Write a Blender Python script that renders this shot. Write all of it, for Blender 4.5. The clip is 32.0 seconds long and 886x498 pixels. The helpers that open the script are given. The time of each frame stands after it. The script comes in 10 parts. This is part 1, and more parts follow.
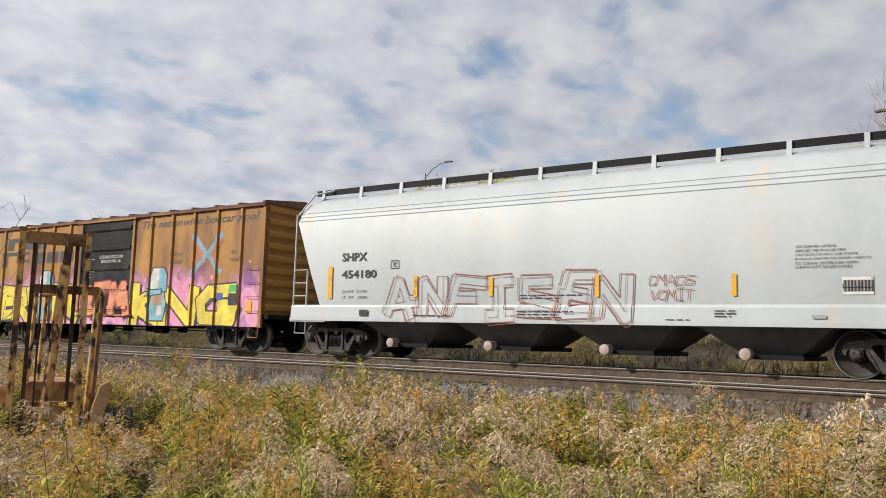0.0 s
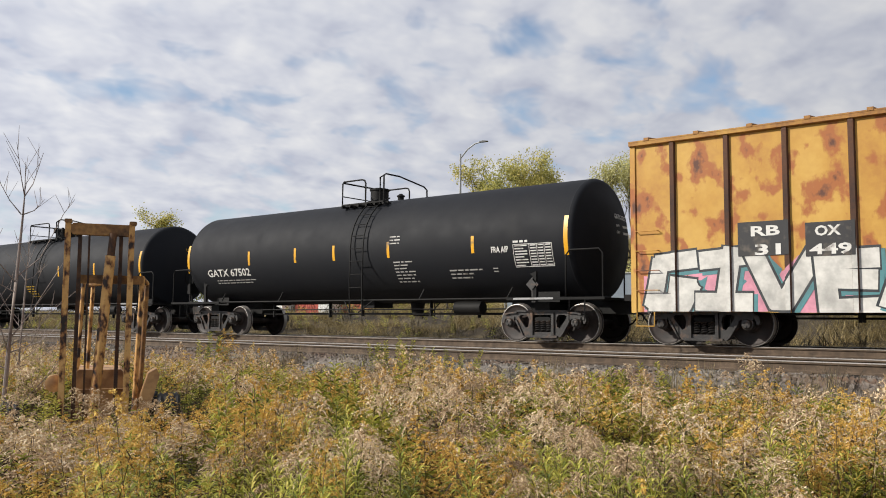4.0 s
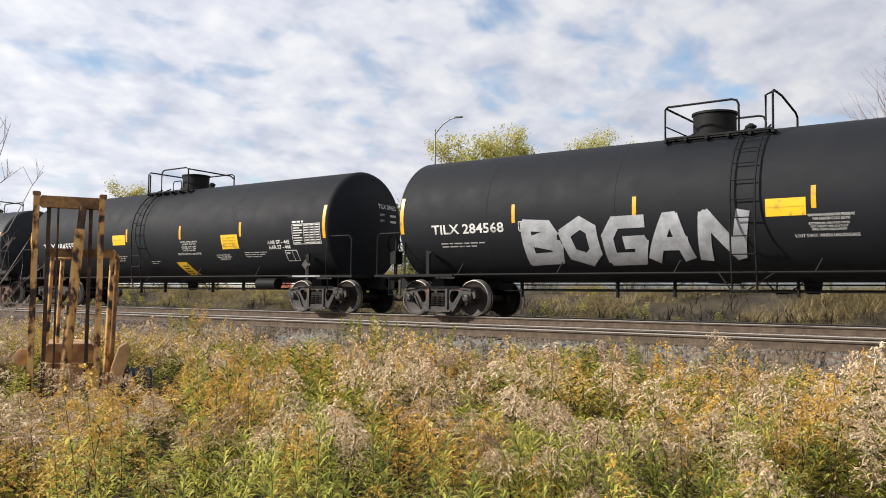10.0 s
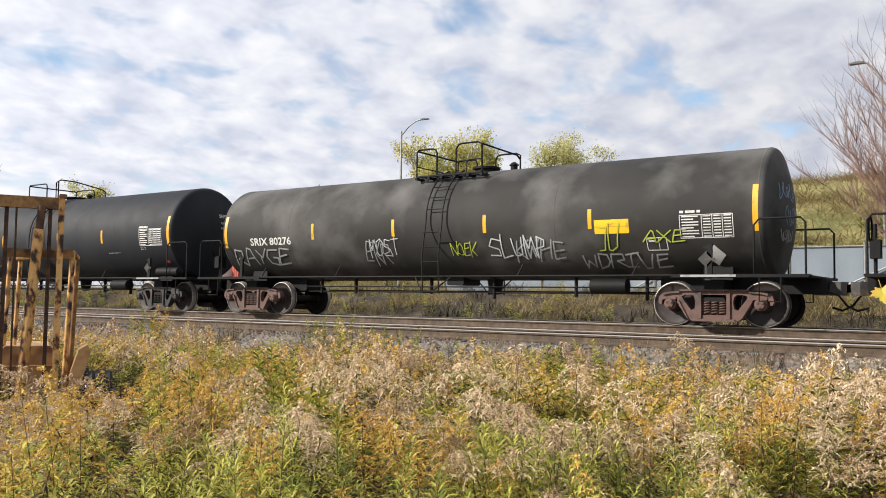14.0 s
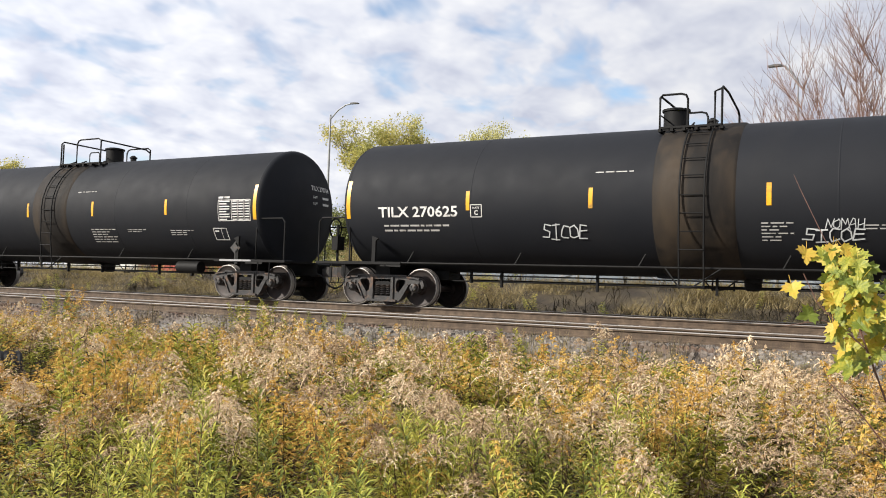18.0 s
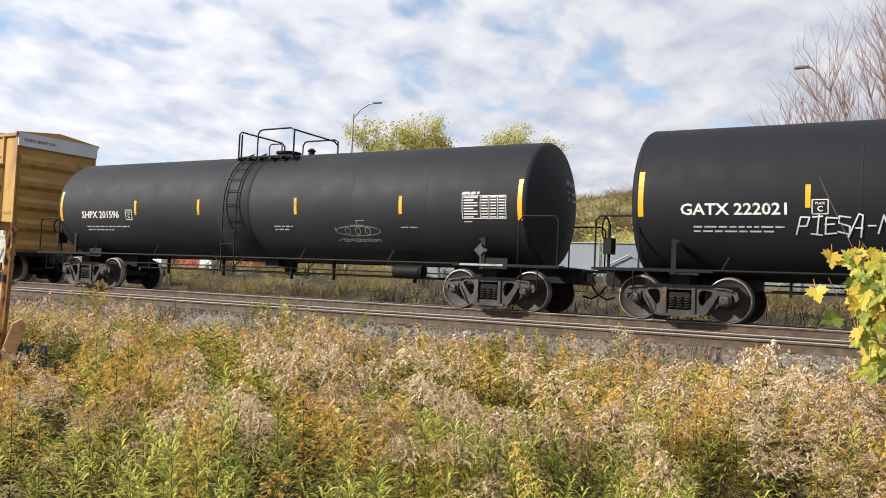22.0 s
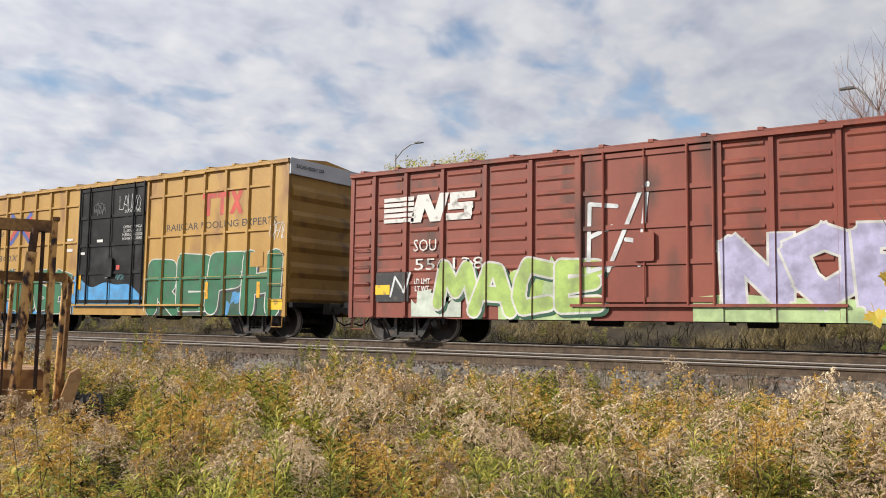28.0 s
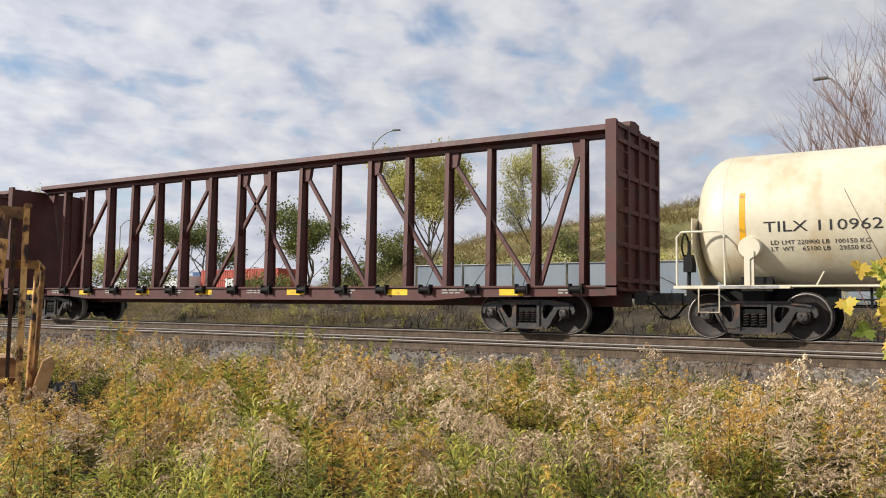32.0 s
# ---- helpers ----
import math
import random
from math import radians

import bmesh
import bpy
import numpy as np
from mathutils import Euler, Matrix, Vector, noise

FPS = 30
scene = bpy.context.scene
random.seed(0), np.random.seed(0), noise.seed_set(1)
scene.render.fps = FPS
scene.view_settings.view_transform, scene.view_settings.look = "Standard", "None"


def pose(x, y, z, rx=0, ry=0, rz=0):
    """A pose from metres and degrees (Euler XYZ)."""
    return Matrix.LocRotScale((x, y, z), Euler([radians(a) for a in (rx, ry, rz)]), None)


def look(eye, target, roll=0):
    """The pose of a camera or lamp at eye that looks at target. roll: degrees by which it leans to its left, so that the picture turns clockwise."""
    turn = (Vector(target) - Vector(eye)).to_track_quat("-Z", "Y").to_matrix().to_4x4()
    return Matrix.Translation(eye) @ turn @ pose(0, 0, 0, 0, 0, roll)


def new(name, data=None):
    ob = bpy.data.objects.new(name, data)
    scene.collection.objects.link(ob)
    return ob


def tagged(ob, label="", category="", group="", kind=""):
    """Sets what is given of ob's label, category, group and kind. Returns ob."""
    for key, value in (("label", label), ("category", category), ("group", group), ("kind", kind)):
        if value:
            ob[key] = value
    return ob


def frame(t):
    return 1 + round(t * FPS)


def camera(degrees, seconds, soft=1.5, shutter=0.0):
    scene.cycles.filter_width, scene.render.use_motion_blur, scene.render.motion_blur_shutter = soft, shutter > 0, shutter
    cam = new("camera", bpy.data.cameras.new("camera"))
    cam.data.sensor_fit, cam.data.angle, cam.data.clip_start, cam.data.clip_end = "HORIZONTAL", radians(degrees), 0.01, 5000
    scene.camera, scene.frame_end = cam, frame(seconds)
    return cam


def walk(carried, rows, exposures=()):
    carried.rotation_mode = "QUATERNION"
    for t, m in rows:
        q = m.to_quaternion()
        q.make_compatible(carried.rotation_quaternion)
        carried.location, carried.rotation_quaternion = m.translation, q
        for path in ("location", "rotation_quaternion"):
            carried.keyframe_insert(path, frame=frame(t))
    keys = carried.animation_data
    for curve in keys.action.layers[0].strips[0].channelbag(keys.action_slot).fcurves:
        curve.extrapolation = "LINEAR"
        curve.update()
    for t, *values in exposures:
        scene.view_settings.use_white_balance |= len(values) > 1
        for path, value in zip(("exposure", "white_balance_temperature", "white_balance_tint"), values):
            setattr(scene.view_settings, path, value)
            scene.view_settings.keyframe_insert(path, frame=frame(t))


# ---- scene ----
EXPOSURES = [(0, -0.03), (1, 0.03), (2, 0.0), (4, 0.08), (7, 0.53), (8, 0.35), (9, 0.32), (10, 0.34), (11, 0.36), (12, 0.12), (13, 0.36), (16, 0.46), (17, 0.43), (18, 0.51), (19, 0.54), (21, 0.47), (22.5, 0.48), (23, 0.35), (24, 0.05), (25, 0.08), (26, 0.08), (29, 0.11), (30, 0.0), (31, -0.02), (32, 0.14)]
# ---- camera: hand-held on one spot, turning ----
EYE = (0.0, 0.0, 0.475)
cam = camera(55.2, 32.0, 1.0)
PATH = [
    (0.0, pose(*EYE, 96.21, -1.71, 35.60)),
    (0.5, pose(*EYE, 95.37, -2.12, 34.52)),
    (1.0, pose(*EYE, 94.90, -1.99, 33.93)),
    (1.5, pose(*EYE, 94.41, -1.26, 34.11)),
    (2.0, pose(*EYE, 93.81, -1.36, 34.10)),
    (2.5, pose(*EYE, 94.18, -1.69, 33.93)),
    (3.0, pose(*EYE, 94.74, -1.31, 35.36)),
    (3.5, pose(*EYE, 94.88, -0.81, 37.42)),
    (4.0, pose(*EYE, 94.87, -0.40, 38.28)),
    (4.5, pose(*EYE, 95.13, -0.20, 38.58)),
    (6.5, pose(*EYE, 94.74, 0.10, 39.27)),
    (7.0, pose(*EYE, 94.24, -0.12, 38.55)),
    (7.5, pose(*EYE, 93.32, 0.05, 38.66)),
    (8.0, pose(*EYE, 92.71, -0.48, 38.82)),
    (8.5, pose(*EYE, 92.63, -1.21, 38.22)),
    (9.0, pose(*EYE, 92.69, -0.70, 37.59)),
    (9.5, pose(*EYE, 92.90, -0.50, 36.95)),
    (10.0, pose(*EYE, 93.25, -0.68, 36.50)),
    (10.5, pose(*EYE, 93.29, -0.74, 36.49)),
    (11.0, pose(*EYE, 93.33, -0.81, 36.46)),
    (11.5, pose(*EYE, 93.70, -1.03, 36.94)),
    (12.0, pose(*EYE, 94.07, -0.75, 36.81)),
    (12.5, pose(*EYE, 93.62, -0.93, 35.20)),
    (13.0, pose(*EYE, 93.36, -1.01, 34.43)),
    (13.5, pose(*EYE, 93.35, -0.74, 34.17)),
    (15.5, pose(*EYE, 93.65, -1.39, 33.79)),
    (16.0, pose(*EYE, 93.40, -1.37, 32.52)),
    (16.5, pose(*EYE, 93.56, -1.37, 31.50)),
    (17.0, pose(*EYE, 93.36, -1.68, 30.64)),
    (17.5, pose(*EYE, 92.86, -1.44, 29.77)),
    (18.0, pose(*EYE, 92.63, -1.97, 29.15)),
    (18.5, pose(*EYE, 92.42, -1.66, 29.68)),
    (19.0, pose(*EYE, 92.14, -1.40, 30.65)),
    (19.5, pose(*EYE, 91.98, -1.53, 30.84)),
    (20.0, pose(*EYE, 92.15, -1.80, 30.71)),
    (20.5, pose(*EYE, 92.48, -2.08, 30.77)),
    (21.0, pose(*EYE, 92.62, -2.34, 30.84)),
    (21.5, pose(*EYE, 92.59, -2.37, 30.78)),
    (22.0, pose(*EYE, 92.57, -2.62, 30.55)),
    (22.5, pose(*EYE, 92.46, -2.11, 29.86)),
    (23.0, pose(*EYE, 92.99, -1.09, 29.51)),
    (23.5, pose(*EYE, 93.99, -1.72, 30.36)),
    (24.0, pose(*EYE, 94.08, -2.33, 31.98)),
    (24.5, pose(*EYE, 94.10, -2.07, 33.02)),
    (25.0, pose(*EYE, 94.62, -2.09, 33.19)),
    (25.5, pose(*EYE, 94.67, -1.41, 33.02)),
    (26.0, pose(*EYE, 94.44, -0.56, 33.76)),
    (26.5, pose(*EYE, 94.52, -0.75, 34.49)),
    (28.5, pose(*EYE, 95.15, -0.94, 33.00)),
    (29.0, pose(*EYE, 95.14, -1.18, 32.19)),
    (29.5, pose(*EYE, 95.00, -1.32, 32.12)),
    (30.0, pose(*EYE, 94.89, -1.17, 32.31)),
    (30.5, pose(*EYE, 94.66, -0.85, 32.26)),
    (31.0, pose(*EYE, 94.36, -0.74, 32.20)),
    (31.5, pose(*EYE, 94.13, -0.74, 32.19)),
    (32.0, pose(*EYE, 94.18, -0.79, 32.21)),
]
walk(cam, PATH, EXPOSURES)
# ---- sky, clouds and sun ----
SUN_TO = Vector((-0.58, -0.66, 0.50)).normalized()
world = bpy.data.worlds.new("sky")
scene.world = world
world.use_nodes = True
wn, wl = world.node_tree.nodes, world.node_tree.links
wn.clear()


def wnode(kind, **kw):
    n = wn.new(kind)
    for k, v in kw.items():
        n.inputs[k].default_value = v
    return n


def wmath(op, a, b=None):
    n = wn.new("ShaderNodeMath")
    n.operation = op
    for i, v in enumerate((a, b)):
        if v is None:
            continue
        if isinstance(v, (int, float)):
            n.inputs[i].default_value = v
        else:
            wl.new(v, n.inputs[i])
    return n.outputs[0]


def wramp(src, stops):
    n = wn.new("ShaderNodeValToRGB")
    while len(n.color_ramp.elements) < len(stops):
        n.color_ramp.elements.new(0.5)
    for e, (p, c) in zip(n.color_ramp.elements, stops):
        e.position, e.color = p, (*c, 1)
    wl.new(src, n.inputs[0])
    return n.outputs[0]


def wmix(f, a, b):
    n = wn.new("ShaderNodeMix")
    n.data_type = "RGBA"
    for sock, v in ((n.inputs[0], f), (n.inputs[6], a), (n.inputs[7], b)):
        if isinstance(v, tuple):
            sock.default_value = (*v, 1)
        else:
            wl.new(v, sock)
    return n.outputs[2]


sky = wn.new("ShaderNodeTexSky")
sky.sky_type, sky.sun_disc = "NISHITA", False
sky.sun_elevation = math.asin(SUN_TO.z)
sky.sun_rotation = math.atan2(SUN_TO.x, SUN_TO.y)
coord = wn.new("ShaderNodeTexCoord")
sep = wn.new("ShaderNodeSeparateXYZ")
wl.new(coord.outputs["Generated"], sep.inputs[0])
up = wmath("ADD", wmath("MAXIMUM", sep.outputs[2], 0.0), 0.30)
comb = wn.new("ShaderNodeCombineXYZ")
wl.new(wmath("DIVIDE", sep.outputs[0], up), comb.inputs[0])
wl.new(wmath("DIVIDE", sep.outputs[1], up), comb.inputs[1])
maps = []
for scale, detail, rough, dist, loc in ((8.2, 3.0, 0.5, 0.3, (3.1, 7.7, 0)), (1.9, 2.0, 0.5, 0.0, (1.3, 0.4, 4)), (9.0, 3.0, 0.55, 0.2, (5, 2, 1))):
    mp = wn.new("ShaderNodeMapping")
    mp.inputs["Location"].default_value = loc
    mp.inputs["Rotation"].default_value = (0, 0, 0.5)
    mp.inputs["Scale"].default_value = (1.0, 0.85, 1.0)
    wl.new(comb.outputs[0], mp.inputs[0])
    nz = wnode("ShaderNodeTexNoise", Scale=scale, Detail=detail, Roughness=rough, Distortion=dist)
    wl.new(mp.outputs[0], nz.inputs["Vector"])
    maps.append(nz.outputs["Fac"])
cover = wmath("ADD", wmath("MULTIPLY", maps[0], 0.62), wmath("MULTIPLY", maps[1], 0.48))
near_horizon = wmath("MULTIPLY", wmath("POWER", wmath("SUBTRACT", 1.0, wmath("MAXIMUM", sep.outputs[2], 0.0)), 6.0), 0.10)
cover = wmath("ADD", cover, near_horizon)
amount = wramp(cover, ((0.34, (0, 0, 0)), (0.50, (1, 1, 1))))
shade = wmath("ADD", wmath("MULTIPLY", maps[2], 0.55), wmath("MULTIPLY", maps[0], 0.45))
cloud = wramp(shade, ((0.36, (0.60, 0.635, 0.76)), (0.50, (0.775, 0.80, 0.885)), (0.64, (0.95, 0.955, 0.985))))
blue = wn.new("ShaderNodeVectorMath")
blue.operation = "MULTIPLY"
wl.new(sky.outputs[0], blue.inputs[0])
blue.inputs[1].default_value = (0.20, 0.20, 0.20)
lit = wn.new("ShaderNodeVectorMath")                # the clouds are brighter towards the sun
lit.operation = "DOT_PRODUCT"
wl.new(coord.outputs["Generated"], lit.inputs[0])
lit.inputs[1].default_value = SUN_TO
bright = wn.new("ShaderNodeVectorMath")
bright.operation = "SCALE"
wl.new(cloud, bright.inputs[0])
wl.new(wmath("ADD", wmath("MULTIPLY", lit.outputs["Value"], 0.36), 1.06), bright.inputs["Scale"])
total = wmix(amount, blue.outputs[0], bright.outputs[0])
bg = wnode("ShaderNodeBackground", Strength=0.70)
wl.new(total, bg.inputs[0])
wo = wn.new("ShaderNodeOutputWorld")
wl.new(bg.outputs[0], wo.inputs[0])

sun_data = bpy.data.lights.new("sun", "SUN")
sun_data.energy, sun_data.angle, sun_data.color = 5.0, radians(1.5), (1.0, 0.94, 0.85)
sun = new("sun", sun_data)
sun.matrix_world = look(tuple(SUN_TO * 60), (0, 0, 0))
# ---- materials ----
MATS = {}


def surface(name, colours, scale=2.0, rough=0.6, metal=0.0, stretch=(1, 1, 1), grain=40.0, bump=0.15, bump_scale=60.0, wear=None, wear_at=0.62, wear_scale=1.2, wear_soft=0.08, island=0.0, sheen=0.5, transmit=0.0, each=0.0, wear2=None):
    """A paint, metal, soil or plant surface: two to four colours by large noise, a finer grain, relief, and patches of wear."""
    if name in MATS:
        return MATS[name]
    m = bpy.data.materials.new(name)
    MATS[name] = m
    m.use_nodes = True
    nt = m.node_tree
    n, l = nt.nodes, nt.links
    bsdf = n["Principled BSDF"]
    tc = n.new("ShaderNodeTexCoord")
    mp = n.new("ShaderNodeMapping")
    mp.inputs["Scale"].default_value = stretch
    l.new(tc.outputs["Object"], mp.inputs[0])

    def noise_tex(sc, detail, vec):
        t = n.new("ShaderNodeTexNoise")
        t.inputs["Scale"].default_value, t.inputs["Detail"].default_value = sc, detail
        l.new(vec, t.inputs["Vector"])
        return t.outputs["Fac"]

    big = noise_tex(scale, 4.0, mp.outputs[0])
    fine = noise_tex(grain, 3.0, tc.outputs["Object"])
    add = n.new("ShaderNodeMath")
    add.operation = "MULTIPLY_ADD"
    l.new(fine, add.inputs[0])
    add.inputs[1].default_value = 0.35
    l.new(big, add.inputs[2])
    fac = add.outputs[0]
    if island:
        geo = n.new("ShaderNodeNewGeometry")
        isl = n.new("ShaderNodeMath")
        isl.operation = "MULTIPLY_ADD"
        l.new(geo.outputs["Random Per Island"], isl.inputs[0])
        isl.inputs[1].default_value = island
        sub = n.new("ShaderNodeMath")
        sub.operation = "SUBTRACT"
        l.new(fac, sub.inputs[0])
        sub.inputs[1].default_value = island / 2
        l.new(sub.outputs[0], isl.inputs[2])
        fac = isl.outputs[0]
    if each:
        info = n.new("ShaderNodeObjectInfo")
        shift = n.new("ShaderNodeMath")
        shift.operation = "MULTIPLY_ADD"
        l.new(info.outputs["Random"], shift.inputs[0])
        shift.inputs[1].default_value = each
        down = n.new("ShaderNodeMath")
        down.operation = "SUBTRACT"
        l.new(fac, down.inputs[0])
        down.inputs[1].default_value = each / 2
        l.new(down.outputs[0], shift.inputs[2])
        fac = shift.outputs[0]
    ramp = n.new("ShaderNodeValToRGB")
    k = len(colours)
    while len(ramp.color_ramp.elements) < k:
        ramp.color_ramp.elements.new(0.5)
    for i, (e, c) in enumerate(zip(ramp.color_ramp.elements, colours)):
        e.position, e.color = 0.45 + 0.45 * i / max(1, k - 1), (*c, 1)
    l.new(fac, ramp.inputs[0])
    col = ramp.outputs[0]
    rough_out = None
    if wear:
        wz = noise_tex(wear_scale, 6.0, mp.outputs[0])
        wr = n.new("ShaderNodeMapRange")
        wr.inputs["From Min"].default_value, wr.inputs["From Max"].default_value = wear_at - wear_soft, wear_at + wear_soft
        l.new(wz, wr.inputs["Value"])
        mix = n.new("ShaderNodeMix")
        mix.data_type = "RGBA"
        l.new(wr.outputs[0], mix.inputs[0])
        l.new(col, mix.inputs[6])
        mix.inputs[7].default_value = (*wear, 1)
        col = mix.outputs[2]
        if wear2:
            wr2 = n.new("ShaderNodeMapRange")
            wr2.inputs["From Min"].default_value, wr2.inputs["From Max"].default_value = wear2[1] - wear2[2], wear2[1] + wear2[2]
            l.new(wz, wr2.inputs["Value"])
            mix2 = n.new("ShaderNodeMix")
            mix2.data_type = "RGBA"
            l.new(wr2.outputs[0], mix2.inputs[0])
            l.new(col, mix2.inputs[6])
            mix2.inputs[7].default_value = (*wear2[0], 1)
            col = mix2.outputs[2]
    l.new(col, bsdf.inputs["Base Color"])
    bsdf.inputs["Metallic"].default_value = metal
    bsdf.inputs["Specular IOR Level"].default_value = sheen
    rr = n.new("ShaderNodeMapRange")
    rr.inputs["To Min"].default_value, rr.inputs["To Max"].default_value = max(0.05, rough - 0.1), min(1.0, rough + 0.12)
    l.new(fine, rr.inputs["Value"])
    l.new(rr.outputs[0], bsdf.inputs["Roughness"])
    if bump:
        bn = noise_tex(bump_scale, 3.0, tc.outputs["Object"])
        b = n.new("ShaderNodeBump")
        b.inputs["Strength"].default_value, b.inputs["Distance"].default_value = bump, 0.01
        l.new(bn, b.inputs["Height"])
        l.new(b.outputs[0], bsdf.inputs["Normal"])
    if transmit:
        tr = n.new("ShaderNodeBsdfTranslucent")
        l.new(col, tr.inputs[0])
        ms = n.new("ShaderNodeMixShader")
        ms.inputs[0].default_value = transmit
        l.new(bsdf.outputs[0], ms.inputs[1])
        l.new(tr.outputs[0], ms.inputs[2])
        l.new(ms.outputs[0], n["Material Output"].inputs[0])
    return m


# End-wall paints, darker than the sides: grime, with shade put into the colour.
END_DARK = surface("end_grime_shade", [(0.04, 0.024, 0.011), (0.075, 0.046, 0.02), (0.12, 0.078, 0.033)], scale=0.8, rough=0.75, stretch=(1, 1, 0.4), grain=9, bump=0.1)
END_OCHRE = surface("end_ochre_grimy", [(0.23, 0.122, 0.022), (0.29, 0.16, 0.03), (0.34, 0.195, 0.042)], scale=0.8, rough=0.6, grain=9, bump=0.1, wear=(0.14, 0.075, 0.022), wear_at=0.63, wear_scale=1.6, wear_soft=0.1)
END_RED = surface("end_grime_shade_red", [(0.04, 0.012, 0.009), (0.07, 0.02, 0.015)], scale=0.8, rough=0.75, stretch=(1, 1, 0.4), grain=9, bump=0.1)


def paint(name, c, rough=0.5, dirt=(0.09, 0.075, 0.06), at=0.66, amount=0.12):
    """Flat lettering or marking paint, a little uneven."""
    lo = tuple(max(0.0, v * (1 - amount)) for v in c)
    return surface(name, [lo, c], scale=3.0, rough=rough, bump=0.05, wear=dirt, wear_at=at, wear_scale=5.0, wear_soft=0.1)


BLACK = surface("tank_black", [(0.0070, 0.0081, 0.0110), (0.0080, 0.0091, 0.0120), (0.0092, 0.0102, 0.0130)], scale=0.5, rough=0.68, stretch=(1, 1, 0.5), grain=2, bump=0, wear=(0.0130, 0.0132, 0.0140), wear_at=0.72, wear_scale=0.8, wear_soft=0.2, sheen=0.22)
BLACK_DUSTY = surface("tank_black_weathered", [(0.0082, 0.0096, 0.0128), (0.0106, 0.0121, 0.0152), (0.0142, 0.0155, 0.0182)], scale=0.7, rough=0.66, stretch=(1, 1, 0.4), grain=2, bump=0, wear=(0.021, 0.021, 0.0215), wear_at=0.66, wear_scale=0.8, wear_soft=0.18, sheen=0.28)
BLACK_CHALKY = surface("tank_black_chalky", [(0.016, 0.0155, 0.015), (0.026, 0.0245, 0.022), (0.044, 0.041, 0.037)], scale=0.45, rough=0.7, grain=2, bump=0, wear=(0.12, 0.115, 0.108), wear_at=0.60, wear_scale=0.6, wear_soft=0.14, sheen=0.28)
BLACK_SLATE = surface("tank_black_slate", [(0.0105, 0.0138, 0.0175), (0.0145, 0.018, 0.022), (0.020, 0.0238, 0.028)], scale=0.6, rough=0.6, stretch=(1, 1, 0.4), grain=2, bump=0, wear=(0.032, 0.034, 0.036), wear_at=0.66, wear_scale=0.8, wear_soft=0.16, sheen=0.28)
CREAM = surface("tank_cream", [(0.47, 0.415, 0.285), (0.57, 0.52, 0.385), (0.63, 0.585, 0.465)], scale=0.7, rough=0.45, stretch=(1, 1, 0.4), grain=8, bump=0.02, wear=(0.43, 0.30, 0.15), wear_at=0.67, wear_scale=1.5, wear_soft=0.13)
BAND_RED = surface("band_red", [(0.175, 0.036, 0.02), (0.235, 0.052, 0.028)], scale=1.5, rough=0.55, grain=10, bump=0.05, wear=(0.27, 0.075, 0.045), wear_at=0.60, wear_scale=2.2, wear_soft=0.12)
HOPPER = surface("hopper_white", [(0.345, 0.37, 0.375), (0.40, 0.425, 0.43), (0.435, 0.465, 0.47)], scale=0.6, rough=0.5, stretch=(1, 1, 0.3), grain=6, bump=0.03, wear=(0.50, 0.42, 0.30), wear_at=0.70, wear_scale=1.4, wear_soft=0.1)
OCHRE = surface("box_ochre", [(0.325, 0.172, 0.030), (0.385, 0.218, 0.042), (0.425, 0.25, 0.058)], scale=0.8, rough=0.5, stretch=(1, 1, 0.4), grain=8, bump=0.05, wear=(0.235, 0.112, 0.03), wear_at=0.62, wear_scale=1.5, wear_soft=0.09)
OCHRE_OLD = surface("box_ochre_rusted", [(0.36, 0.165, 0.022), (0.44, 0.24, 0.036), (0.50, 0.30, 0.06)], scale=1.1, rough=0.6, stretch=(1, 1, 0.75), grain=9, bump=0.12, wear=(0.30, 0.095, 0.018), wear_at=0.54, wear_scale=2.0, wear_soft=0.03, wear2=((0.085, 0.028, 0.012), 0.645, 0.03))
RIB_RUST = surface("rib_dark_rust", [(0.03, 0.014, 0.009), (0.07, 0.03, 0.015), (0.13, 0.055, 0.022)], scale=2.5, rough=0.8, stretch=(1, 1, 0.2), grain=14, bump=0.15)
OCHRE_DIRTY = surface("box_ochre_brown", [(0.235, 0.095, 0.014), (0.32, 0.148, 0.019), (0.40, 0.212, 0.028)], scale=0.7, rough=0.6, stretch=(1, 1, 0.3), grain=9, bump=0.1, wear=(0.13, 0.05, 0.02), wear_at=0.58, wear_scale=0.9, wear_soft=0.1)
OXIDE = surface("box_oxide_red", [(0.15, 0.031, 0.018), (0.20, 0.045, 0.026), (0.235, 0.062, 0.036)], scale=0.9, rough=0.6, stretch=(1, 1, 0.4), grain=9, bump=0.1, wear=(0.075, 0.03, 0.02), wear_at=0.62, wear_scale=1.2)
BEAM_RED = surface("beam_oxide", [(0.048, 0.012, 0.0095), (0.076, 0.019, 0.014), (0.105, 0.031, 0.023)], scale=1.2, rough=0.6, grain=12, bump=0.1, wear=(0.05, 0.022, 0.018), wear_at=0.6)
# Its lighter patches stand for wear and for grey reflections on the doors.
DOOR_BLACK = surface("door_black", [(0.006, 0.006, 0.0065), (0.012, 0.012, 0.012)], scale=1.0, rough=0.45, grain=8, bump=0.08, wear=(0.036, 0.035, 0.034), wear_at=0.60, wear_scale=1.6, wear_soft=0.12, sheen=0.2)
STEEL = surface("truck_steel", [(0.012, 0.011, 0.0105), (0.024, 0.022, 0.0205), (0.045, 0.04, 0.036)], scale=4.0, rough=0.45, grain=30, bump=0.25, wear=(0.10, 0.055, 0.03), wear_at=0.62, wear_scale=5)
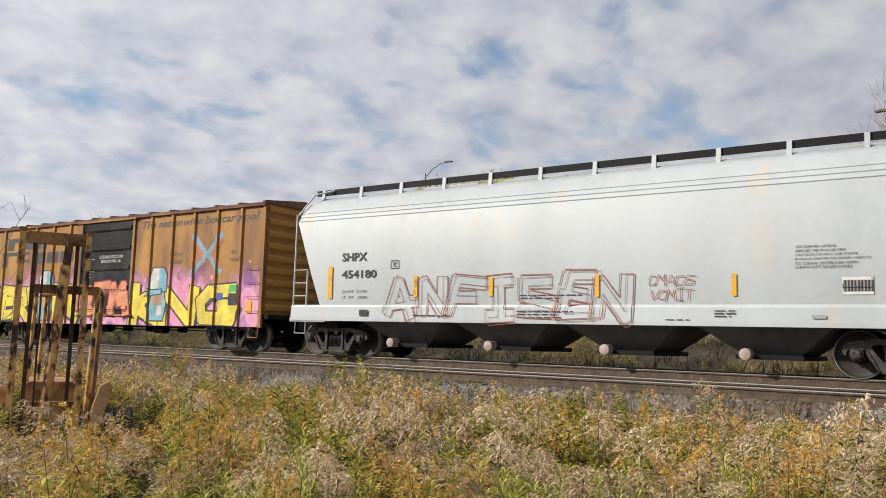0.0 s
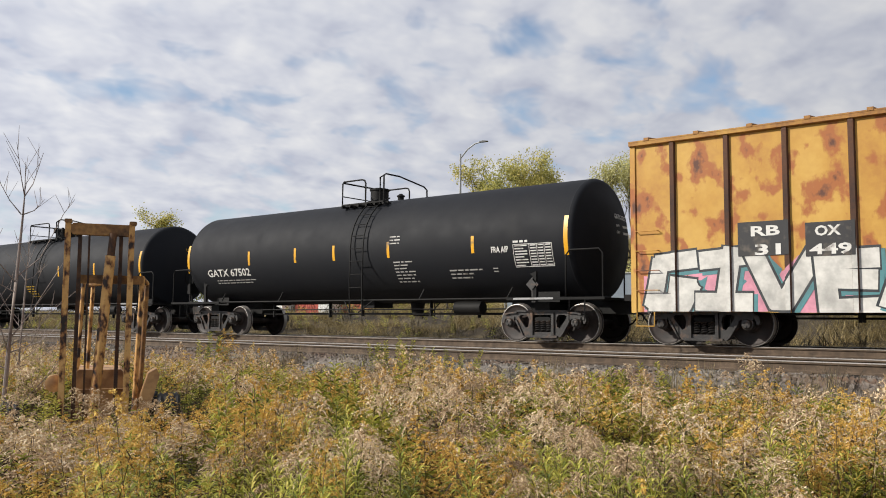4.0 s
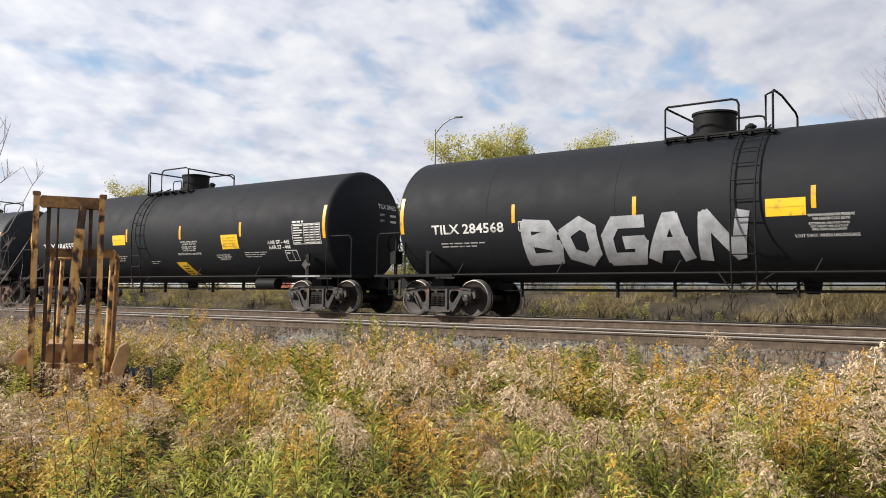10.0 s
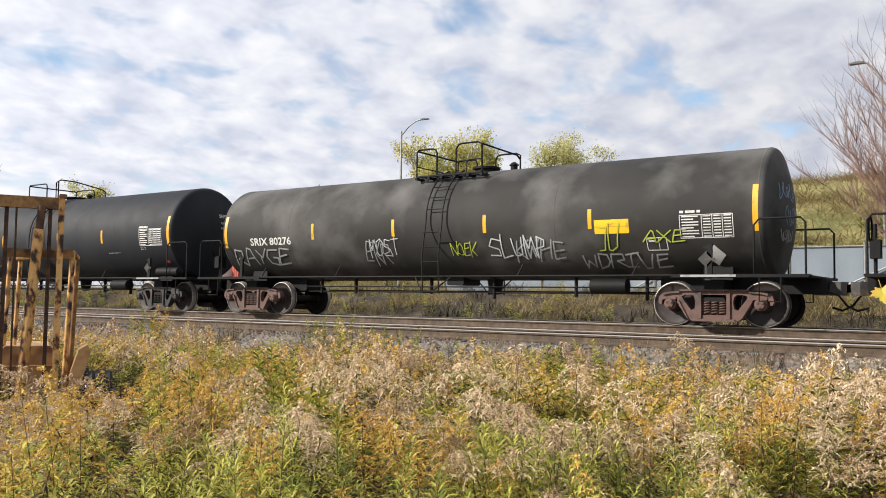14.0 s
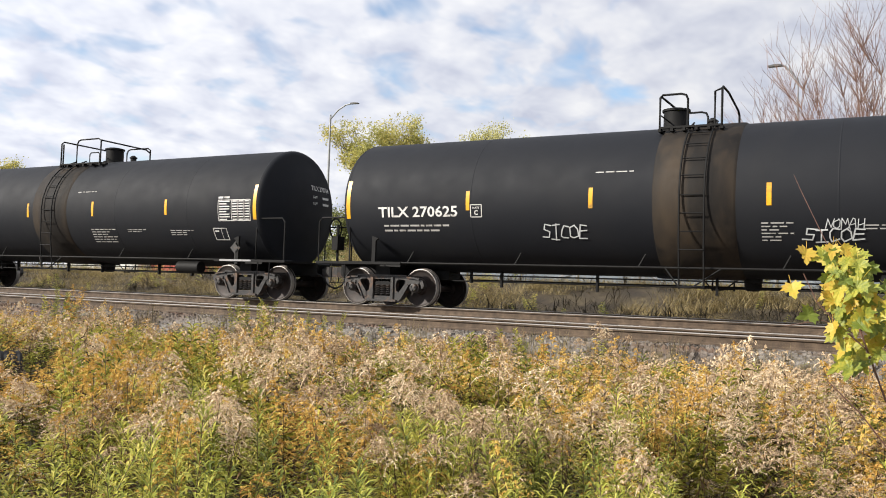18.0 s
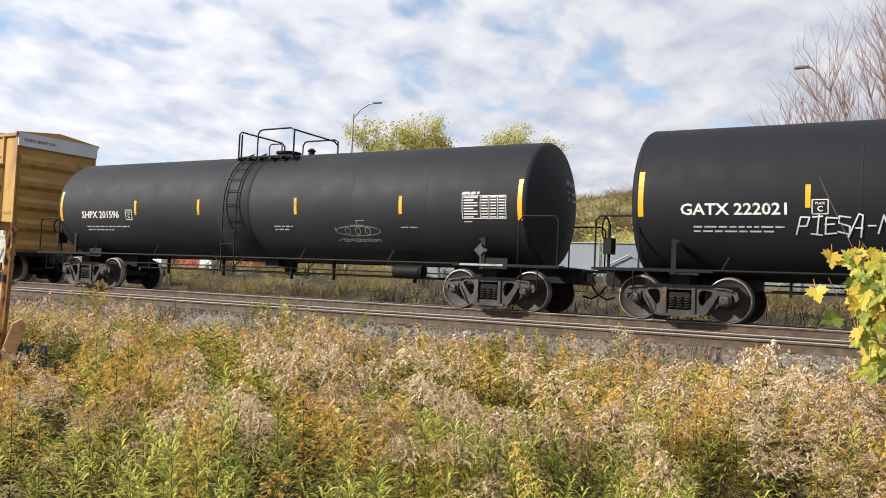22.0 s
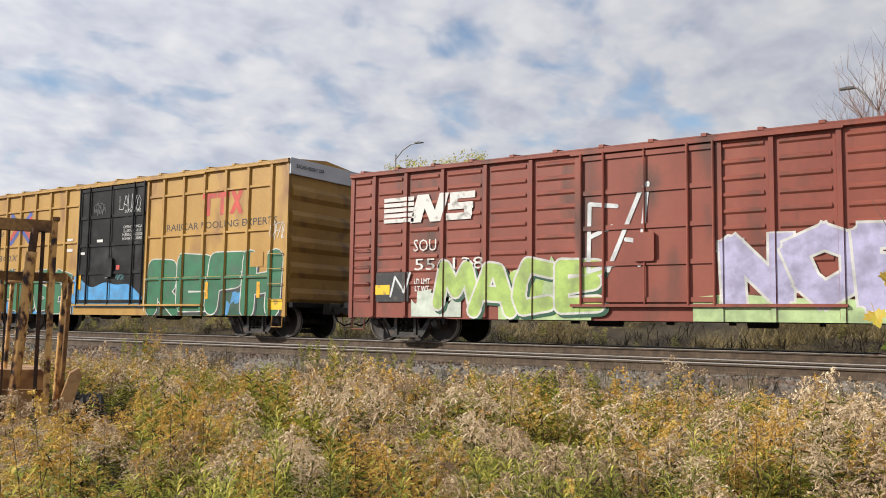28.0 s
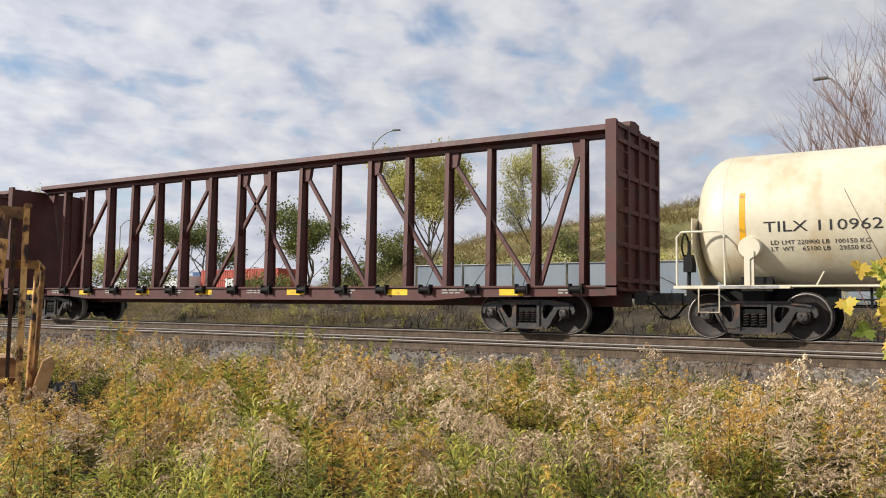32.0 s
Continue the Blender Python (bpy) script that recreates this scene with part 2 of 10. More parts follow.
STEEL_RED = surface("truck_steel_red", [(0.085, 0.045, 0.036), (0.13, 0.07, 0.055)], scale=4.0, rough=0.75, grain=30, bump=0.25, wear=(0.05, 0.04, 0.035), wear_at=0.6, wear_scale=5)
UNDER = surface("underframe_black", [(0.004, 0.004, 0.004), (0.009, 0.0085, 0.008)], scale=3.0, rough=0.65, grain=20, bump=0.15, sheen=0.2)
WHEEL = surface("wheel_rust", [(0.011, 0.008, 0.007), (0.02, 0.0135, 0.011), (0.04, 0.024, 0.018)], scale=5.0, rough=0.6, metal=0.2, grain=30, bump=0.15)
TREAD = surface("wheel_tread", [(0.28, 0.26, 0.235), (0.39, 0.365, 0.335)], scale=8.0, rough=0.4, metal=0.35, bump=0.05)
RAIL_SIDE = surface("rail_rust", [(0.04, 0.026, 0.016), (0.075, 0.05, 0.031), (0.12, 0.083, 0.053)], scale=6.0, rough=0.8, grain=50, bump=0.2)
RAIL_TOP = surface("rail_shine", [(0.26, 0.24, 0.215), (0.40, 0.375, 0.345)], scale=8.0, rough=0.35, metal=0.25, stretch=(0.1, 1, 1), bump=0.03)
YELLOW = paint("reflector_yellow", (0.72, 0.36, 0.01), rough=0.4)
PLACARD = paint("placard_yellow", (0.78, 0.48, 0.01), rough=0.5)
WHITE = paint("lettering_white", (0.62, 0.61, 0.58), rough=0.6)
PRINT = paint("small_print_grey", (0.40, 0.39, 0.37), rough=0.6)
FADED = paint("lettering_faded", (0.30, 0.29, 0.27), rough=0.7)
GOLD = paint("lettering_yellow", (0.72, 0.44, 0.02), rough=0.5)
INK = paint("lettering_black", (0.02, 0.02, 0.022), rough=0.6)
GREYPLATE = paint("plate_grey", (0.30, 0.30, 0.30), rough=0.5)
BAND_DUSTY = surface("band_dusty", [(0.0075, 0.0064, 0.0056), (0.0135, 0.0112, 0.0092), (0.025, 0.0195, 0.0145)], scale=2.2, rough=0.7, stretch=(1, 1, 0.15), grain=9, bump=0.03, wear=(0.04, 0.029, 0.019), wear_at=0.61, wear_scale=1.8, wear_soft=0.12, sheen=0.2)
# ---- mesh helpers ----
from mathutils import geometry

class Geo:
    """Collects vertices and faces for one mesh."""

    def __init__(self):
        self.v, self.f = [], []

    def box(self, x0, x1, y0, y1, z0, z1):
        b = len(self.v)
        self.v += [(x, y, z) for z in (z0, z1) for y in (y0, y1) for x in (x0, x1)]
        self.f += [tuple(b + i for i in q) for q in ((0, 2, 3, 1), (4, 5, 7, 6), (0, 1, 5, 4), (2, 6, 7, 3), (0, 4, 6, 2), (1, 3, 7, 5))]
        return self

    def bevel_box(self, x0, x1, y0, y1, z0, z1, r=0.01):
        """A box with its long edges cut (a chamfered outline in x-z, pulled along y with softened ends)."""
        pts = [(x0 + r, z0), (x1 - r, z0), (x1, z0 + r), (x1, z1 - r), (x1 - r, z1), (x0 + r, z1), (x0, z1 - r), (x0, z0 + r)]
        return self.prism(pts, y0, y1)

    def prism(self, pts, y0, y1, axis="y"):
        """Extrudes an outline given in (x, z) along y, or in (y, z) along x, or in (x, y) along z."""
        b, k = len(self.v), len(pts)
        for d in (y0, y1):
            for p, q in pts:
                self.v.append((p, d, q) if axis == "y" else (d, p, q) if axis == "x" else (p, q, d))
        for i in range(k):
            j = (i + 1) % k
            self.f.append((b + i, b + j, b + k + j, b + k + i))
        self.f += [tuple(b + i for i in reversed(range(k))), tuple(b + k + i for i in range(k))]
        return self

    def plate(self, outer, holes, y0, y1):
        """Extrudes an (x, z) outline with holes along y."""
        loops = [outer] + holes
        tris = geometry.tessellate_polygon([[Vector((p, q, 0)) for p, q in lp] for lp in loops])
        flat = [p for lp in loops for p in lp]
        b, k = len(self.v), len(flat)
        self.v += [(p, y0, q) for p, q in flat] + [(p, y1, q) for p, q in flat]
        self.f += [tuple(b + i for i in t) for t in tris] + [tuple(b + k + i for i in reversed(t)) for t in tris]
        o = b
        for lp in loops:
            m = len(lp)
            self.f += [(o + i, o + (i + 1) % m, o + k + (i + 1) % m, o + k + i) for i in range(m)]
            o += m
        return self

    def tube(self, pts, r, n=8, caps=True, r1=None):
        """A round bar through points; r1: the radius at its end."""
        pts = [Vector(p) for p in pts]
        b, k = len(self.v), len(pts)
        prev = None
        for i, p in enumerate(pts):
            d = (pts[min(i + 1, k - 1)] - pts[max(i - 1, 0)]).normalized()
            side = d.cross(Vector((0, 0, 1)))
            if side.length < 0.05:
                side = prev if prev else d.cross(Vector((0, 1, 0)))
            side.normalize()
            if prev and side.dot(prev) < 0:
                side = -side
            prev = side
            upv = side.cross(d).normalized()
            rad = r if r1 is None else r + (r1 - r) * i / (k - 1)
            for j in range(n):
                a = 2 * math.pi * j / n
                self.v.append(tuple(p + side * (rad * math.cos(a)) + upv * (rad * math.sin(a))))
        for i in range(k - 1):
            for j in range(n):
                j2 = (j + 1) % n
                self.f.append((b + i * n + j, b + i * n + j2, b + (i + 1) * n + j2, b + (i + 1) * n + j))
        if caps:
            self.f += [tuple(b + j for j in reversed(range(n))), tuple(b + (k - 1) * n + j for j in range(n))]
        return self

    def lathe(self, profile, axis="x", n=32, centre=(0, 0, 0), close=True):
        """Turns (along, radius) pairs round an axis."""
        b, k = len(self.v), len(profile)
        cx, cy, cz = centre
        for a, r in profile:
            for j in range(n):
                w = 2 * math.pi * j / n
                c, s = r * math.cos(w), r * math.sin(w)
                self.v.append((cx + a, cy + c, cz + s) if axis == "x" else (cx + c, cy + a, cz + s) if axis == "y" else (cx + c, cy + s, cz + a))
        for i in range(k - 1):
            for j in range(n):
                j2 = (j + 1) % n
                self.f.append((b + i * n + j, b + i * n + j2, b + (i + 1) * n + j2, b + (i + 1) * n + j))
        if close:
            self.f += [tuple(b + j for j in reversed(range(n))), tuple(b + (k - 1) * n + j for j in range(n))]
        return self

    def spring(self, x, y, z0, z1, rad, wire, turns, n=8):
        pts = []
        for i in range(turns * n + 1):
            a = 2 * math.pi * i / n
            pts.append((x + rad * math.cos(a), y + rad * math.sin(a), z0 + (z1 - z0) * i / (turns * n)))
        return self.tube(pts, wire, 4)

    def mesh(self, name, mat, smooth=False, angle=None):
        me = bpy.data.meshes.new(name)
        me.from_pydata(self.v, [], self.f)
        me.materials.append(mat)
        bm = bmesh.new()
        bm.from_mesh(me)
        bmesh.ops.recalc_face_normals(bm, faces=bm.faces)
        bm.to_mesh(me)
        bm.free()
        if smooth:
            me.polygons.foreach_set("use_smooth", [True] * len(me.polygons))
            me.set_sharp_from_angle(angle=radians(angle or 35))
        me.update()
        return me


def put(name, mesh, parent=None, at=(0, 0, 0), turn=0.0, label=""):
    """Links a mesh as an object, as a part where a parent is given; at and turn (degrees about z) in the parent's space."""
    ob = new(name, mesh)
    ob.matrix_basis = pose(*at, 0, 0, turn)
    if parent:
        ob.parent = parent
    if label:
        ob["label"] = label
    return ob


def part(name, geo, mat, parent, label="", smooth=False, angle=None, at=(0, 0, 0)):
    return put(name, geo.mesh(name, mat, smooth, angle), parent, at, 0.0, label)


TEXTS = {}


def outline(body, bold=0.0, shear=0.0, wide=1.0):
    """Flat triangles of lettering, 1 unit high capitals, centred on x, as (points, faces)."""
    key = (body, bold, shear, wide)
    if key not in TEXTS:
        cu = bpy.data.curves.new("lettering", "FONT")
        cu.body, cu.size, cu.resolution_u, cu.offset, cu.shear, cu.align_x = body, 1.0, 2, bold, shear, "CENTER"
        cu.space_line = 1.0
        ob = bpy.data.objects.new("lettering", cu)
        me = bpy.data.meshes.new_from_object(ob)
        pts = [(v.co.x * wide / 0.73, v.co.y / 0.73) for v in me.vertices]
        faces = [tuple(p.vertices) for p in me.polygons]
        bpy.data.objects.remove(ob)
        bpy.data.meshes.remove(me)
        bpy.data.curves.remove(cu)
        TEXTS[key] = (pts, faces)
    return TEXTS[key]


def decal(name, shapes, mat, parent, lift, cuts_x=(), cuts_z=(), depth=None, label="", off=0.004):
    """Paint on a wall that faces -y: shapes are ((points, faces), x, z, size) laid on the surface y = -depth(x, z).
    Cuts part the paint where the wall steps, so that it follows ribs and rails."""
    bm = bmesh.new()
    for (pts, faces), x, z, size in shapes:
        vs = [bm.verts.new((x + p * size, 0, z + q * size)) for p, q in pts]
        for f in faces:
            if len(set(f)) > 2:
                try:
                    bm.faces.new([vs[i] for i in f])
                except ValueError:
                    pass
    xs = [v.co.x for v in bm.verts]
    zs = [v.co.z for v in bm.verts]
    if not xs:
        bm.free()
        return None
    for axis, cuts, lo, hi in ((0, cuts_x, min(xs), max(xs)), (2, cuts_z, min(zs), max(zs))):
        for c in cuts:
            if lo < c < hi:
                co, no = [0, 0, 0], [0, 0, 0]
                co[axis], no[axis] = c, 1
                bmesh.ops.bisect_plane(bm, geom=bm.verts[:] + bm.edges[:] + bm.faces[:], dist=1e-5, plane_co=co, plane_no=no)
    g = Geo()
    if depth is None:
        idx = {v: i for i, v in enumerate(bm.verts)}
        g.v = [(v.co.x, lift(v.co.x, v.co.z) - off, v.co.z) for v in bm.verts]
        g.f = [tuple(idx[v] for v in f.verts) for f in bm.faces]
    else:
        for f in bm.faces:
            c = f.calc_center_median()
            y = lift(c.x, c.z)
            if y is None:
                continue
            y -= off
            b = len(g.v)
            g.v += [(v.co.x, y, v.co.z) for v in f.verts]
            g.f.append(tuple(range(b, b + len(f.verts))))
    bm.free()
    me = bpy.data.meshes.new(name)
    me.from_pydata(g.v, [], g.f)
    me.materials.append(mat)
    if depth is None:
        me.polygons.foreach_set("use_smooth", [True] * len(me.polygons))
    me.update()
    return put(name, me, parent, label=label)


def bar(w, h):
    """A plain bar of size w by h about its centre, for lettering too small to read."""
    return ([(-w / 2, -h / 2), (w / 2, -h / 2), (w / 2, h / 2), (-w / 2, h / 2)], [(0, 1, 2, 3)])


def shape(*pts):
    return (list(pts), [tuple(range(len(pts)))])


def bars(x, z, widths, h=0.05, gap=0.045):
    """Rows of unreadable small print, left-aligned at x, going down from z; each row broken into words."""
    out = []
    rng = random.Random(int(x * 97 + z * 31))
    for i, w in enumerate(widths):
        u = 0.0
        while u < w - 0.03:
            ww = min(rng.uniform(0.08, 0.26), w - u)
            out.append((bar(ww, h), x + u + ww / 2, z - i * (h + gap), 1.0))
            u += ww + 0.04
    return out
# ---- ground, ballast and the two tracks ----
TRACK_Y, NEAR_Y = 18.4, 14.3          # centres of the train's track and of the nearer one
NEAR_Z = -0.09                        # its railhead lies a little lower
GAUGE = 0.7175 + 0.035                # railhead centre from the track's centre


def ground_z(x, y):
    """Height of the soil: a hollow where the camera stands, the track bed, and a ditch beyond it."""
    def mixz(a, b, t):
        t = min(1.0, max(0.0, t))
        t = t * t * (3 - 2 * t)
        return a + (b - a) * t
    z = mixz(-1.08, -0.82, (y - 6) / 5)
    z = mixz(z, -0.36, (y - 11.3) / 1.3)
    z = mixz(z, -0.26, (y - 16.0) / 1.0)
    z = mixz(z, -0.95, (y - 21.0) / 3.0)
    z = mixz(z, 0.75, (y - 24.5) / 6)
    return z + 0.05 * noise.noise((x * 0.5, y * 0.5, 3.0)) * (1 if y < 11 or y > 23 else 0.2)


# Soil colour is kept dark, standing in for the shade under the weeds.
SOIL = surface("soil_dry_grass", [(0.02, 0.014, 0.009), (0.045, 0.033, 0.018), (0.10, 0.078, 0.04)], scale=1.2, rough=0.95, grain=25, bump=0.6, bump_scale=30)
BALLAST = surface("ballast_stone", [(0.08, 0.068, 0.056), (0.15, 0.132, 0.112), (0.245, 0.222, 0.195)], scale=14.0, rough=0.9, grain=40, bump=1.0, bump_scale=24, island=0.5, wear=(0.12, 0.075, 0.05), wear_at=0.56, wear_scale=0.7)
TIE = surface("tie_wood", [(0.04, 0.028, 0.018), (0.075, 0.054, 0.035), (0.115, 0.085, 0.056)], scale=4, rough=0.9, stretch=(1, 0.2, 1), grain=30, bump=0.4)


def grid_sheet(xs, ys, fz):
    v = [(x, y, fz(x, y)) for y in ys for x in xs]
    w = len(xs)
    f = [(j * w + i, j * w + i + 1, (j + 1) * w + i + 1, (j + 1) * w + i) for j in range(len(ys) - 1) for i in range(w - 1)]
    g = Geo()
    g.v, g.f = v, f
    return g


gx = [-2600, -900, -400, -200, -120] + [-90 + 1.5 * i for i in range(87)] + [60, 120, 300, 900, 2600]
gy = [-2000, -500, -100, -30] + [-8 + 0.5 * i for i in range(82)] + [36, 42, 50, 60, 80, 110, 160, 260, 500, 1200, 2600]
ground = put("ground", grid_sheet(gx, gy, ground_z).mesh("ground", SOIL, True, 60))
tagged(ground, "dry grassy soil falling away from the track bed", "ground", kind="structure")

# ballast bed: a broad low bank under both tracks
prof = [(11.0, -0.95), (11.5, -0.72), (12.3, -0.31), (12.9, -0.295), (15.7, -0.292), (16.3, -0.22), (17.0, -0.20), (19.9, -0.20), (20.6, -0.20), (21.9, -0.9)]
bx = [-160 + 2.0 * i for i in range(106)]
g = Geo()
for x in bx:
    for y, z in prof:
        g.v.append((x, y + 0.12 * noise.noise((x * 0.7, y, 0)), z + (0.03 * noise.noise((x * 0.9, y * 2, 5)) if y < 12.4 else 0)))
w = len(prof)
g.f = [(i * w + j, i * w + j + 1, (i + 1) * w + j + 1, (i + 1) * w + j) for i in range(len(bx) - 1) for j in range(w - 1)]
bed = put("ballast_bed", g.mesh("ballast_bed", BALLAST, True, 60))
tagged(bed, "grey crushed stone ballast bank under two tracks", "ballast", kind="structure")

# loose stones on the shoulder towards the camera and between the tracks
rs = np.random.RandomState(11)
cube = np.array([(-1, -1, -1), (1, -1, -1), (1, 1, -1), (-1, 1, -1), (-1, -1, 1), (1, -1, 1), (1, 1, 1), (-1, 1, 1)], float)
quads = np.array([(0, 3, 2, 1), (4, 5, 6, 7), (0, 1, 5, 4), (1, 2, 6, 5), (2, 3, 7, 6), (3, 0, 4, 7)])
N = 12000
px = -34 + 40 * rs.rand(N)
py = np.where(rs.rand(N) < 0.72, 11.2 + 2.2 * rs.rand(N), 14.9 + 2.4 * rs.rand(N))
pz = np.interp(py, [p[0] for p in prof], [p[1] for p in prof]) + 0.012
sz = 0.013 + 0.017 * rs.rand(N, 1, 3)
vv = cube[None] * (0.75 + 0.5 * rs.rand(N, 8, 1)) * sz
a = rs.rand(N) * 6.28
ca, sa = np.cos(a)[:, None], np.sin(a)[:, None]
rot = np.stack([vv[..., 0] * ca - vv[..., 2] * sa, vv[..., 1] * ca + vv[..., 0] * sa * 0.3, vv[..., 2] * ca + vv[..., 0] * sa], -1)
vv = rot + np.stack([px, py, pz], -1)[:, None]
me = bpy.data.meshes.new("ballast_stones")
me.from_pydata(vv.reshape(-1, 3).tolist(), [], (quads[None] + (np.arange(N) * 8)[:, None, None]).reshape(-1, 4).tolist())
me.materials.append(BALLAST)
stones = tagged(put("ballast_stones", me), "loose grey crushed stones lying on the track bed", "ballast stones", kind="stuff")

# rails, ties and tie plates
rail_prof = [(-0.070, -0.175), (0.070, -0.175), (0.070, -0.163), (0.018, -0.148), (0.009, -0.135), (0.009, -0.055), (0.034, -0.040), (0.036, -0.010), (0.027, -0.001), (-0.027, -0.001), (-0.036, -0.010), (-0.034, -0.040), (-0.009, -0.055), (-0.009, -0.135), (-0.018, -0.148), (-0.070, -0.163)]
rail_mesh = Geo().prism(rail_prof, -160, 45, "x").mesh("rail", RAIL_SIDE)
top_mesh = Geo().prism([(-0.0372, -0.0135), (0.0372, -0.0135), (0.0372, -0.009), (0.028, 0.0), (-0.028, 0.0), (-0.0372, -0.009)], -160, 45, "x").mesh("railhead", RAIL_TOP)
tie_mesh = Geo().bevel_box(-0.115, 0.115, -1.3, 1.3, -0.34, -0.18, 0.012).mesh("tie", TIE)
plate_mesh = Geo().box(-0.10, 0.10, -0.18, 0.18, -0.182, -0.168).mesh("tie_plate", RAIL_SIDE)
for ty, tz, name in ((TRACK_Y, 0.0, "far"), (NEAR_Y, NEAR_Z, "near")):
    track = tagged(new("railway_track"), "rusty steel rails with shiny heads on wooden ties" if name == "far" else "unused parallel track of rusty rails on wooden ties in ballast", "railway track", kind="structure")
    track.matrix_basis = pose(0, ty, tz)
    for sgn in (-1, 1):
        r = put("rail", rail_mesh, track, (0, sgn * GAUGE, 0))
        put("railhead", top_mesh, r, (0, 0, 0), label="bright worn steel running surface")
    for i in range(88):
        x = -42 + i * 0.54
        put("tie", tie_mesh, track, (x, 0, 0))
        for sgn in (-1, 1):
            put("tie_plate", plate_mesh, track, (x, sgn * GAUGE, 0))
# ---- the train: trucks and common gear ----
S_AT = [0.0, 21.83, 43.27, 64.82, 86.62, 108.63, 130.43, 152.23, 174.05, 195.91, 217.87, 239.80, 261.59, 283.17, 304.57, 325.86, 347.0]   # metres run, every 2 s


def run(t):
    """Metres that the train has run at t seconds."""
    i = min(int(t // 2), 15)
    return S_AT[i] + (S_AT[i + 1] - S_AT[i]) * (t - 2 * i) / 2


WHEEL_R = 0.457
CARS = []          # (car, its x at the clip's start, half length)
WHEELSETS = []     # (wheelset, its x on the truck, car's x at start)


def wheelset_mesh():
    half = [(0.0, 0.085), (0.62, 0.085), (0.655, 0.15), (0.70, 0.17), (0.705, 0.36), (0.665, 0.40), (0.66, 0.484), (0.685, 0.484), (0.70, 0.459), (0.822, 0.452), (0.8255, 0.440), (0.826, 0.422), (0.81, 0.40), (0.795, 0.36), (0.785, 0.18), (0.845, 0.15), (0.85, 0.085), (1.0, 0.08)]
    prof = [(-a, r) for a, r in reversed(half[1:])] + half
    me = Geo().lathe(prof, "y", 24).mesh("wheelset", WHEEL, True, 30)
    me.materials.append(TREAD)
    for p in me.polygons:
        r = math.hypot(p.center.x, p.center.z)
        if r > 0.42 and abs(p.center.y) > 0.66:
            p.material_index = 1 if (abs(p.normal.y) < 0.5 or (abs(p.center.y) > 0.82 and r > 0.435)) else 0
    return me


WSET = wheelset_mesh()
TRUCKS = {}


def truck_meshes(kind):
    if kind in TRUCKS:
        return TRUCKS[kind]
    mat = STEEL_RED if kind == "red" else STEEL
    g = Geo()
    y0, y1 = -0.075, 0.07
    half = [(0.0, 0.755), (0.40, 0.75), (0.72, 0.715), (0.92, 0.70), (1.06, 0.675), (1.14, 0.61), (1.165, 0.50), (1.13, 0.44), (1.09, 0.44), (1.08, 0.52), (1.02, 0.575), (0.91, 0.595), (0.80, 0.575), (0.745, 0.51), (0.72, 0.40), (0.66, 0.335), (0.56, 0.18), (0.47, 0.115), (0.0, 0.11)]
    outer = half + [(-x, z) for x, z in reversed(half[1:-1])]
    holes = [[(-0.245, 0.235), (-0.255, 0.62), (-0.23, 0.645), (0.23, 0.645), (0.255, 0.62), (0.245, 0.235)]]
    for s in (-1, 1):
        holes.append([(s * 0.40, 0.60), (s * 0.375, 0.50), (s * 0.40, 0.36), (s * 0.47, 0.33), (s * 0.64, 0.55), (s * 0.66, 0.61), (s * 0.60, 0.64), (s * 0.45, 0.645)])
    g.plate(outer, holes, y0, y1)
    # raised flanges round the frame's openings and along its chords
    g.bevel_box(-0.42, 0.42, y0 - 0.055, y0 + 0.01, 0.105, 0.155, 0.012)
    g.bevel_box(-0.70, 0.70, y0 - 0.045, y0 + 0.01, 0.715, 0.75, 0.01)
    for s in (-1, 1):
        g.prism([(s * 0.255, 0.16), (s * 0.325, 0.16), (s * 0.325, 0.69), (s * 0.255, 0.69)], y0 - 0.04, y0 + 0.01)
        g.prism([(s * 0.52, 0.15), (s * 0.565, 0.185), (s * 0.755, 0.50), (s * 0.715, 0.53)], y0 - 0.04, y0 + 0.01)
        g.prism([(s * 0.70, 0.68), (s * 0.92, 0.665), (s * 1.05, 0.63), (s * 1.06, 0.675), (s * 0.92, 0.70), (s * 0.70, 0.72)], y0 - 0.05, y0 + 0.01)
        g.box(s * 0.91 - 0.125, s * 0.91 + 0.125, -0.10, 0.08, 0.545, 0.60)
    frame_me = g.mesh("side_frame", mat)
    cap = Geo().lathe([(-0.17, 0.05), (-0.165, 0.085), (-0.14, 0.10), (-0.09, 0.105), (-0.085, 0.125), (0.08, 0.125)], "y", 16)
    for i in range(3):
        a = i * 2.094 + 0.4
        cap.box(0.055 * math.cos(a) - 0.016, 0.055 * math.cos(a) + 0.016, -0.19, -0.16, 0.055 * math.sin(a) - 0.016, 0.055 * math.sin(a) + 0.016)
    cap_me = cap.mesh("bearing", mat, True, 40)
    spr = Geo().spring(0, 0, 0.245, 0.50, 0.066, 0.018, 5).mesh("spring", mat, True, 60)
    bol = Geo()
    bol.bevel_box(-0.215, 0.215, -1.09, 1.09, 0.50, 0.59, 0.03)
    bol.bevel_box(-0.25, 0.25, -0.75, 0.75, 0.36, 0.66, 0.04)
    bol.lathe([(0.62, 0.2), (0.74, 0.2)], "z", 20)
    for s in (-1, 1):
        bol.bevel_box(s * 0.36 - 0.05, s * 0.36 + 0.05, -0.95, 0.95, 0.28, 0.40, 0.02)
        bol.box(s * 0.45 - 0.04, s * 0.45 + 0.04, -0.80, -0.68, 0.26, 0.62)
        bol.box(s * 0.45 - 0.04, s * 0.45 + 0.04, 0.68, 0.80, 0.26, 0.62)
    bol_me = bol.mesh("truck", UNDER)
    TRUCKS[kind] = (frame_me, cap_me, spr, bol_me)
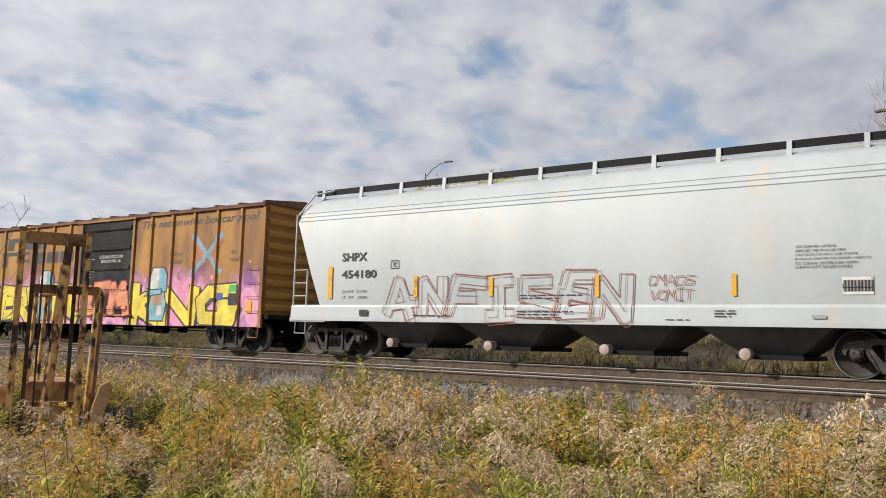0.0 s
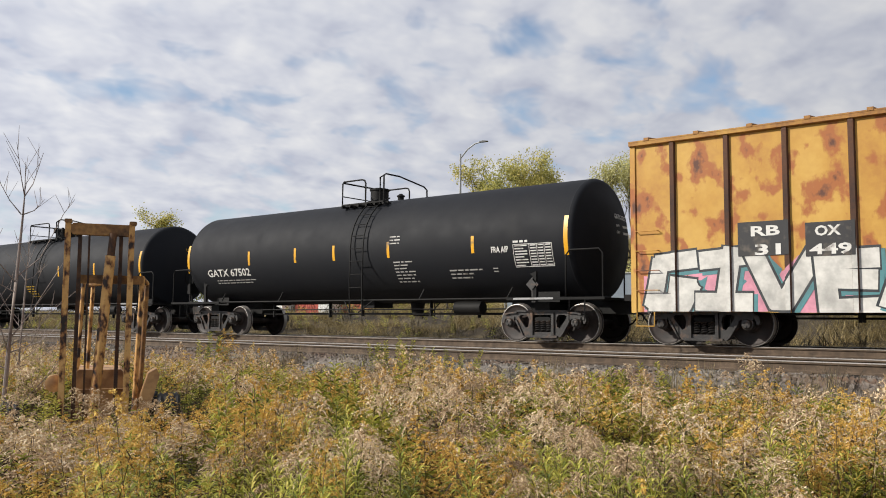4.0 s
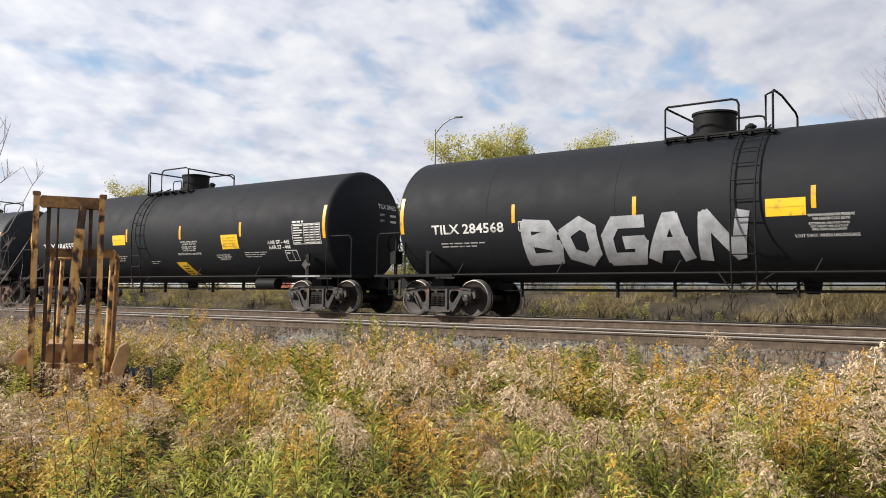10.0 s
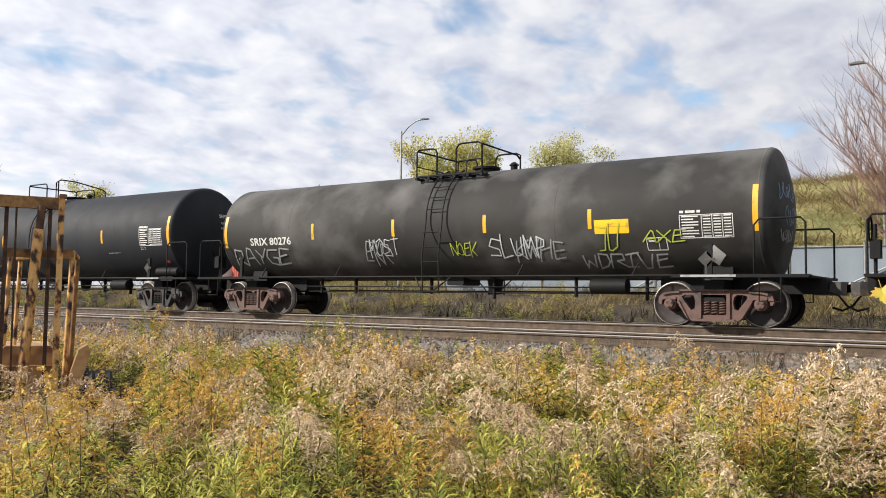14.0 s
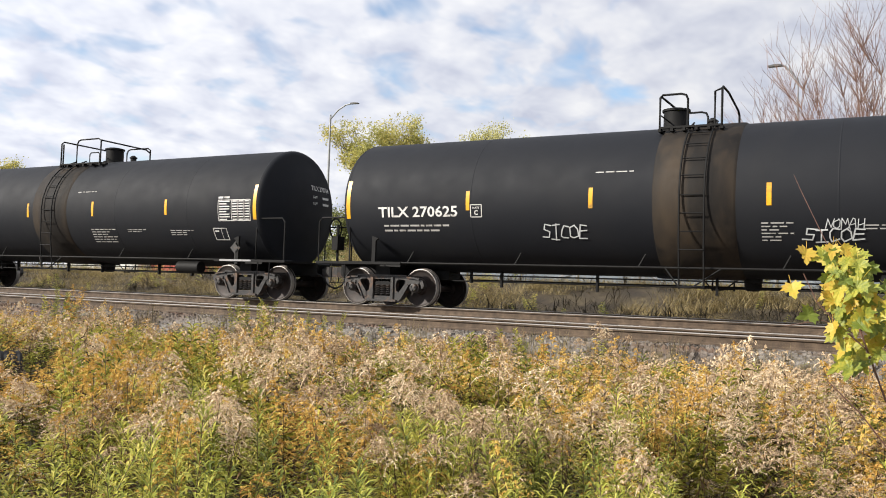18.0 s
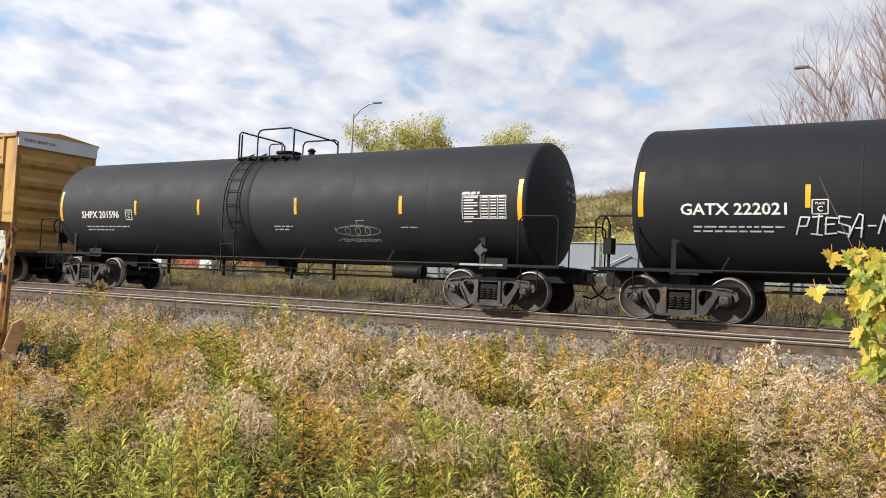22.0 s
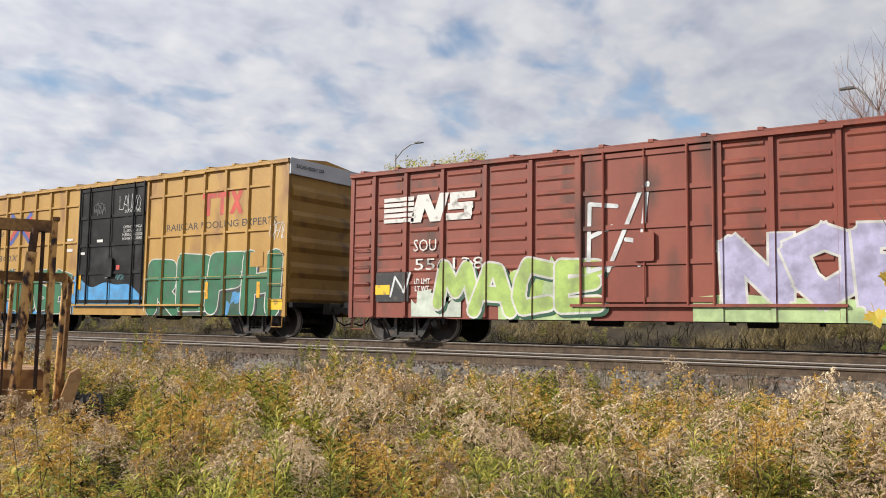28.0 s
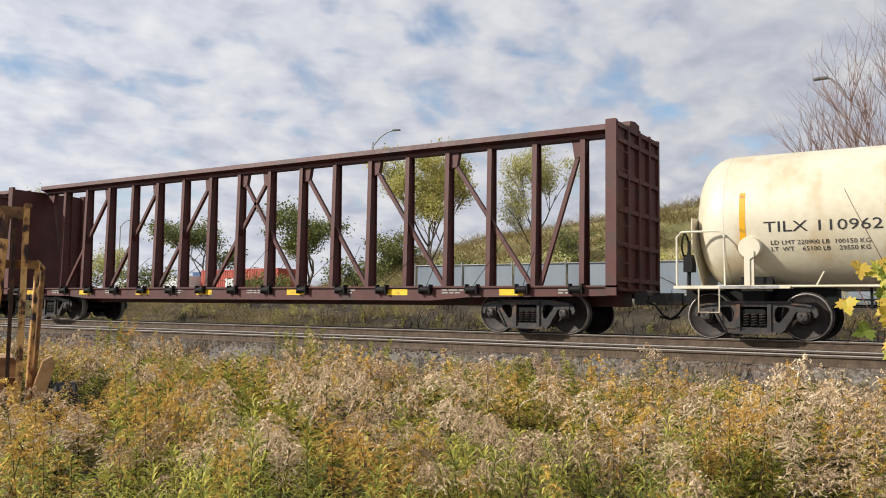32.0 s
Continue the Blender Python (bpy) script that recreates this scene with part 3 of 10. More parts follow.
    return TRUCKS[kind]


def add_truck(car, x, start, kind="grey"):
    frame_me, cap_me, spr, bol_me = truck_meshes(kind)
    truck = put("truck", bol_me, car, (x, 0, 0), label="cast steel four-wheel railway truck")
    for s in (-1, 1):
        put("side_frame", frame_me, truck, (0, s * 1.02, 0), 0 if s < 0 else 180)
        for k in (-1, 1):
            put("bearing", cap_me, truck, (k * 0.91, s * 1.02, WHEEL_R), 0 if s < 0 else 180)
        for k in (-1, 0, 1):
            put("spring", spr, truck, (k * 0.155, s * 1.04, 0))
    for k in (-1, 1):
        w = put("wheelset", WSET, truck, (k * 0.91, 0, WHEEL_R))
        WHEELSETS.append((w, k * 0.91, start + x))


COUPLER = Geo()
COUPLER.bevel_box(0.0, 0.55, -0.07, 0.07, 0.72, 0.88, 0.02)
COUPLER.prism([(0.45, -0.14), (0.62, -0.17), (0.78, -0.12), (0.80, 0.02), (0.66, 0.04), (0.68, 0.12), (0.55, 0.15), (0.45, 0.10)], 0.66, 0.93, "z")
COUPLER.bevel_box(-0.25, 0.05, -0.20, 0.20, 0.66, 0.98, 0.02)
COUPLER_ME = COUPLER.mesh("coupler", STEEL)
HOSE_ME = Geo().tube([(0.05, -0.28, 0.74), (0.25, -0.28, 0.66), (0.40, -0.27, 0.46), (0.58, -0.22, 0.36), (0.76, -0.15, 0.42)], 0.022, 8).mesh("air_hose", UNDER, True, 60)


def add_ends(car, x):
    """Couplers and air hoses, x metres from the middle."""
    for s, turn in ((1, 0), (-1, 180)):
        put("coupler", COUPLER_ME, car, (s * x, 0, 0), turn)
        put("air_hose", HOSE_ME, car, (s * x, 0, 0), turn, "hanging rubber air brake hose")


def new_car(name, mid, half, label, category):
    car = tagged(new(name), label, category, "freight cars of the train")
    car.matrix_basis = pose(mid, TRACK_Y, 0)
    CARS.append((car, mid, half))
    return car


# ---- tank cars ----
def tank_car(mid, r, zc, seam, tc, stripes, lad, label, mat=None, kind="grey", dome="plain", sleeve=0.0, seams=(), rails_mat=None, tanks=False, plate=None, trim=None, climb=None, hatch=0.0, rail_low=-0.9, rail_high=1.0, shield=False, dome_r=0.45, dome_h=0.50):
    mat = mat or BLACK
    seam = max(stripes) + (0.05 if mat is not CREAM else 0.30)
    rm = rails_mat or UNDER
    tm = trim or UNDER
    car = new_car("tank_car", mid, seam + 1.2, label, "tank car")
    prof = []
    if mat is CREAM:
        for i in range(9):
            a = math.pi / 2 * i / 8
            prof.append((-seam - 0.5 * r * math.cos(a), max(0.02, r * math.sin(a) ** 0.62)))
    else:
        # a shallow dished head with a tight knuckle
        for i in range(6):
            u = i / 5
            prof.append((-seam - 0.36 + 0.23 * u * u, max(0.02, 0.91 * r * u)))
        for i in range(1, 6):
            a = math.pi / 2 * i / 5
            prof.append((-seam - 0.13 * math.cos(a), 0.91 * r + 0.09 * r * math.sin(a)))
    prof += [(-seam * 0.5, r), (0, r), (seam * 0.5, r)] + [(-p, q) for p, q in reversed(prof)]
    part("tank_shell", Geo().lathe(prof, "x", 56, (0, 0, zc)), mat, car, smooth=True, angle=50)
    for x in [-seam, seam] + list(seams):
        g = Geo().lathe([(x - 0.03, r - 0.01), (x - 0.012, r + 0.0035), (x + 0.012, r + 0.0035), (x + 0.03, r - 0.01)], "x", 56, (0, 0, zc), False)
        part("weld_seam", g, mat, car, smooth=True, angle=60)
    if sleeve:
        g = Geo().lathe([(lad - sleeve - 0.07, r - 0.01), (lad - sleeve, r + 0.035), (lad + sleeve, r + 0.035), (lad + sleeve + 0.07, r - 0.01)], "x", 56, (0, 0, zc), False)
        part("jacket_band", g, BAND_DUSTY if sleeve > 0.6 else mat, car, smooth=True, angle=60)
    end = seam + 0.95
    # side rails along the tank's foot, with slanting stays
    yb = 1.46
    for s in (-1, 1):
        part("side_rail", Geo().tube([(-seam - 0.1, s * yb, 1.03), (seam + 0.1, s * yb, 1.03)], 0.024, 8), tm, car, smooth=True)
        x = -seam + 1.7
        while x < seam - 1.2:
            if abs(x - lad) > 0.6:
                za = zc - math.sqrt(r * r - 1.36 ** 2) if r > 1.37 else zc - 0.25
                part("stay", Geo().tube([(x, s * yb, 1.03), (x + 0.13, s * 1.40, 1.30)], 0.018, 6), tm, car)
            x += 2.75
    for s in (-1, 1):
        # stub sill, saddle and end platform
        g = Geo()
        g.bevel_box(*sorted((s * (tc / 2 - 1.4), s * (end + 0.1))), -0.28, 0.28, 0.68, 1.02, 0.03)
        g.prism([(-0.8, 0.95), (0.8, 0.95), (0.78, zc - math.sqrt(max(0.01, r * r - 0.78 ** 2)) + 0.04), (0.5, zc - math.sqrt(r * r - 0.25) + 0.04), (-0.5, zc - math.sqrt(r * r - 0.25) + 0.04), (-0.78, zc - math.sqrt(max(0.01, r * r - 0.78 ** 2)) + 0.04)], *sorted((s * (tc / 2 - 0.3), s * (tc / 2 + 0.3))), "x")
        g.box(*sorted((s * (tc / 2 - 0.2), s * (tc / 2 + 0.2))), -1.1, 1.1, 0.74, 0.95)
        part("stub_sill", g, UNDER, car)
        g = Geo()
        g.bevel_box(*sorted((s * (tc / 2 - 0.75), s * end)), -1.52, -1.20, 0.985, 1.045, 0.012)
        g.bevel_box(*sorted((s * (tc / 2 - 0.75), s * end)), 1.20, 1.52, 0.985, 1.045, 0.012)
        g.box(*sorted((s * (seam + 0.25), s * end)), -1.2, 1.2, 0.985, 1.03)
        plat = part("end_platform", g, tm, car)
        mark = Geo().box(*sorted((s * (tc / 2 - 0.55), s * (tc / 2 + 0.55))), -1.528, -1.521, 0.995, 1.04)
        if s > 0 or plate == "both":
            part("reflective_strip", mark, GREYPLATE, plat)
        # corner handrail, stirrup and uprights
        for k in (-1, 1):
            pts = [(s * (end - 1.0), k * 1.48, 1.0), (s * (end - 1.0), k * 1.48, 2.0), (s * (end - 0.9), k * 1.48, 2.12), (s * (end - 0.15), k * 1.48, 2.12), (s * (end - 0.06), k * 1.48, 2.02), (s * (end - 0.06), k * 1.48, 1.0)]
            part("handrail", Geo().tube(pts, 0.021, 8), tm, car, smooth=True)
            pts = [(s * (end - 0.9), k * 1.5, 1.0), (s * (end - 0.9), k * 1.52, 0.52), (s * (end - 0.5), k * 1.52, 0.52), (s * (end - 0.5), k * 1.5, 1.0)]
            part("step", Geo().tube(pts, 0.016, 6), tm, car)
        part("saddle_post", Geo().prism([(s * (tc / 2 + 0.08), 1.0), (s * (tc / 2 - 0.02), 1.0), (s * (tc / 2 - 0.02), 1.55), (s * (tc / 2 - 0.10), 1.60), (s * (tc / 2 + 0.08), 1.66)], -1.50, -1.44), tm, car)
    if shield:
        part("head_shield", Geo().prism([(-1.0, 0.70), (1.0, 0.70), (1.30, 1.15), (1.30, 2.28), (1.18, 2.42), (-1.18, 2.42), (-1.30, 2.28), (-1.30, 1.15)], seam + 0.37, seam + 0.39, "x"), mat, car)
    if mat is CREAM:
        for s in (-1, 1):
            part("head_shield", Geo().prism([(-0.55, 1.05), (0.55, 1.05), (1.32, 1.9), (1.32, 2.42), (-1.32, 2.42), (-1.32, 1.9)], *sorted((s * (seam + 0.62), s * (seam + 0.645))), "x"), CREAM, car)
            sad = part("saddle_post", Geo().bevel_box(s * tc / 2 - 0.09, s * tc / 2 + 0.09, -1.47, -1.40, 1.03, 1.72, 0.012), CREAM, car)
            part("saddle_pad", Geo().lathe([(-1.44, 0.02), (-1.435, 0.20), (-1.39, 0.22), (-1.25, 0.22)], "y", 20, (s * tc / 2, 0, 1.78)), CREAM, sad, smooth=True, angle=30)
        hold = part("placard_holder", Geo().prism([(-0.25, 1.40), (0.0, 1.15), (0.25, 1.40), (0.0, 1.65)], -1.515, -1.50), WHITE, car)
        hold.location = (tc / 2 + 0.10, 0, -0.02)
        part("placard_mark", Geo().prism([(-0.20, 1.33), (0.0, 1.19), (0.20, 1.33)], -1.522, -1.516).prism([(-0.23, 1.40), (-0.17, 1.34), (-0.17, 1.46)], -1.522, -1.516).prism([(0.23, 1.40), (0.17, 1.34), (0.17, 1.46)], -1.522, -1.516), INK, hold)
        g = Geo().prism([(tc / 2 + 0.42, 1.04), (tc / 2 + 1.32, 1.04), (tc / 2 + 1.30, 1.20), (tc / 2 + 1.24, 1.25), (tc / 2 + 0.48, 1.25), (tc / 2 + 0.43, 1.20)], -1.46, -1.15)
        part("gear_box", g, CREAM, car)
    else:
        g = Geo().prism([(-0.17, 1.45), (0.0, 1.28), (0.17, 1.45), (0.0, 1.62)], -1.50, -1.485)
        g.prism([(-0.12, 1.45), (0.0, 1.33), (0.12, 1.45), (0.0, 1.57)], -1.507, -1.50)
        g.box(-0.03, 0.03, -1.48, -1.44, 1.03, 1.35)
        g.box(0.02, 0.07, -1.48, -1.44, 1.03, 1.25)
        hold = part("placard_holder", g, STEEL, car)
        hold.location = (tc / 2 - 0.03, 0, -0.10)
    # brake wheel and stand on the rear platform
    g = Geo().tube([(-end + 0.1, -0.75, 1.0), (-end + 0.1, -0.75, 2.0)], 0.035, 8)
    g.lathe([(-0.02, 0.24), (0.0, 0.28), (0.02, 0.24)], "x", 20, (-end + 0.02, -0.75, 1.9), False)
    g.box(-end + 0.02, -end + 0.2, -0.9, -0.6, 1.35, 1.7)
    part("brake_stand", g, UNDER, car)
    # piping and brake gear under the tank
    g = Geo()
    for y, z in ((-0.34, 0.80), (-0.27, 0.66), (0.6, 0.70)):
        g.tube([(-tc / 2 + 1.5, y, z), (tc / 2 - 1.5, y, z)], 0.019, 6)
    x = -tc / 2 + 2.0
    while x < tc / 2 - 1.6:
        g.box(x - 0.022, x + 0.022, -0.32, -0.22, 0.56 + 0.06 * math.sin(x * 5 + mid), zc - math.sqrt(r * r - 0.08) + 0.03)
        x += 1.7 + 0.9 * math.sin(x * 3.1 + mid)
    part("brake_pipe", g, UNDER, car)
    g = Geo().lathe([(-0.45, 0.05), (-0.42, 0.17), (0.42, 0.17), (0.45, 0.05)], "x", 16, (tc / 2 - 2.4, -0.75, 0.82))
    part("brake_cylinder", g, UNDER, car, smooth=True, angle=40)
    part("valve_box", Geo().bevel_box(-0.3, 0.2, -0.4, 0.4, 0.84, 1.1, 0.03), UNDER, car)
    part("outlet_valve", Geo().lathe([(0.62, 0.12), (0.66, 0.16), (0.95, 0.2), (1.05, 0.26)], "z", 16, (lad + 0.9, 0, 0)), UNDER, car, smooth=True)
    if tanks:
        res = Geo().lathe([(-0.55, 0.03), (-0.5, 0.14), (0.5, 0.14), (0.55, 0.03)], "x", 16, (tc / 2 + 0.75 if tanks == 1 else -tc / 2 + 0.9, -1.28, 1.22))
        part("air_reservoir", res, UNDER, car, smooth=True, angle=40)
    # ladder up the side to the platform
    def wrap(a, off):
        return (-(r + off) * math.cos(a), zc + (r + off) * math.sin(a))
    lm = climb or UNDER
    out_y = max(1.60, r + 0.07)
    for s in (-1, 1):
        for k in (-0.24, 0.24):
            pts = [(lad + k, s * 1.57, 0.62), (lad + k, s * out_y, 1.6), (lad + k, s * (r + 0.10), zc)]
            for i in range(1, 7):
                a = 1.25 * i / 6
                y, z = wrap(a, 0.10)
                pts.append((lad + k, -s * y, z))
            part("ladder_rail", Geo().tube([(x, y if s < 0 else y, z) for x, y, z in pts], 0.02, 6), lm, car, smooth=True)
        z = 0.66
        while z < zc:
            part("rung", Geo().tube([(lad - 0.24, s * out_y, z), (lad + 0.24, s * out_y, z)], 0.013, 5), lm, car)
            z += 0.36
        for i in range(1, 6):
            y, z = wrap(1.2 * i / 5.5, 0.10)
            part("rung", Geo().tube([(lad - 0.24, -s * y, z), (lad + 0.24, -s * y, z)], 0.013, 5), lm, car)
        part("ladder_brace", Geo().tube([(lad - 0.55, s * 1.46, 1.03), (lad - 0.24, s * 1.57, 0.64), (lad - 0.0, s * 1.57, 0.64), (lad + 0.55, s * 1.46, 1.03)], 0.018, 6), lm, car)
    # platform, its guard rails, manway and valves on top
    top = zc + r
    x0, x1 = lad + rail_low, lad + rail_high
    for y in (-0.95, -0.72, 0.72, 0.95):
        part("walkway_plank", Geo().box(x0, x1, y - 0.05, y + 0.05, top - 0.16, top - 0.12), rm, car)
    bearer_me = Geo().box(-0.03, 0.03, -1.0, 1.0, top - 0.22, top - 0.162).mesh("walkway_bearer", rm)
    for i in range(6):
        put("walkway_bearer", bearer_me, car, (x0 + (x1 - x0) * i / 5, 0, 0))
    hi = top + 0.55

    def bent(pts, thick=0.024):
        part("guard_rail", Geo().tube(pts, thick, 8), rm, car, smooth=True)
    if rail_low < -0.6:          # walkway before the ladder: a long rail with a rounded end
        for y in (-0.96, 0.96):
            bent([(x0, y, top - 0.2), (x0, y, hi - 0.05), (x0 + 0.05, y, hi), (lad - 0.42, y, hi), (lad - 0.32, y, hi - 0.03), (lad - 0.28, y, hi - 0.12), (lad - 0.28, y, top - 0.2)])
        bent([(x0 + 0.02, -0.96, hi - 0.03), (x0 + 0.02, 0.96, hi - 0.03)])
        bent([(x0 + 0.02, -0.96, top + 0.12), (x0 + 0.02, 0.96, top + 0.12)], 0.016)
    else:
        bent([(x0, -0.96, top - 0.2), (x0, -0.96, hi - 0.02), (x0, -0.88, hi + 0.05), (x0, 0.80, hi + 0.03), (x0, 0.94, hi - 0.06), (x0, 0.96, top - 0.2)])
        bent([(x0 + 0.10, -0.96, top - 0.2), (x0 + 0.10, -0.96, hi - 0.04)])
    if rail_high > 0.6:          # and behind it
        for y in (-0.96, 0.96):
            bent([(lad + 0.30, y, top - 0.2), (lad + 0.30, y, hi - 0.06), (lad + 0.36, y, hi + 0.03), (lad + 0.46, y, hi + 0.06), (x1 - 0.12, y, hi + 0.06), (x1, y, hi), (x1, y, top - 0.2)])
        bent([(x1 - 0.01, -0.96, hi + 0.01), (x1 - 0.01, 0.80, hi - 0.02), (x1 - 0.01, 0.95, hi - 0.10)])
        bent([(lad + 0.32, -0.5, top - 0.05), (lad + 0.32, -0.5, top + 0.22), (lad + 0.38, -0.5, top + 0.28), (lad + 0.72, -0.5, top + 0.28), (lad + 0.78, -0.5, top + 0.22), (lad + 0.78, -0.5, top - 0.05)], 0.018)
    else:
        bent([(x1, -0.96, top - 0.2), (x1, -0.96, hi + 0.04), (x1, -0.88, hi + 0.10), (x1, -0.3, hi + 0.10), (x1, 0.80, hi - 0.06), (x1, 0.94, hi - 0.14), (x1, 0.96, top - 0.2)])
        bent([(x1 - 0.14, -0.96, top - 0.2), (x1 - 0.14, -0.96, hi), (x1, -0.94, hi + 0.06)])
    dx = lad + hatch
    if dome == "tall":
        k = dome_r
        g = Geo().lathe([(top - 0.1, k + 0.07), (top + 0.03, k + 0.07), (top + 0.05, k), (top + dome_h - 0.06, k), (top + dome_h - 0.045, k + 0.03), (top + dome_h, k + 0.03), (top + dome_h + 0.03, k * 0.7)], "z", 28, (dx, 0, 0))
        part("valve_housing", g, rm, car, smooth=True, angle=30)
    elif dome == "manway":
        g = Geo().lathe([(top - 0.1, 0.40), (top + 0.30, 0.40), (top + 0.31, 0.48), (top + 0.36, 0.48), (top + 0.40, 0.3)], "z", 28, (dx, 0, 0))
        for i in range(8):
            a = i * math.pi / 4
            g.box(dx + 0.47 * math.cos(a) - 0.04, dx + 0.47 * math.cos(a) + 0.04, 0.47 * math.sin(a) - 0.04, 0.47 * math.sin(a) + 0.04, top + 0.22, top + 0.42)
        part("manway", g, rm, car, smooth=True, angle=30)
    else:
        g = Geo().lathe([(top - 0.1, 0.30), (top + 0.06, 0.30), (top + 0.07, 0.36), (top + 0.12, 0.36), (top + 0.14, 0.2)], "z", 24, (dx, 0, 0))
        part("manway", g, rm, car, smooth=True, angle=30)
    part("valve", Geo().lathe([(top - 0.05, 0.09), (top + 0.12, 0.09), (top + 0.13, 0.12), (top + 0.16, 0.12), (top + 0.22, 0.04)], "z", 14, (dx + 0.75, 0.1, 0)), rm, car, smooth=True, angle=30)
    # yellow reflective stripes
    def skin(x, z):
        return -math.sqrt(max(0.01, r * r - (z - zc) ** 2))
    car["r"], car["zc"], car["seam"] = r, zc, seam
    zcuts = [zc - r + 0.1 * i for i in range(int(20 * r))]
    for i, x in enumerate(stripes):
        up_ = 0.06 if r > 1.6 else 0.0
        tall, w2, zz = (0.92, 0.11, zc + up_) if i in (0, len(stripes) - 1) else (0.43, 0.09, zc - 0.09 + up_)
        decal("reflective_stripe", [(bar(w2, tall), x, zz, 1.0)], YELLOW, car, skin, (), zcuts, label="yellow reflective stripe")
    add_truck(car, -tc / 2, mid, kind)
    add_truck(car, tc / 2, mid, kind)
    add_ends(car, end + 0.05)

    def mark(name, shapes, m, label="", off=0.004):
        return decal(name, shapes, m, car, skin, (), zcuts, label=label, off=off + 0.003)
    return car, mark
def words(body, x, z, w, h, bold=0.0, shear=0.0):
    """Lettering centred at x, its middle at z, w wide and h high."""
    pts, faces = outline(body, bold, shear)
    xs = [p[0] for p in pts]
    ys = [p[1] for p in pts]
    cx, cy, ww, hh = (min(xs) + max(xs)) / 2, (min(ys) + max(ys)) / 2, max(xs) - min(xs), max(ys) - min(ys)
    return (([((p - cx) * w / ww, (q - cy) * h / hh) for p, q in pts], faces), x, z, 1.0)


T4 = tank_car(-60.2, 1.485, 2.47, 7.5, 12.56, [-7.28, -4.15, -2.03, -0.41, 1.67, 4.49, 7.14], 0.6, "black tank car with white lettering and yellow reflective stripes", dome="tall", hatch=-0.62, rail_low=-1.2, rail_high=0.42, dome_r=0.27, dome_h=0.40)
T5 = tank_car(-77.9, 1.46, 2.44, 7.75, 13.96, [-7.49, -4.39, -1.68, 1.73, 4.4, 7.46], 0.15, "black tank car with yellow lettering and a top manway", dome="manway", hatch=-0.7, tanks=2, rail_low=-1.9, rail_high=0.45)
T6 = tank_car(-96.1, 1.61, 2.47, 8.0, 14.1, [-7.78, -4.34, -1.44, 2.08, 4.9, 7.78], 0.79, "black tank car with yellow warning panels and white lettering", shield=True, dome="tall", tanks=1, seams=(-5.2, -1.9, 3.9), hatch=-1.1, rail_low=-1.85, rail_high=0.4, dome_r=0.46)
T7 = tank_car(-114.6, 1.61, 2.47, 8.0, 14.0, [-7.8, -4.45, -1.44, 2.14, 4.87, 7.78], 0.85, "black tank car with silver graffiti and yellow warning panels", shield=True, dome="tall", tanks=1, seams=(-5.2, -1.9, 3.9), hatch=-1.1, rail_low=-1.85, rail_high=0.4, dome_r=0.46)
T8 = tank_car(-132.98, 1.61, 2.47, 8.0, 14.1, [-7.88, -4.69, -1.58, 1.36, 4.29, 7.79], -0.9, "black tank car with white lettering and a yellow sticker", dome="tall", seams=(-5.6, -2.2, 4.0), hatch=0.9, rail_low=-0.45, rail_high=1.75)
T9 = tank_car(-148.65, 1.47, 2.45, 5.15, 8.44, [-4.76, -1.58, 1.63, 4.89], 0.0, "short black tank car lettered in yellow for sodium hydroxide", mat=BLACK_SLATE, kind="red", dome="tall", hatch=1.0, tanks=1, dome_r=0.37, dome_h=0.30, rail_low=-0.75, rail_high=2.0, seams=(-2.2, 2.4))
T10 = tank_car(-164.03, 1.37, 2.36, 7.85, 13.37, [-7.55, -4.1, -1.34, 1.38, 4.07, 7.57], 0.0, "grimy black tank car with grey sheen and scrawled tags", mat=BLACK_CHALKY, kind="red", dome="plain", hatch=0.6, rail_low=-0.9, rail_high=1.05, seams=(-5, 3.2))
T11 = tank_car(-182.1, 1.49, 2.49, 8.3, 14.24, [-7.99, -4.55, -1.54, 2.02, 4.58, 8.0], 0.63, "black tank car with a raised centre band and white lettering", mat=BLACK_DUSTY, dome="plain", sleeve=0.55, tanks=1, seams=(-4.4, -2.0, 3.1, 5.2), rail_low=-1.45, rail_high=0.45)
T12 = tank_car(-200.45, 1.61, 2.48, 7.85, 13.6, [-7.54, -4.27, -1.39, 2.11, 4.49, 7.54], 0.7, "black tank car with dusty centre band and small white tags", dome="tall", sleeve=0.75, seams=(-4.2, 3.3, 5.3), hatch=-0.75, rail_low=-0.85, rail_high=0.4, dome_r=0.27, dome_h=0.42)
T13 = tank_car(-218.54, 1.615, 2.49, 7.85, 13.77, [-7.57, -4.4, -1.75, 1.26, 4.31, 7.56], -0.72, "black tank car with dusty centre band and white lettering", dome="tall", hatch=0.88, sleeve=0.75, seams=(-4.9, 2.2, 5.1), rail_low=-0.45, rail_high=1.4, dome_r=0.27, dome_h=0.45)
T14 = tank_car(-237.1, 1.615, 2.49, 8.25, 14.66, [-8.04, -4.89, -1.5, 1.98, 4.87, 8.08], -0.85, "black tank car with white spray-painted tags and a yellow sticker", dome="tall", hatch=0.9, seams=(-4.0, 2.5), rail_low=-0.45, rail_high=1.45, dome_r=0.34, dome_h=0.42)
T15 = tank_car(-255.97, 1.495, 2.49, 8.3, 14.34, [-8.01, -4.54, -1.92, 1.62, 4.89, 8.06], -0.6, "black tank car with raised centre band and a chalk drawing", mat=BLACK_DUSTY, dome="plain", sleeve=0.55, hatch=0.6, seams=(-5.0, -2.3, 3.4, 5.6), rail_low=-0.4, rail_high=1.6)
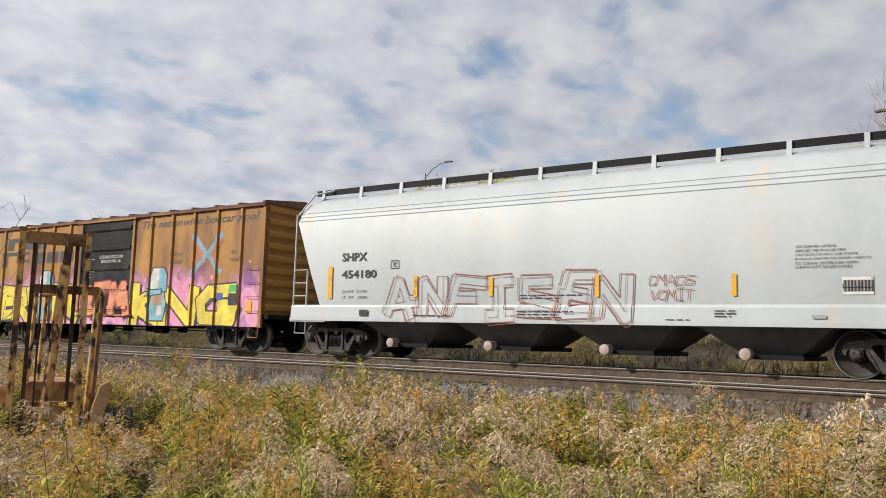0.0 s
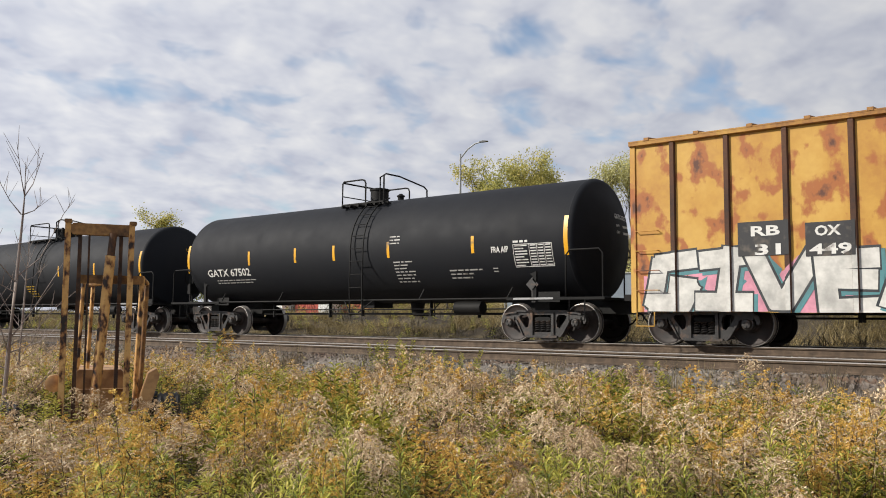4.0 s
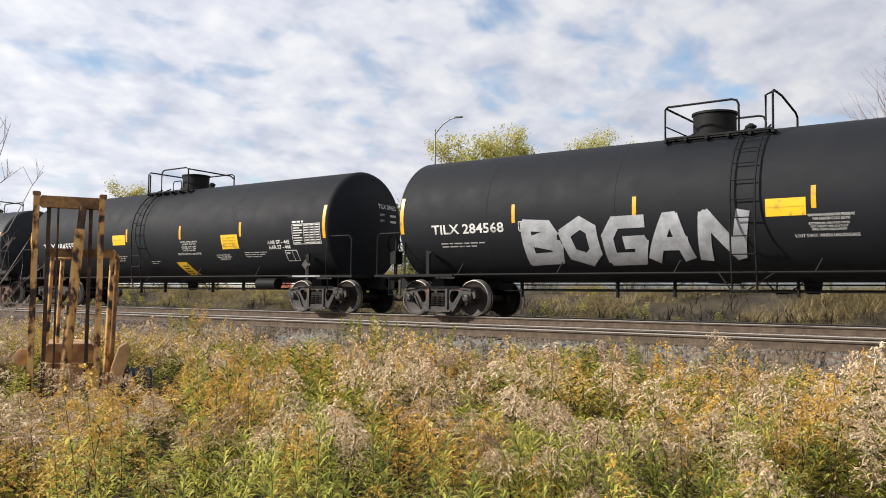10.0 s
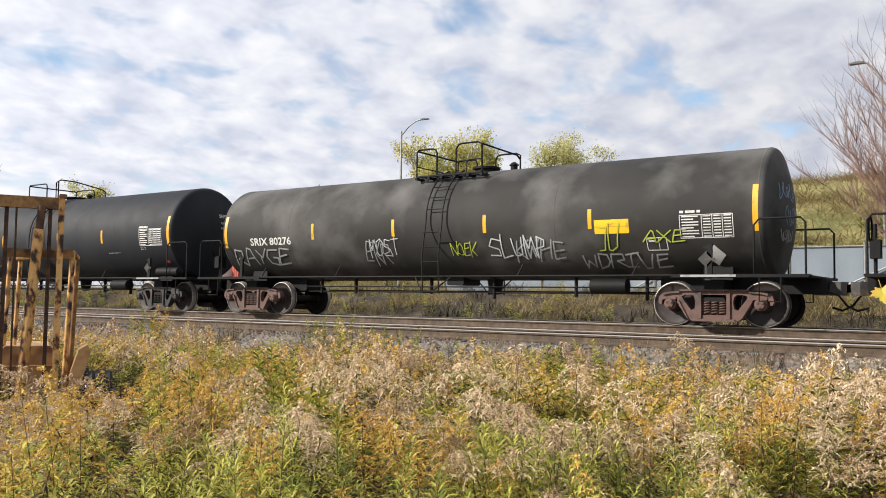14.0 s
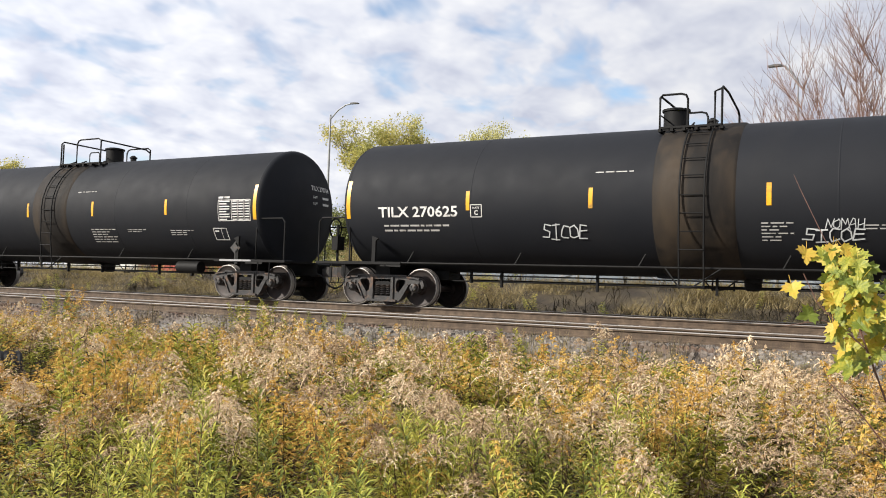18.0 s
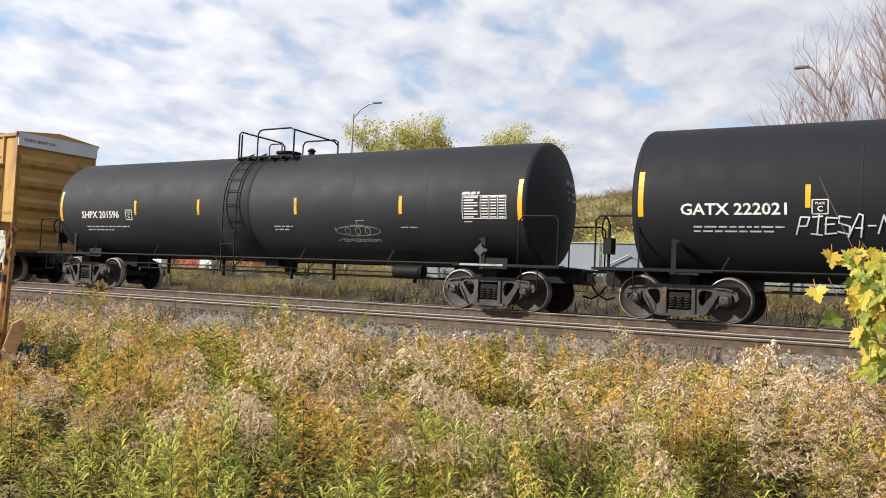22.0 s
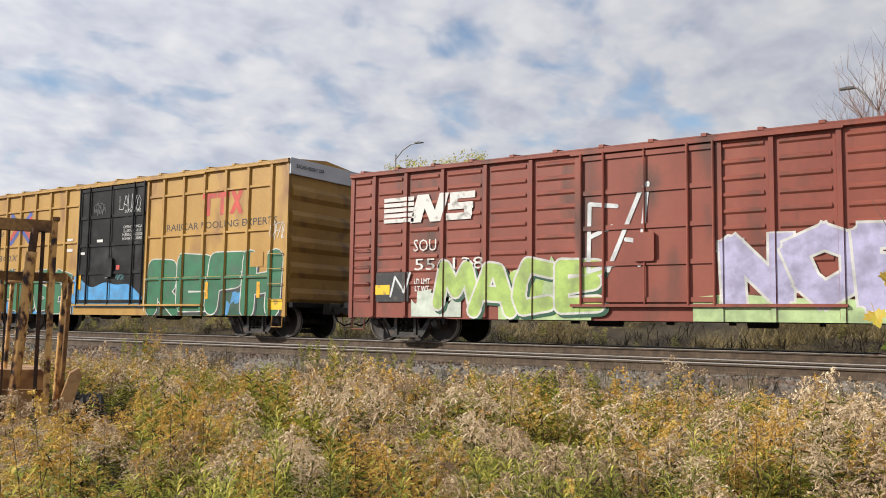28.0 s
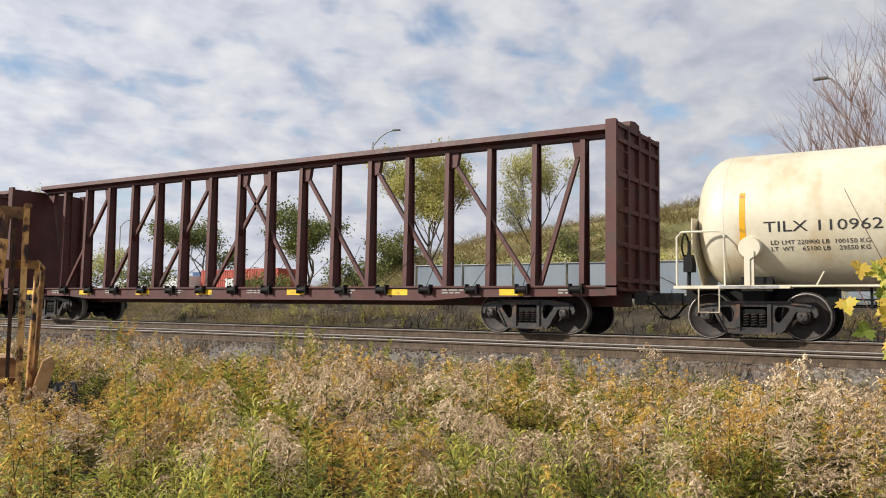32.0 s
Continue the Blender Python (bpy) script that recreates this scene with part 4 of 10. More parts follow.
T20 = tank_car(-345.25, 1.40, 2.40, 5.75, 10.93, [-5.6, -3.06, -1.57, 2.09, 5.67], 0.06, "cream tank car with a dark red centre band", mat=CREAM, dome="tall", hatch=-0.05, trim=CREAM, climb=BAND_RED, plate="both", rails_mat=surface("dome_maroon", [(0.018, 0.009, 0.010), (0.035, 0.016, 0.017), (0.055, 0.026, 0.025)], scale=3, rough=0.6, bump=0.1), rail_low=-0.75, rail_high=0.4, dome_r=0.42, dome_h=0.55)
g = Geo().lathe([(-1.50, 1.39), (-1.495, 1.404), (1.59, 1.404), (1.595, 1.39)], "x", 56, (0, 0, 2.40), False)
part("painted_band", g, BAND_RED, T20[0], "dark red painted band round the tank", smooth=True, angle=60)


# ---- boxcars ----
def boxcar(name, mid, L, z0, z1, mat, end_mat, label, door, ribs, belts, tc=12.5, door_mat=None, roof_mat=None, door_kind="plug", board=None, kind="grey", panels=False, post_mat=None, door_ribs=8):
    car = new_car(name, mid, L / 2 + 0.7, label, "boxcar")
    h, W = L / 2, 1.50
    roof_mat = roof_mat or mat
    zf = z0 + 0.28                                # underframe over the trucks
    zw = z0 + 0.02                                # lower edge of the walls over the trucks
    d0, d1 = door
    # body shell: side walls as one piece each, with the cut-outs over the trucks
    for s in (-1, 1):
        o = [(-h, zw), (-tc / 2 + 1.35, zw), (-tc / 2 + 1.65, z0), (tc / 2 - 1.65, z0), (tc / 2 - 1.35, zw), (h, zw), (h, z1), (-h, z1)]
        part("side_wall", Geo().prism(o, *sorted((s * W, s * (W - 0.06)))), mat, car)
    # side posts and belts
    RW, RD = 0.045, 0.065
    cuts_x, cuts_z = [], []
    post_me = Geo().prism([(-RW - 0.02, 0), (RW + 0.02, 0), (RW, -RD), (-RW, -RD)], zw + 0.03, z1 - 0.12, "z").mesh("side_post", mat)
    dark_me = Geo().prism([(-RW - 0.02, 0), (RW + 0.02, 0), (RW, -RD), (-RW, -RD)], zw + 0.03, z1 - 0.12, "z").mesh("side_post", post_mat) if post_mat else post_me
    for x in ribs:
        put("side_post", dark_me if x < d0 or abs(x - 4.7) < 0.2 else post_me, car, (x, -W, 0))
        put("side_post", post_me, car, (x, W, 0), 180)
        cuts_x += [x - RW, x + RW]
    for b in belts:
        for xa, xb in ((ribs[0], d0 - 0.1), (d1 + 0.1, ribs[-1])):
            g = Geo().prism([(-W, b - 0.05), (-W - 0.05, b - 0.03), (-W - 0.05, b + 0.03), (-W, b + 0.05)], xa, xb, "x")
            part("belt_rail", g, mat, car)
        cuts_z += [b - 0.03, b + 0.03]
    if panels:
        edges = [-h] + list(ribs) + [h]
        for xa, xb in zip(edges, edges[1:]):
            if xb - xa < 0.5 or (xa >= d0 - 0.3 and xb <= d1 + 0.3):
                continue
            rib_me = Geo().prism([(-W, -0.06), (-W - 0.03, -0.02), (-W - 0.03, 0.02), (-W, 0.06)], xa + 0.14, xb - 0.14, "x").mesh("pressed_rib", mat)
            for i in range(10):
                put("pressed_rib", rib_me, car, (0, 0, zf + 0.25 + i * (z1 - zf - 0.5) / 9))
    # top chord and roof
    for s in (-1, 1):
        part("top_chord", Geo().prism([(s * W, z1 - 0.12), (s * (W + 0.085), z1 - 0.10), (s * (W + 0.085), z1), (s * W, z1 + 0.02)], -h - 0.02, h + 0.02, "x"), roof_mat, car)
    g = Geo().prism([(-W - 0.09, z1 + 0.0), (0, z1 + 0.17), (W + 0.09, z1 + 0.0), (W + 0.09, z1 - 0.03), (-W - 0.09, z1 - 0.03)], -h - 0.02, h + 0.02, "x")
    roof = part("roof", g, roof_mat, car)
    seam_me = Geo().prism([(-W - 0.10, z1 + 0.045), (0, z1 + 0.225), (W + 0.10, z1 + 0.045), (W + 0.10, z1 - 0.02), (-W - 0.10, z1 - 0.02)], -0.055, 0.055, "x").mesh("roof_seam", roof_mat)
    x = -h + 0.4
    while x < h:
        put("roof_seam", seam_me, roof, (x, 0, 0))
        x += 1.1
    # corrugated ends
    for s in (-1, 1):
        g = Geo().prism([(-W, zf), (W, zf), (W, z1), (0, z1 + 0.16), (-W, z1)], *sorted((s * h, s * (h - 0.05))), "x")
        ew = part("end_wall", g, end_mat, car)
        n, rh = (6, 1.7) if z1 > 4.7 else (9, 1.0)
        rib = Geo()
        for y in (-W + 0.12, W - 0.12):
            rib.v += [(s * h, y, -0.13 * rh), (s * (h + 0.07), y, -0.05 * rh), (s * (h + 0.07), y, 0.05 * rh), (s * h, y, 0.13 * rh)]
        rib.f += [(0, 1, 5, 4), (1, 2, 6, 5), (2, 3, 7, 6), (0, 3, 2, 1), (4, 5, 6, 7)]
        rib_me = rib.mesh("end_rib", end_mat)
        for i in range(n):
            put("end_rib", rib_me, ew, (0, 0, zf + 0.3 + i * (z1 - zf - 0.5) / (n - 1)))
        if board:
            part("end_board", Geo().box(*sorted((s * (h + 0.005), s * (h + 0.075))), -W - 0.02, W + 0.02, z1 - 0.42, z1 + 0.03), board, car, "pale board across the top of the end")
        for k in (-1, 1):
            part("corner_post", Geo().bevel_box(*sorted((s * (h - 0.10), s * (h + 0.015))), *sorted((k * (W - 0.03), k * (W + 0.03))), zw - 0.02, z1, 0.012), mat, car)
            # ladder on the side by the corner and grab irons on the end
            for i in range(4):
                z = zf + 0.2 + 0.42 * i
                xa, xb = sorted((s * (h - 0.12), s * (h - 0.62)))
                part("rung", Geo().tube([(xa, k * W, z), (xa, k * (W + 0.09), z), (xb, k * (W + 0.09), z), (xb, k * W, z)], 0.011, 6), mat, car)
            pts = [(s * (h - 0.1), k * 1.5, zw), (s * (h - 0.1), k * 1.52, zw - 0.30), (s * (h - 0.5), k * 1.52, zw - 0.30), (s * (h - 0.5), k * 1.5, zw)]
            part("step", Geo().tube(pts, 0.016, 6), mat, car)
        part("end_sill", Geo().bevel_box(*sorted((s * (h - 0.1), s * (h + 0.22))), -1.45, 1.45, zf - 0.02, zf + 0.12, 0.015), UNDER, car)
    # floor and centre sill
    part("floor_frame", Geo().box(-h + 0.05, h - 0.05, -W + 0.06, W - 0.06, zf + 0.02, zf + 0.16).bevel_box(-h, h, -0.3, 0.3, 0.72, zf + 0.1, 0.02), UNDER, car)
    g = Geo()
    for y, z in ((-0.8, 0.66), (-0.55, 0.58)):
        g.tube([(-tc / 2 + 1.6, y, z), (tc / 2 - 1.6, y, z)], 0.025, 6)
    g.lathe([(-0.4, 0.05), (-0.38, 0.18), (0.38, 0.18), (0.4, 0.05)], "x", 14, (-1.2, -0.6, 0.62))
    g.lathe([(-0.3, 0.05), (-0.28, 0.15), (0.28, 0.15), (0.3, 0.05)], "x", 14, (2.2, -0.7, 0.60))
    for x in (-3.5, -1.9, 0.3, 1.6, 3.3):
        g.box(x - 0.03, x + 0.03, -0.85, -0.5, 0.5, 0.9)
    part("brake_gear", g, UNDER, car)
    # door with its posts, rods and tracks on both sides
    dm = door_mat or DOOR_BLACK
    for s in (-1, 1):
        zd0, zd1 = zf + 0.10, z1 - 0.17
        yo = s * (W + 0.05)
        dr = part("door", Geo().bevel_box(d0 + 0.06, d1 - 0.06, *sorted((s * (W - 0.01), yo)), zd0, zd1, 0.02), dm, car, "black sliding door")
        g = Geo()
        if door_kind == "plug":
            for i in range(5):
                z = zd0 + 0.06 + i * (zd1 - zd0 - 0.12) / 4
                g.bevel_box(d0 + 0.07, d1 - 0.07, *sorted((yo, yo + s * 0.035)), z - 0.05, z + 0.05, 0.012)
            part("door_rail", g, dm, dr)
            for x in (d0 + 0.10, d0 + 0.62, (d0 + d1) / 2, d1 - 0.62, d1 - 0.10):
                part("lock_rod", Geo().tube([(x, yo + s * 0.05, zd0 - 0.05), (x, yo + s * 0.05, zd1 + 0.05)], 0.02 if abs(x - (d0 + d1) / 2) < 0.1 else 0.03, 8), dm, dr, smooth=True)
            part("lock_box", Geo().bevel_box((d0 + d1) / 2 - 0.22, (d0 + d1) / 2 + 0.22, *sorted((yo, yo + s * 0.09)), zd0 + 0.85, zd0 + 1.45, 0.03), dm, dr)
        else:
            for i in range(door_ribs):
                z = zd0 + 0.2 + i * (zd1 - zd0 - 0.4) / (door_ribs - 1)
                g.prism([(s * abs(yo), z - 0.13), (s * (abs(yo) + 0.035), z - 0.06), (s * (abs(yo) + 0.035), z + 0.05), (s * abs(yo), z + 0.06)], d0 + 0.12, d1 - 0.12, "x")
            part("door_rib", g, dm, dr)
            part("lock_rod", Geo().tube([(d0 + 0.2, yo + s * 0.05, zd0), (d0 + 0.2, yo + s * 0.05, zd1)], 0.02, 8), dm, dr, smooth=True)
        for z, t in ((zd0 - 0.09, 0.06), (zd1 + 0.03, 0.06)):
            part("door_track", Geo().bevel_box(d0 - (d1 - d0) * 0.05, d1 + (d1 - d0) * (0.75 if door_kind == "plug" else 0.05), *sorted((s * W, s * (W + 0.11))), z, z + t, 0.012), mat, car)
        for x in (d0, d1):
            part("door_post", Geo().bevel_box(x - 0.06, x + 0.06, *sorted((s * W, s * (W + 0.06))), zf, z1 - 0.12, 0.012), mat, car)
    add_truck(car, -tc / 2, mid, kind)
    add_truck(car, tc / 2, mid, kind)
    add_ends(car, h + 0.45)

    cx = sorted(cuts_x + [d0 + 0.12, d1 - 0.12, d0 + 0.06, d1 - 0.06, d0 - 0.06, d1 + 0.06, -h, h])
    cz = sorted(cuts_z + [z1 - 0.12, zw + 0.004, z0 + 0.004, zf + 0.01, zf + 0.07])
    inner_x = tc / 2 - 1.65
    cx = sorted(cx + [-inner_x, inner_x])

    if door_kind == "slide":
        zr = [zf + 0.30 + i * (z1 - 0.17 - zf - 0.50) / (door_ribs - 1) for i in range(door_ribs)]
        cz = sorted(cz + [z + d for z in zr for d in (-0.13, -0.06, 0.05, 0.06)])

    def skin(x, z):
        if z < (z0 if abs(x) < inner_x else zw) or abs(x) > h:
            return None
        if door_kind == "slide" and zf + 0.01 <= z <= zf + 0.07 and d0 - 0.05 * (d1 - d0) <= x <= d1 + 0.05 * (d1 - d0):
            return -(W + 0.11)
        if d0 + 0.06 <= x <= d1 - 0.06:
            if door_kind == "slide" and d0 + 0.12 <= x <= d1 - 0.12:
                for q in zr:
                    if -0.13 <= z - q <= 0.06:
                        return -(W + 0.05 + 0.035 * min(1.0, (z - q + 0.13) / 0.07, max(0.0, (q + 0.06 - z) / 0.01)))
            return -(W + 0.05)
        for r in ribs:
            if abs(x - r) <= RW:
                return -(W + RD)
        for b in belts:
            if abs(z - b) <= 0.03 and ribs[0] < x < ribs[-1]:
                return -(W + 0.05)
        for x2 in (d0, d1):
            if abs(x - x2) <= 0.06:
                return -(W + 0.06)
        return -W - (0.03 if panels else 0)

    def mark(name, shapes, m, label="", off=0.004):
        return decal(name, shapes, m, car, skin, cx, cz, depth=1, label=label, off=off)
    return car, mark


def even(a, b, n):
    return [a + (b - a) * i / (n - 1) for i in range(n)]


FB = [-7.17 + 0.865 * i for i in range(6)] + [2.845 + 0.865 * i for i in range(6)]
FB_WIDE = [-7.25 + 0.93 * i for i in range(6)] + [2.6 + 0.93 * i for i in range(6)]
BOARD = surface("end_board_grey", [(0.38, 0.40, 0.42), (0.48, 0.50, 0.52)], scale=1.5, rough=0.6, bump=0.05)
B2 = boxcar("boxcar", -26.5, 15.8, 0.70, 4.38, OCHRE_DIRTY, OCHRE_DIRTY, "brown-stained yellow boxcar with yellow and purple graffiti", (-1.55, 1.55), [-6.9, -5.75, -4.6, -3.4, -2.3, 2.5, 3.6, 4.7, 5.8, 6.9], [], tc=12.3, door_kind="slide", door_ribs=5, roof_mat=surface("roof_rust", [(0.07, 0.025, 0.017), (0.13, 0.05, 0.028), (0.26, 0.14, 0.04)], scale=1.3, rough=0.75, grain=12, bump=0.15))
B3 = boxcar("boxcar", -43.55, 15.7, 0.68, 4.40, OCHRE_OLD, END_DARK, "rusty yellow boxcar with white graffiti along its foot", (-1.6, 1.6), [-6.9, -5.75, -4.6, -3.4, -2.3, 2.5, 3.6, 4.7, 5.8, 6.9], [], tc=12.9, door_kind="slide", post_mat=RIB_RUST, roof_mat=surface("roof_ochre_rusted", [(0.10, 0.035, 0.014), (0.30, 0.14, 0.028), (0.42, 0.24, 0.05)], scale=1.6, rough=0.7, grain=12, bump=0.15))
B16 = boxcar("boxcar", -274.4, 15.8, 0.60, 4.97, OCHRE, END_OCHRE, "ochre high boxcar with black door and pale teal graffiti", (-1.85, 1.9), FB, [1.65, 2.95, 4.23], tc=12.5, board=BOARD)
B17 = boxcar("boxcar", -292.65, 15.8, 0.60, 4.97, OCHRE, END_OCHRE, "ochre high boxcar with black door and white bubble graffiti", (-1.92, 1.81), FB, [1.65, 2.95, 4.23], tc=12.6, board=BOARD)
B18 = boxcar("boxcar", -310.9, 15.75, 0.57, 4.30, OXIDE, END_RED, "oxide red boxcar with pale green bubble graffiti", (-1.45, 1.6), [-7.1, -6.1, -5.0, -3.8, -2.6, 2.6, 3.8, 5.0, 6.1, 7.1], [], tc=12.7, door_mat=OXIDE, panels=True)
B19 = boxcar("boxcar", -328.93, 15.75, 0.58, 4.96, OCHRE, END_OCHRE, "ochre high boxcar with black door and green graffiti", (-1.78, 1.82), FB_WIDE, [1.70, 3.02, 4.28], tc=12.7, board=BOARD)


# ---- covered hopper ----
def hopper_car():
    mid, h = -9.05, 8.24
    car = new_car("covered_hopper", mid, h + 0.7, "off-white covered hopper car with dark red line graffiti", "hopper car")
    W = 1.55
    sec = [(-1.50, 0.95), (-1.55, 1.15), (-1.575, 2.2), (-1.55, 3.66), (-1.53, 3.72), (-1.45, 3.9), (-1.25, 4.22), (-0.9, 4.42), (0, 4.5)]
    sec = sec + [(-y, z) for y, z in reversed(sec[:-1])]

    def side(x, z):
        return -float(np.interp(z, [0.95, 1.15, 2.2, 3.66, 3.72, 3.9, 4.22, 4.42, 4.5], [1.50, 1.55, 1.575, 1.55, 1.53, 1.45, 1.25, 0.9, 0.0]))

    # curved body; its ends slope in below the shoulder
    g = Geo()
    xs = [-h + 0.10, -h + 0.25, -h + 0.6] + even(-h + 1.0, h - 1.0, 9) + [h - 0.6, h - 0.25, h - 0.10]
    k = len(sec)
    for x in xs:
        for y, z in sec:
            lim = h - 0.10 - max(0.0, (3.3 - z)) * 0.55 if z < 3.3 else h - 0.10
            lim = max(lim, h - 1.15)
            g.v.append((max(-lim, min(lim, x)), y, z))
    for i in range(len(xs) - 1):
        for j in range(k - 1):
            g.f.append((i * k + j, i * k + j + 1, (i + 1) * k + j + 1, (i + 1) * k + j))
        g.f.append((i * k + k - 1, i * k, (i + 1) * k, (i + 1) * k + k - 1))
    g.f += [tuple(range(k)), tuple(len(xs) * k - k + j for j in range(k))]
    part("hopper_body", g, HOPPER, car, smooth=True, angle=30)
    g = Geo()
    for z in (3.70, 3.82, 3.94):
        y = side(0, z)
        for s in (-1, 1):
            g.tube([(-h + 0.15, s * (y - 0.0), z), (h - 0.15, s * (y - 0.0), z)], 0.022, 6)
    part("side_bead", g, HOPPER, car, smooth=True)
    for s in (-1, 1):
        part("side_sill", Geo().prism([(s * 1.45, 0.93), (s * 1.60, 0.93), (s * 1.60, 1.02), (s * 1.585, 1.30), (s * 1.56, 1.36), (s * 1.45, 1.30)], -h, h, "x"), HOPPER, car)
        part("roof_walk_edge", Geo().box(-h + 0.2, h - 0.2, *sorted((s * 0.55, s * 0.95)), 4.60, 4.64), UNDER, car)
        for x in even(-h + 0.5, h - 0.5, 12):
            part("roof_walk_bracket", Geo().prism([(s * 0.98, 4.30), (s * 1.03, 4.30), (s * 1.0, 4.66), (s * 0.94, 4.66)], x - 0.05, x + 0.05, "x"), HOPPER, car)
        part("roof_rail", Geo().box(-h + 0.2, h - 0.2, *sorted((s * 0.93, s * 0.96)), 4.50, 4.66), UNDER, car)
    for x in even(-6.3, 6.3, 6):
        part("hatch_cover", Geo().bevel_box(x - 0.9, x + 0.9, -0.38, 0.38, 4.46, 4.58, 0.04), HOPPER, car)
    for s in (-1, 1):
        part("end_platform", Geo().bevel_box(*sorted((s * (h - 1.3), s * (h + 0.05))), -1.58, 1.58, 0.90, 1.0, 0.015), HOPPER, car)
        for k in (-1, 1):
            for d in (0.05, 0.55):
                part("ladder_rail", Geo().tube([(s * (h - d), k * 1.56, 0.98), (s * (h - d), k * 1.56, 2.3 if d > 0.1 else 3.9)], 0.025, 6), HOPPER, car)
            for i in range(4):
                z = 1.25 + 0.36 * i
                part("rung", Geo().tube([(s * (h - 0.05), k * 1.56, z), (s * (h - 0.55), k * 1.56, z)], 0.014, 5), HOPPER, car)
            part("roof_handrail", Geo().tube([(s * (h - 0.05), k * 1.5, 3.9), (s * (h - 0.35), k * 1.2, 4.5), (s * (h - 0.9), k * 1.0, 4.62)], 0.025, 6), HOPPER, car, smooth=True)
            pts = [(s * (h - 0.1), k * 1.5, 0.95), (s * (h - 0.1), k * 1.52, 0.58), (s * (h - 0.5), k * 1.52, 0.58), (s * (h - 0.5), k * 1.5, 0.95)]
            part("step", Geo().tube(pts, 0.018, 6), HOPPER, car)
        part("end_frame", Geo().bevel_box(*sorted((s * (h - 1.6), s * (h + 0.1))), -0.3, 0.3, 0.66, 0.95, 0.02).box(*sorted((s * (6.99 - 0.25), s * (6.99 + 0.25))), -1.3, 1.3, 0.74, 0.92), UNDER, car)
        part("end_brake_gear", Geo().box(*sorted((s * (h - 0.85), s * (h - 0.5))), -1.2, -0.4, 1.0, 1.5).lathe([(-0.3, 0.14), (0.3, 0.14)], "x", 14, (s * (h - 0.8), -0.7, 1.25)), UNDER, car)
    # discharge hoppers
    for x in (-4.55, -1.55, 1.45, 4.45):
        g = Geo()
        a, b = len(g.v), 0
        g.v += [(x - 1.3, -1.35, 0.95), (x + 1.3, -1.35, 0.95), (x + 1.3, 1.35, 0.95), (x - 1.3, 1.35, 0.95), (x - 0.45, -0.75, 0.36), (x + 0.55, -0.75, 0.36), (x + 0.55, 0.75, 0.36), (x - 0.45, 0.75, 0.36)]
        g.f += [(0, 1, 5, 4), (1, 2, 6, 5), (2, 3, 7, 6), (3, 0, 4, 7), (4, 5, 6, 7), (0, 3, 2, 1)]
        part("discharge_hopper", g, surface("chute_grey", [(0.06, 0.058, 0.055), (0.11, 0.105, 0.10)], scale=2, rough=0.7), car)
        part("outlet_gate", Geo().bevel_box(x - 0.6, x + 0.7, -1.05, 1.05, 0.30, 0.40, 0.02), UNDER, car)
        part("outlet_cap", Geo().lathe([(-1.30, 0.05), (-1.28, 0.115), (-1.0, 0.115)], "y", 16, (x - 0.35, 0, 0.40)), surface("cap_pinkish", [(0.30, 0.20, 0.17), (0.42, 0.33, 0.30)], scale=4), car, smooth=True, angle=40)
    add_truck(car, -6.99, mid)
    add_truck(car, 6.99, mid)
    add_ends(car, h + 0.2)
    cz = [0.95 + 0.12 * i for i in range(30)]

    def mark(name, shapes, m, label="", off=0.004):
        return decal(name, shapes, m, car, lambda x, z: side(x, z) if z > 1.36 else -1.60, (), cz + [1.34, 1.36], label=label, off=off + 0.012)
    return car, mark


H1 = hopper_car()


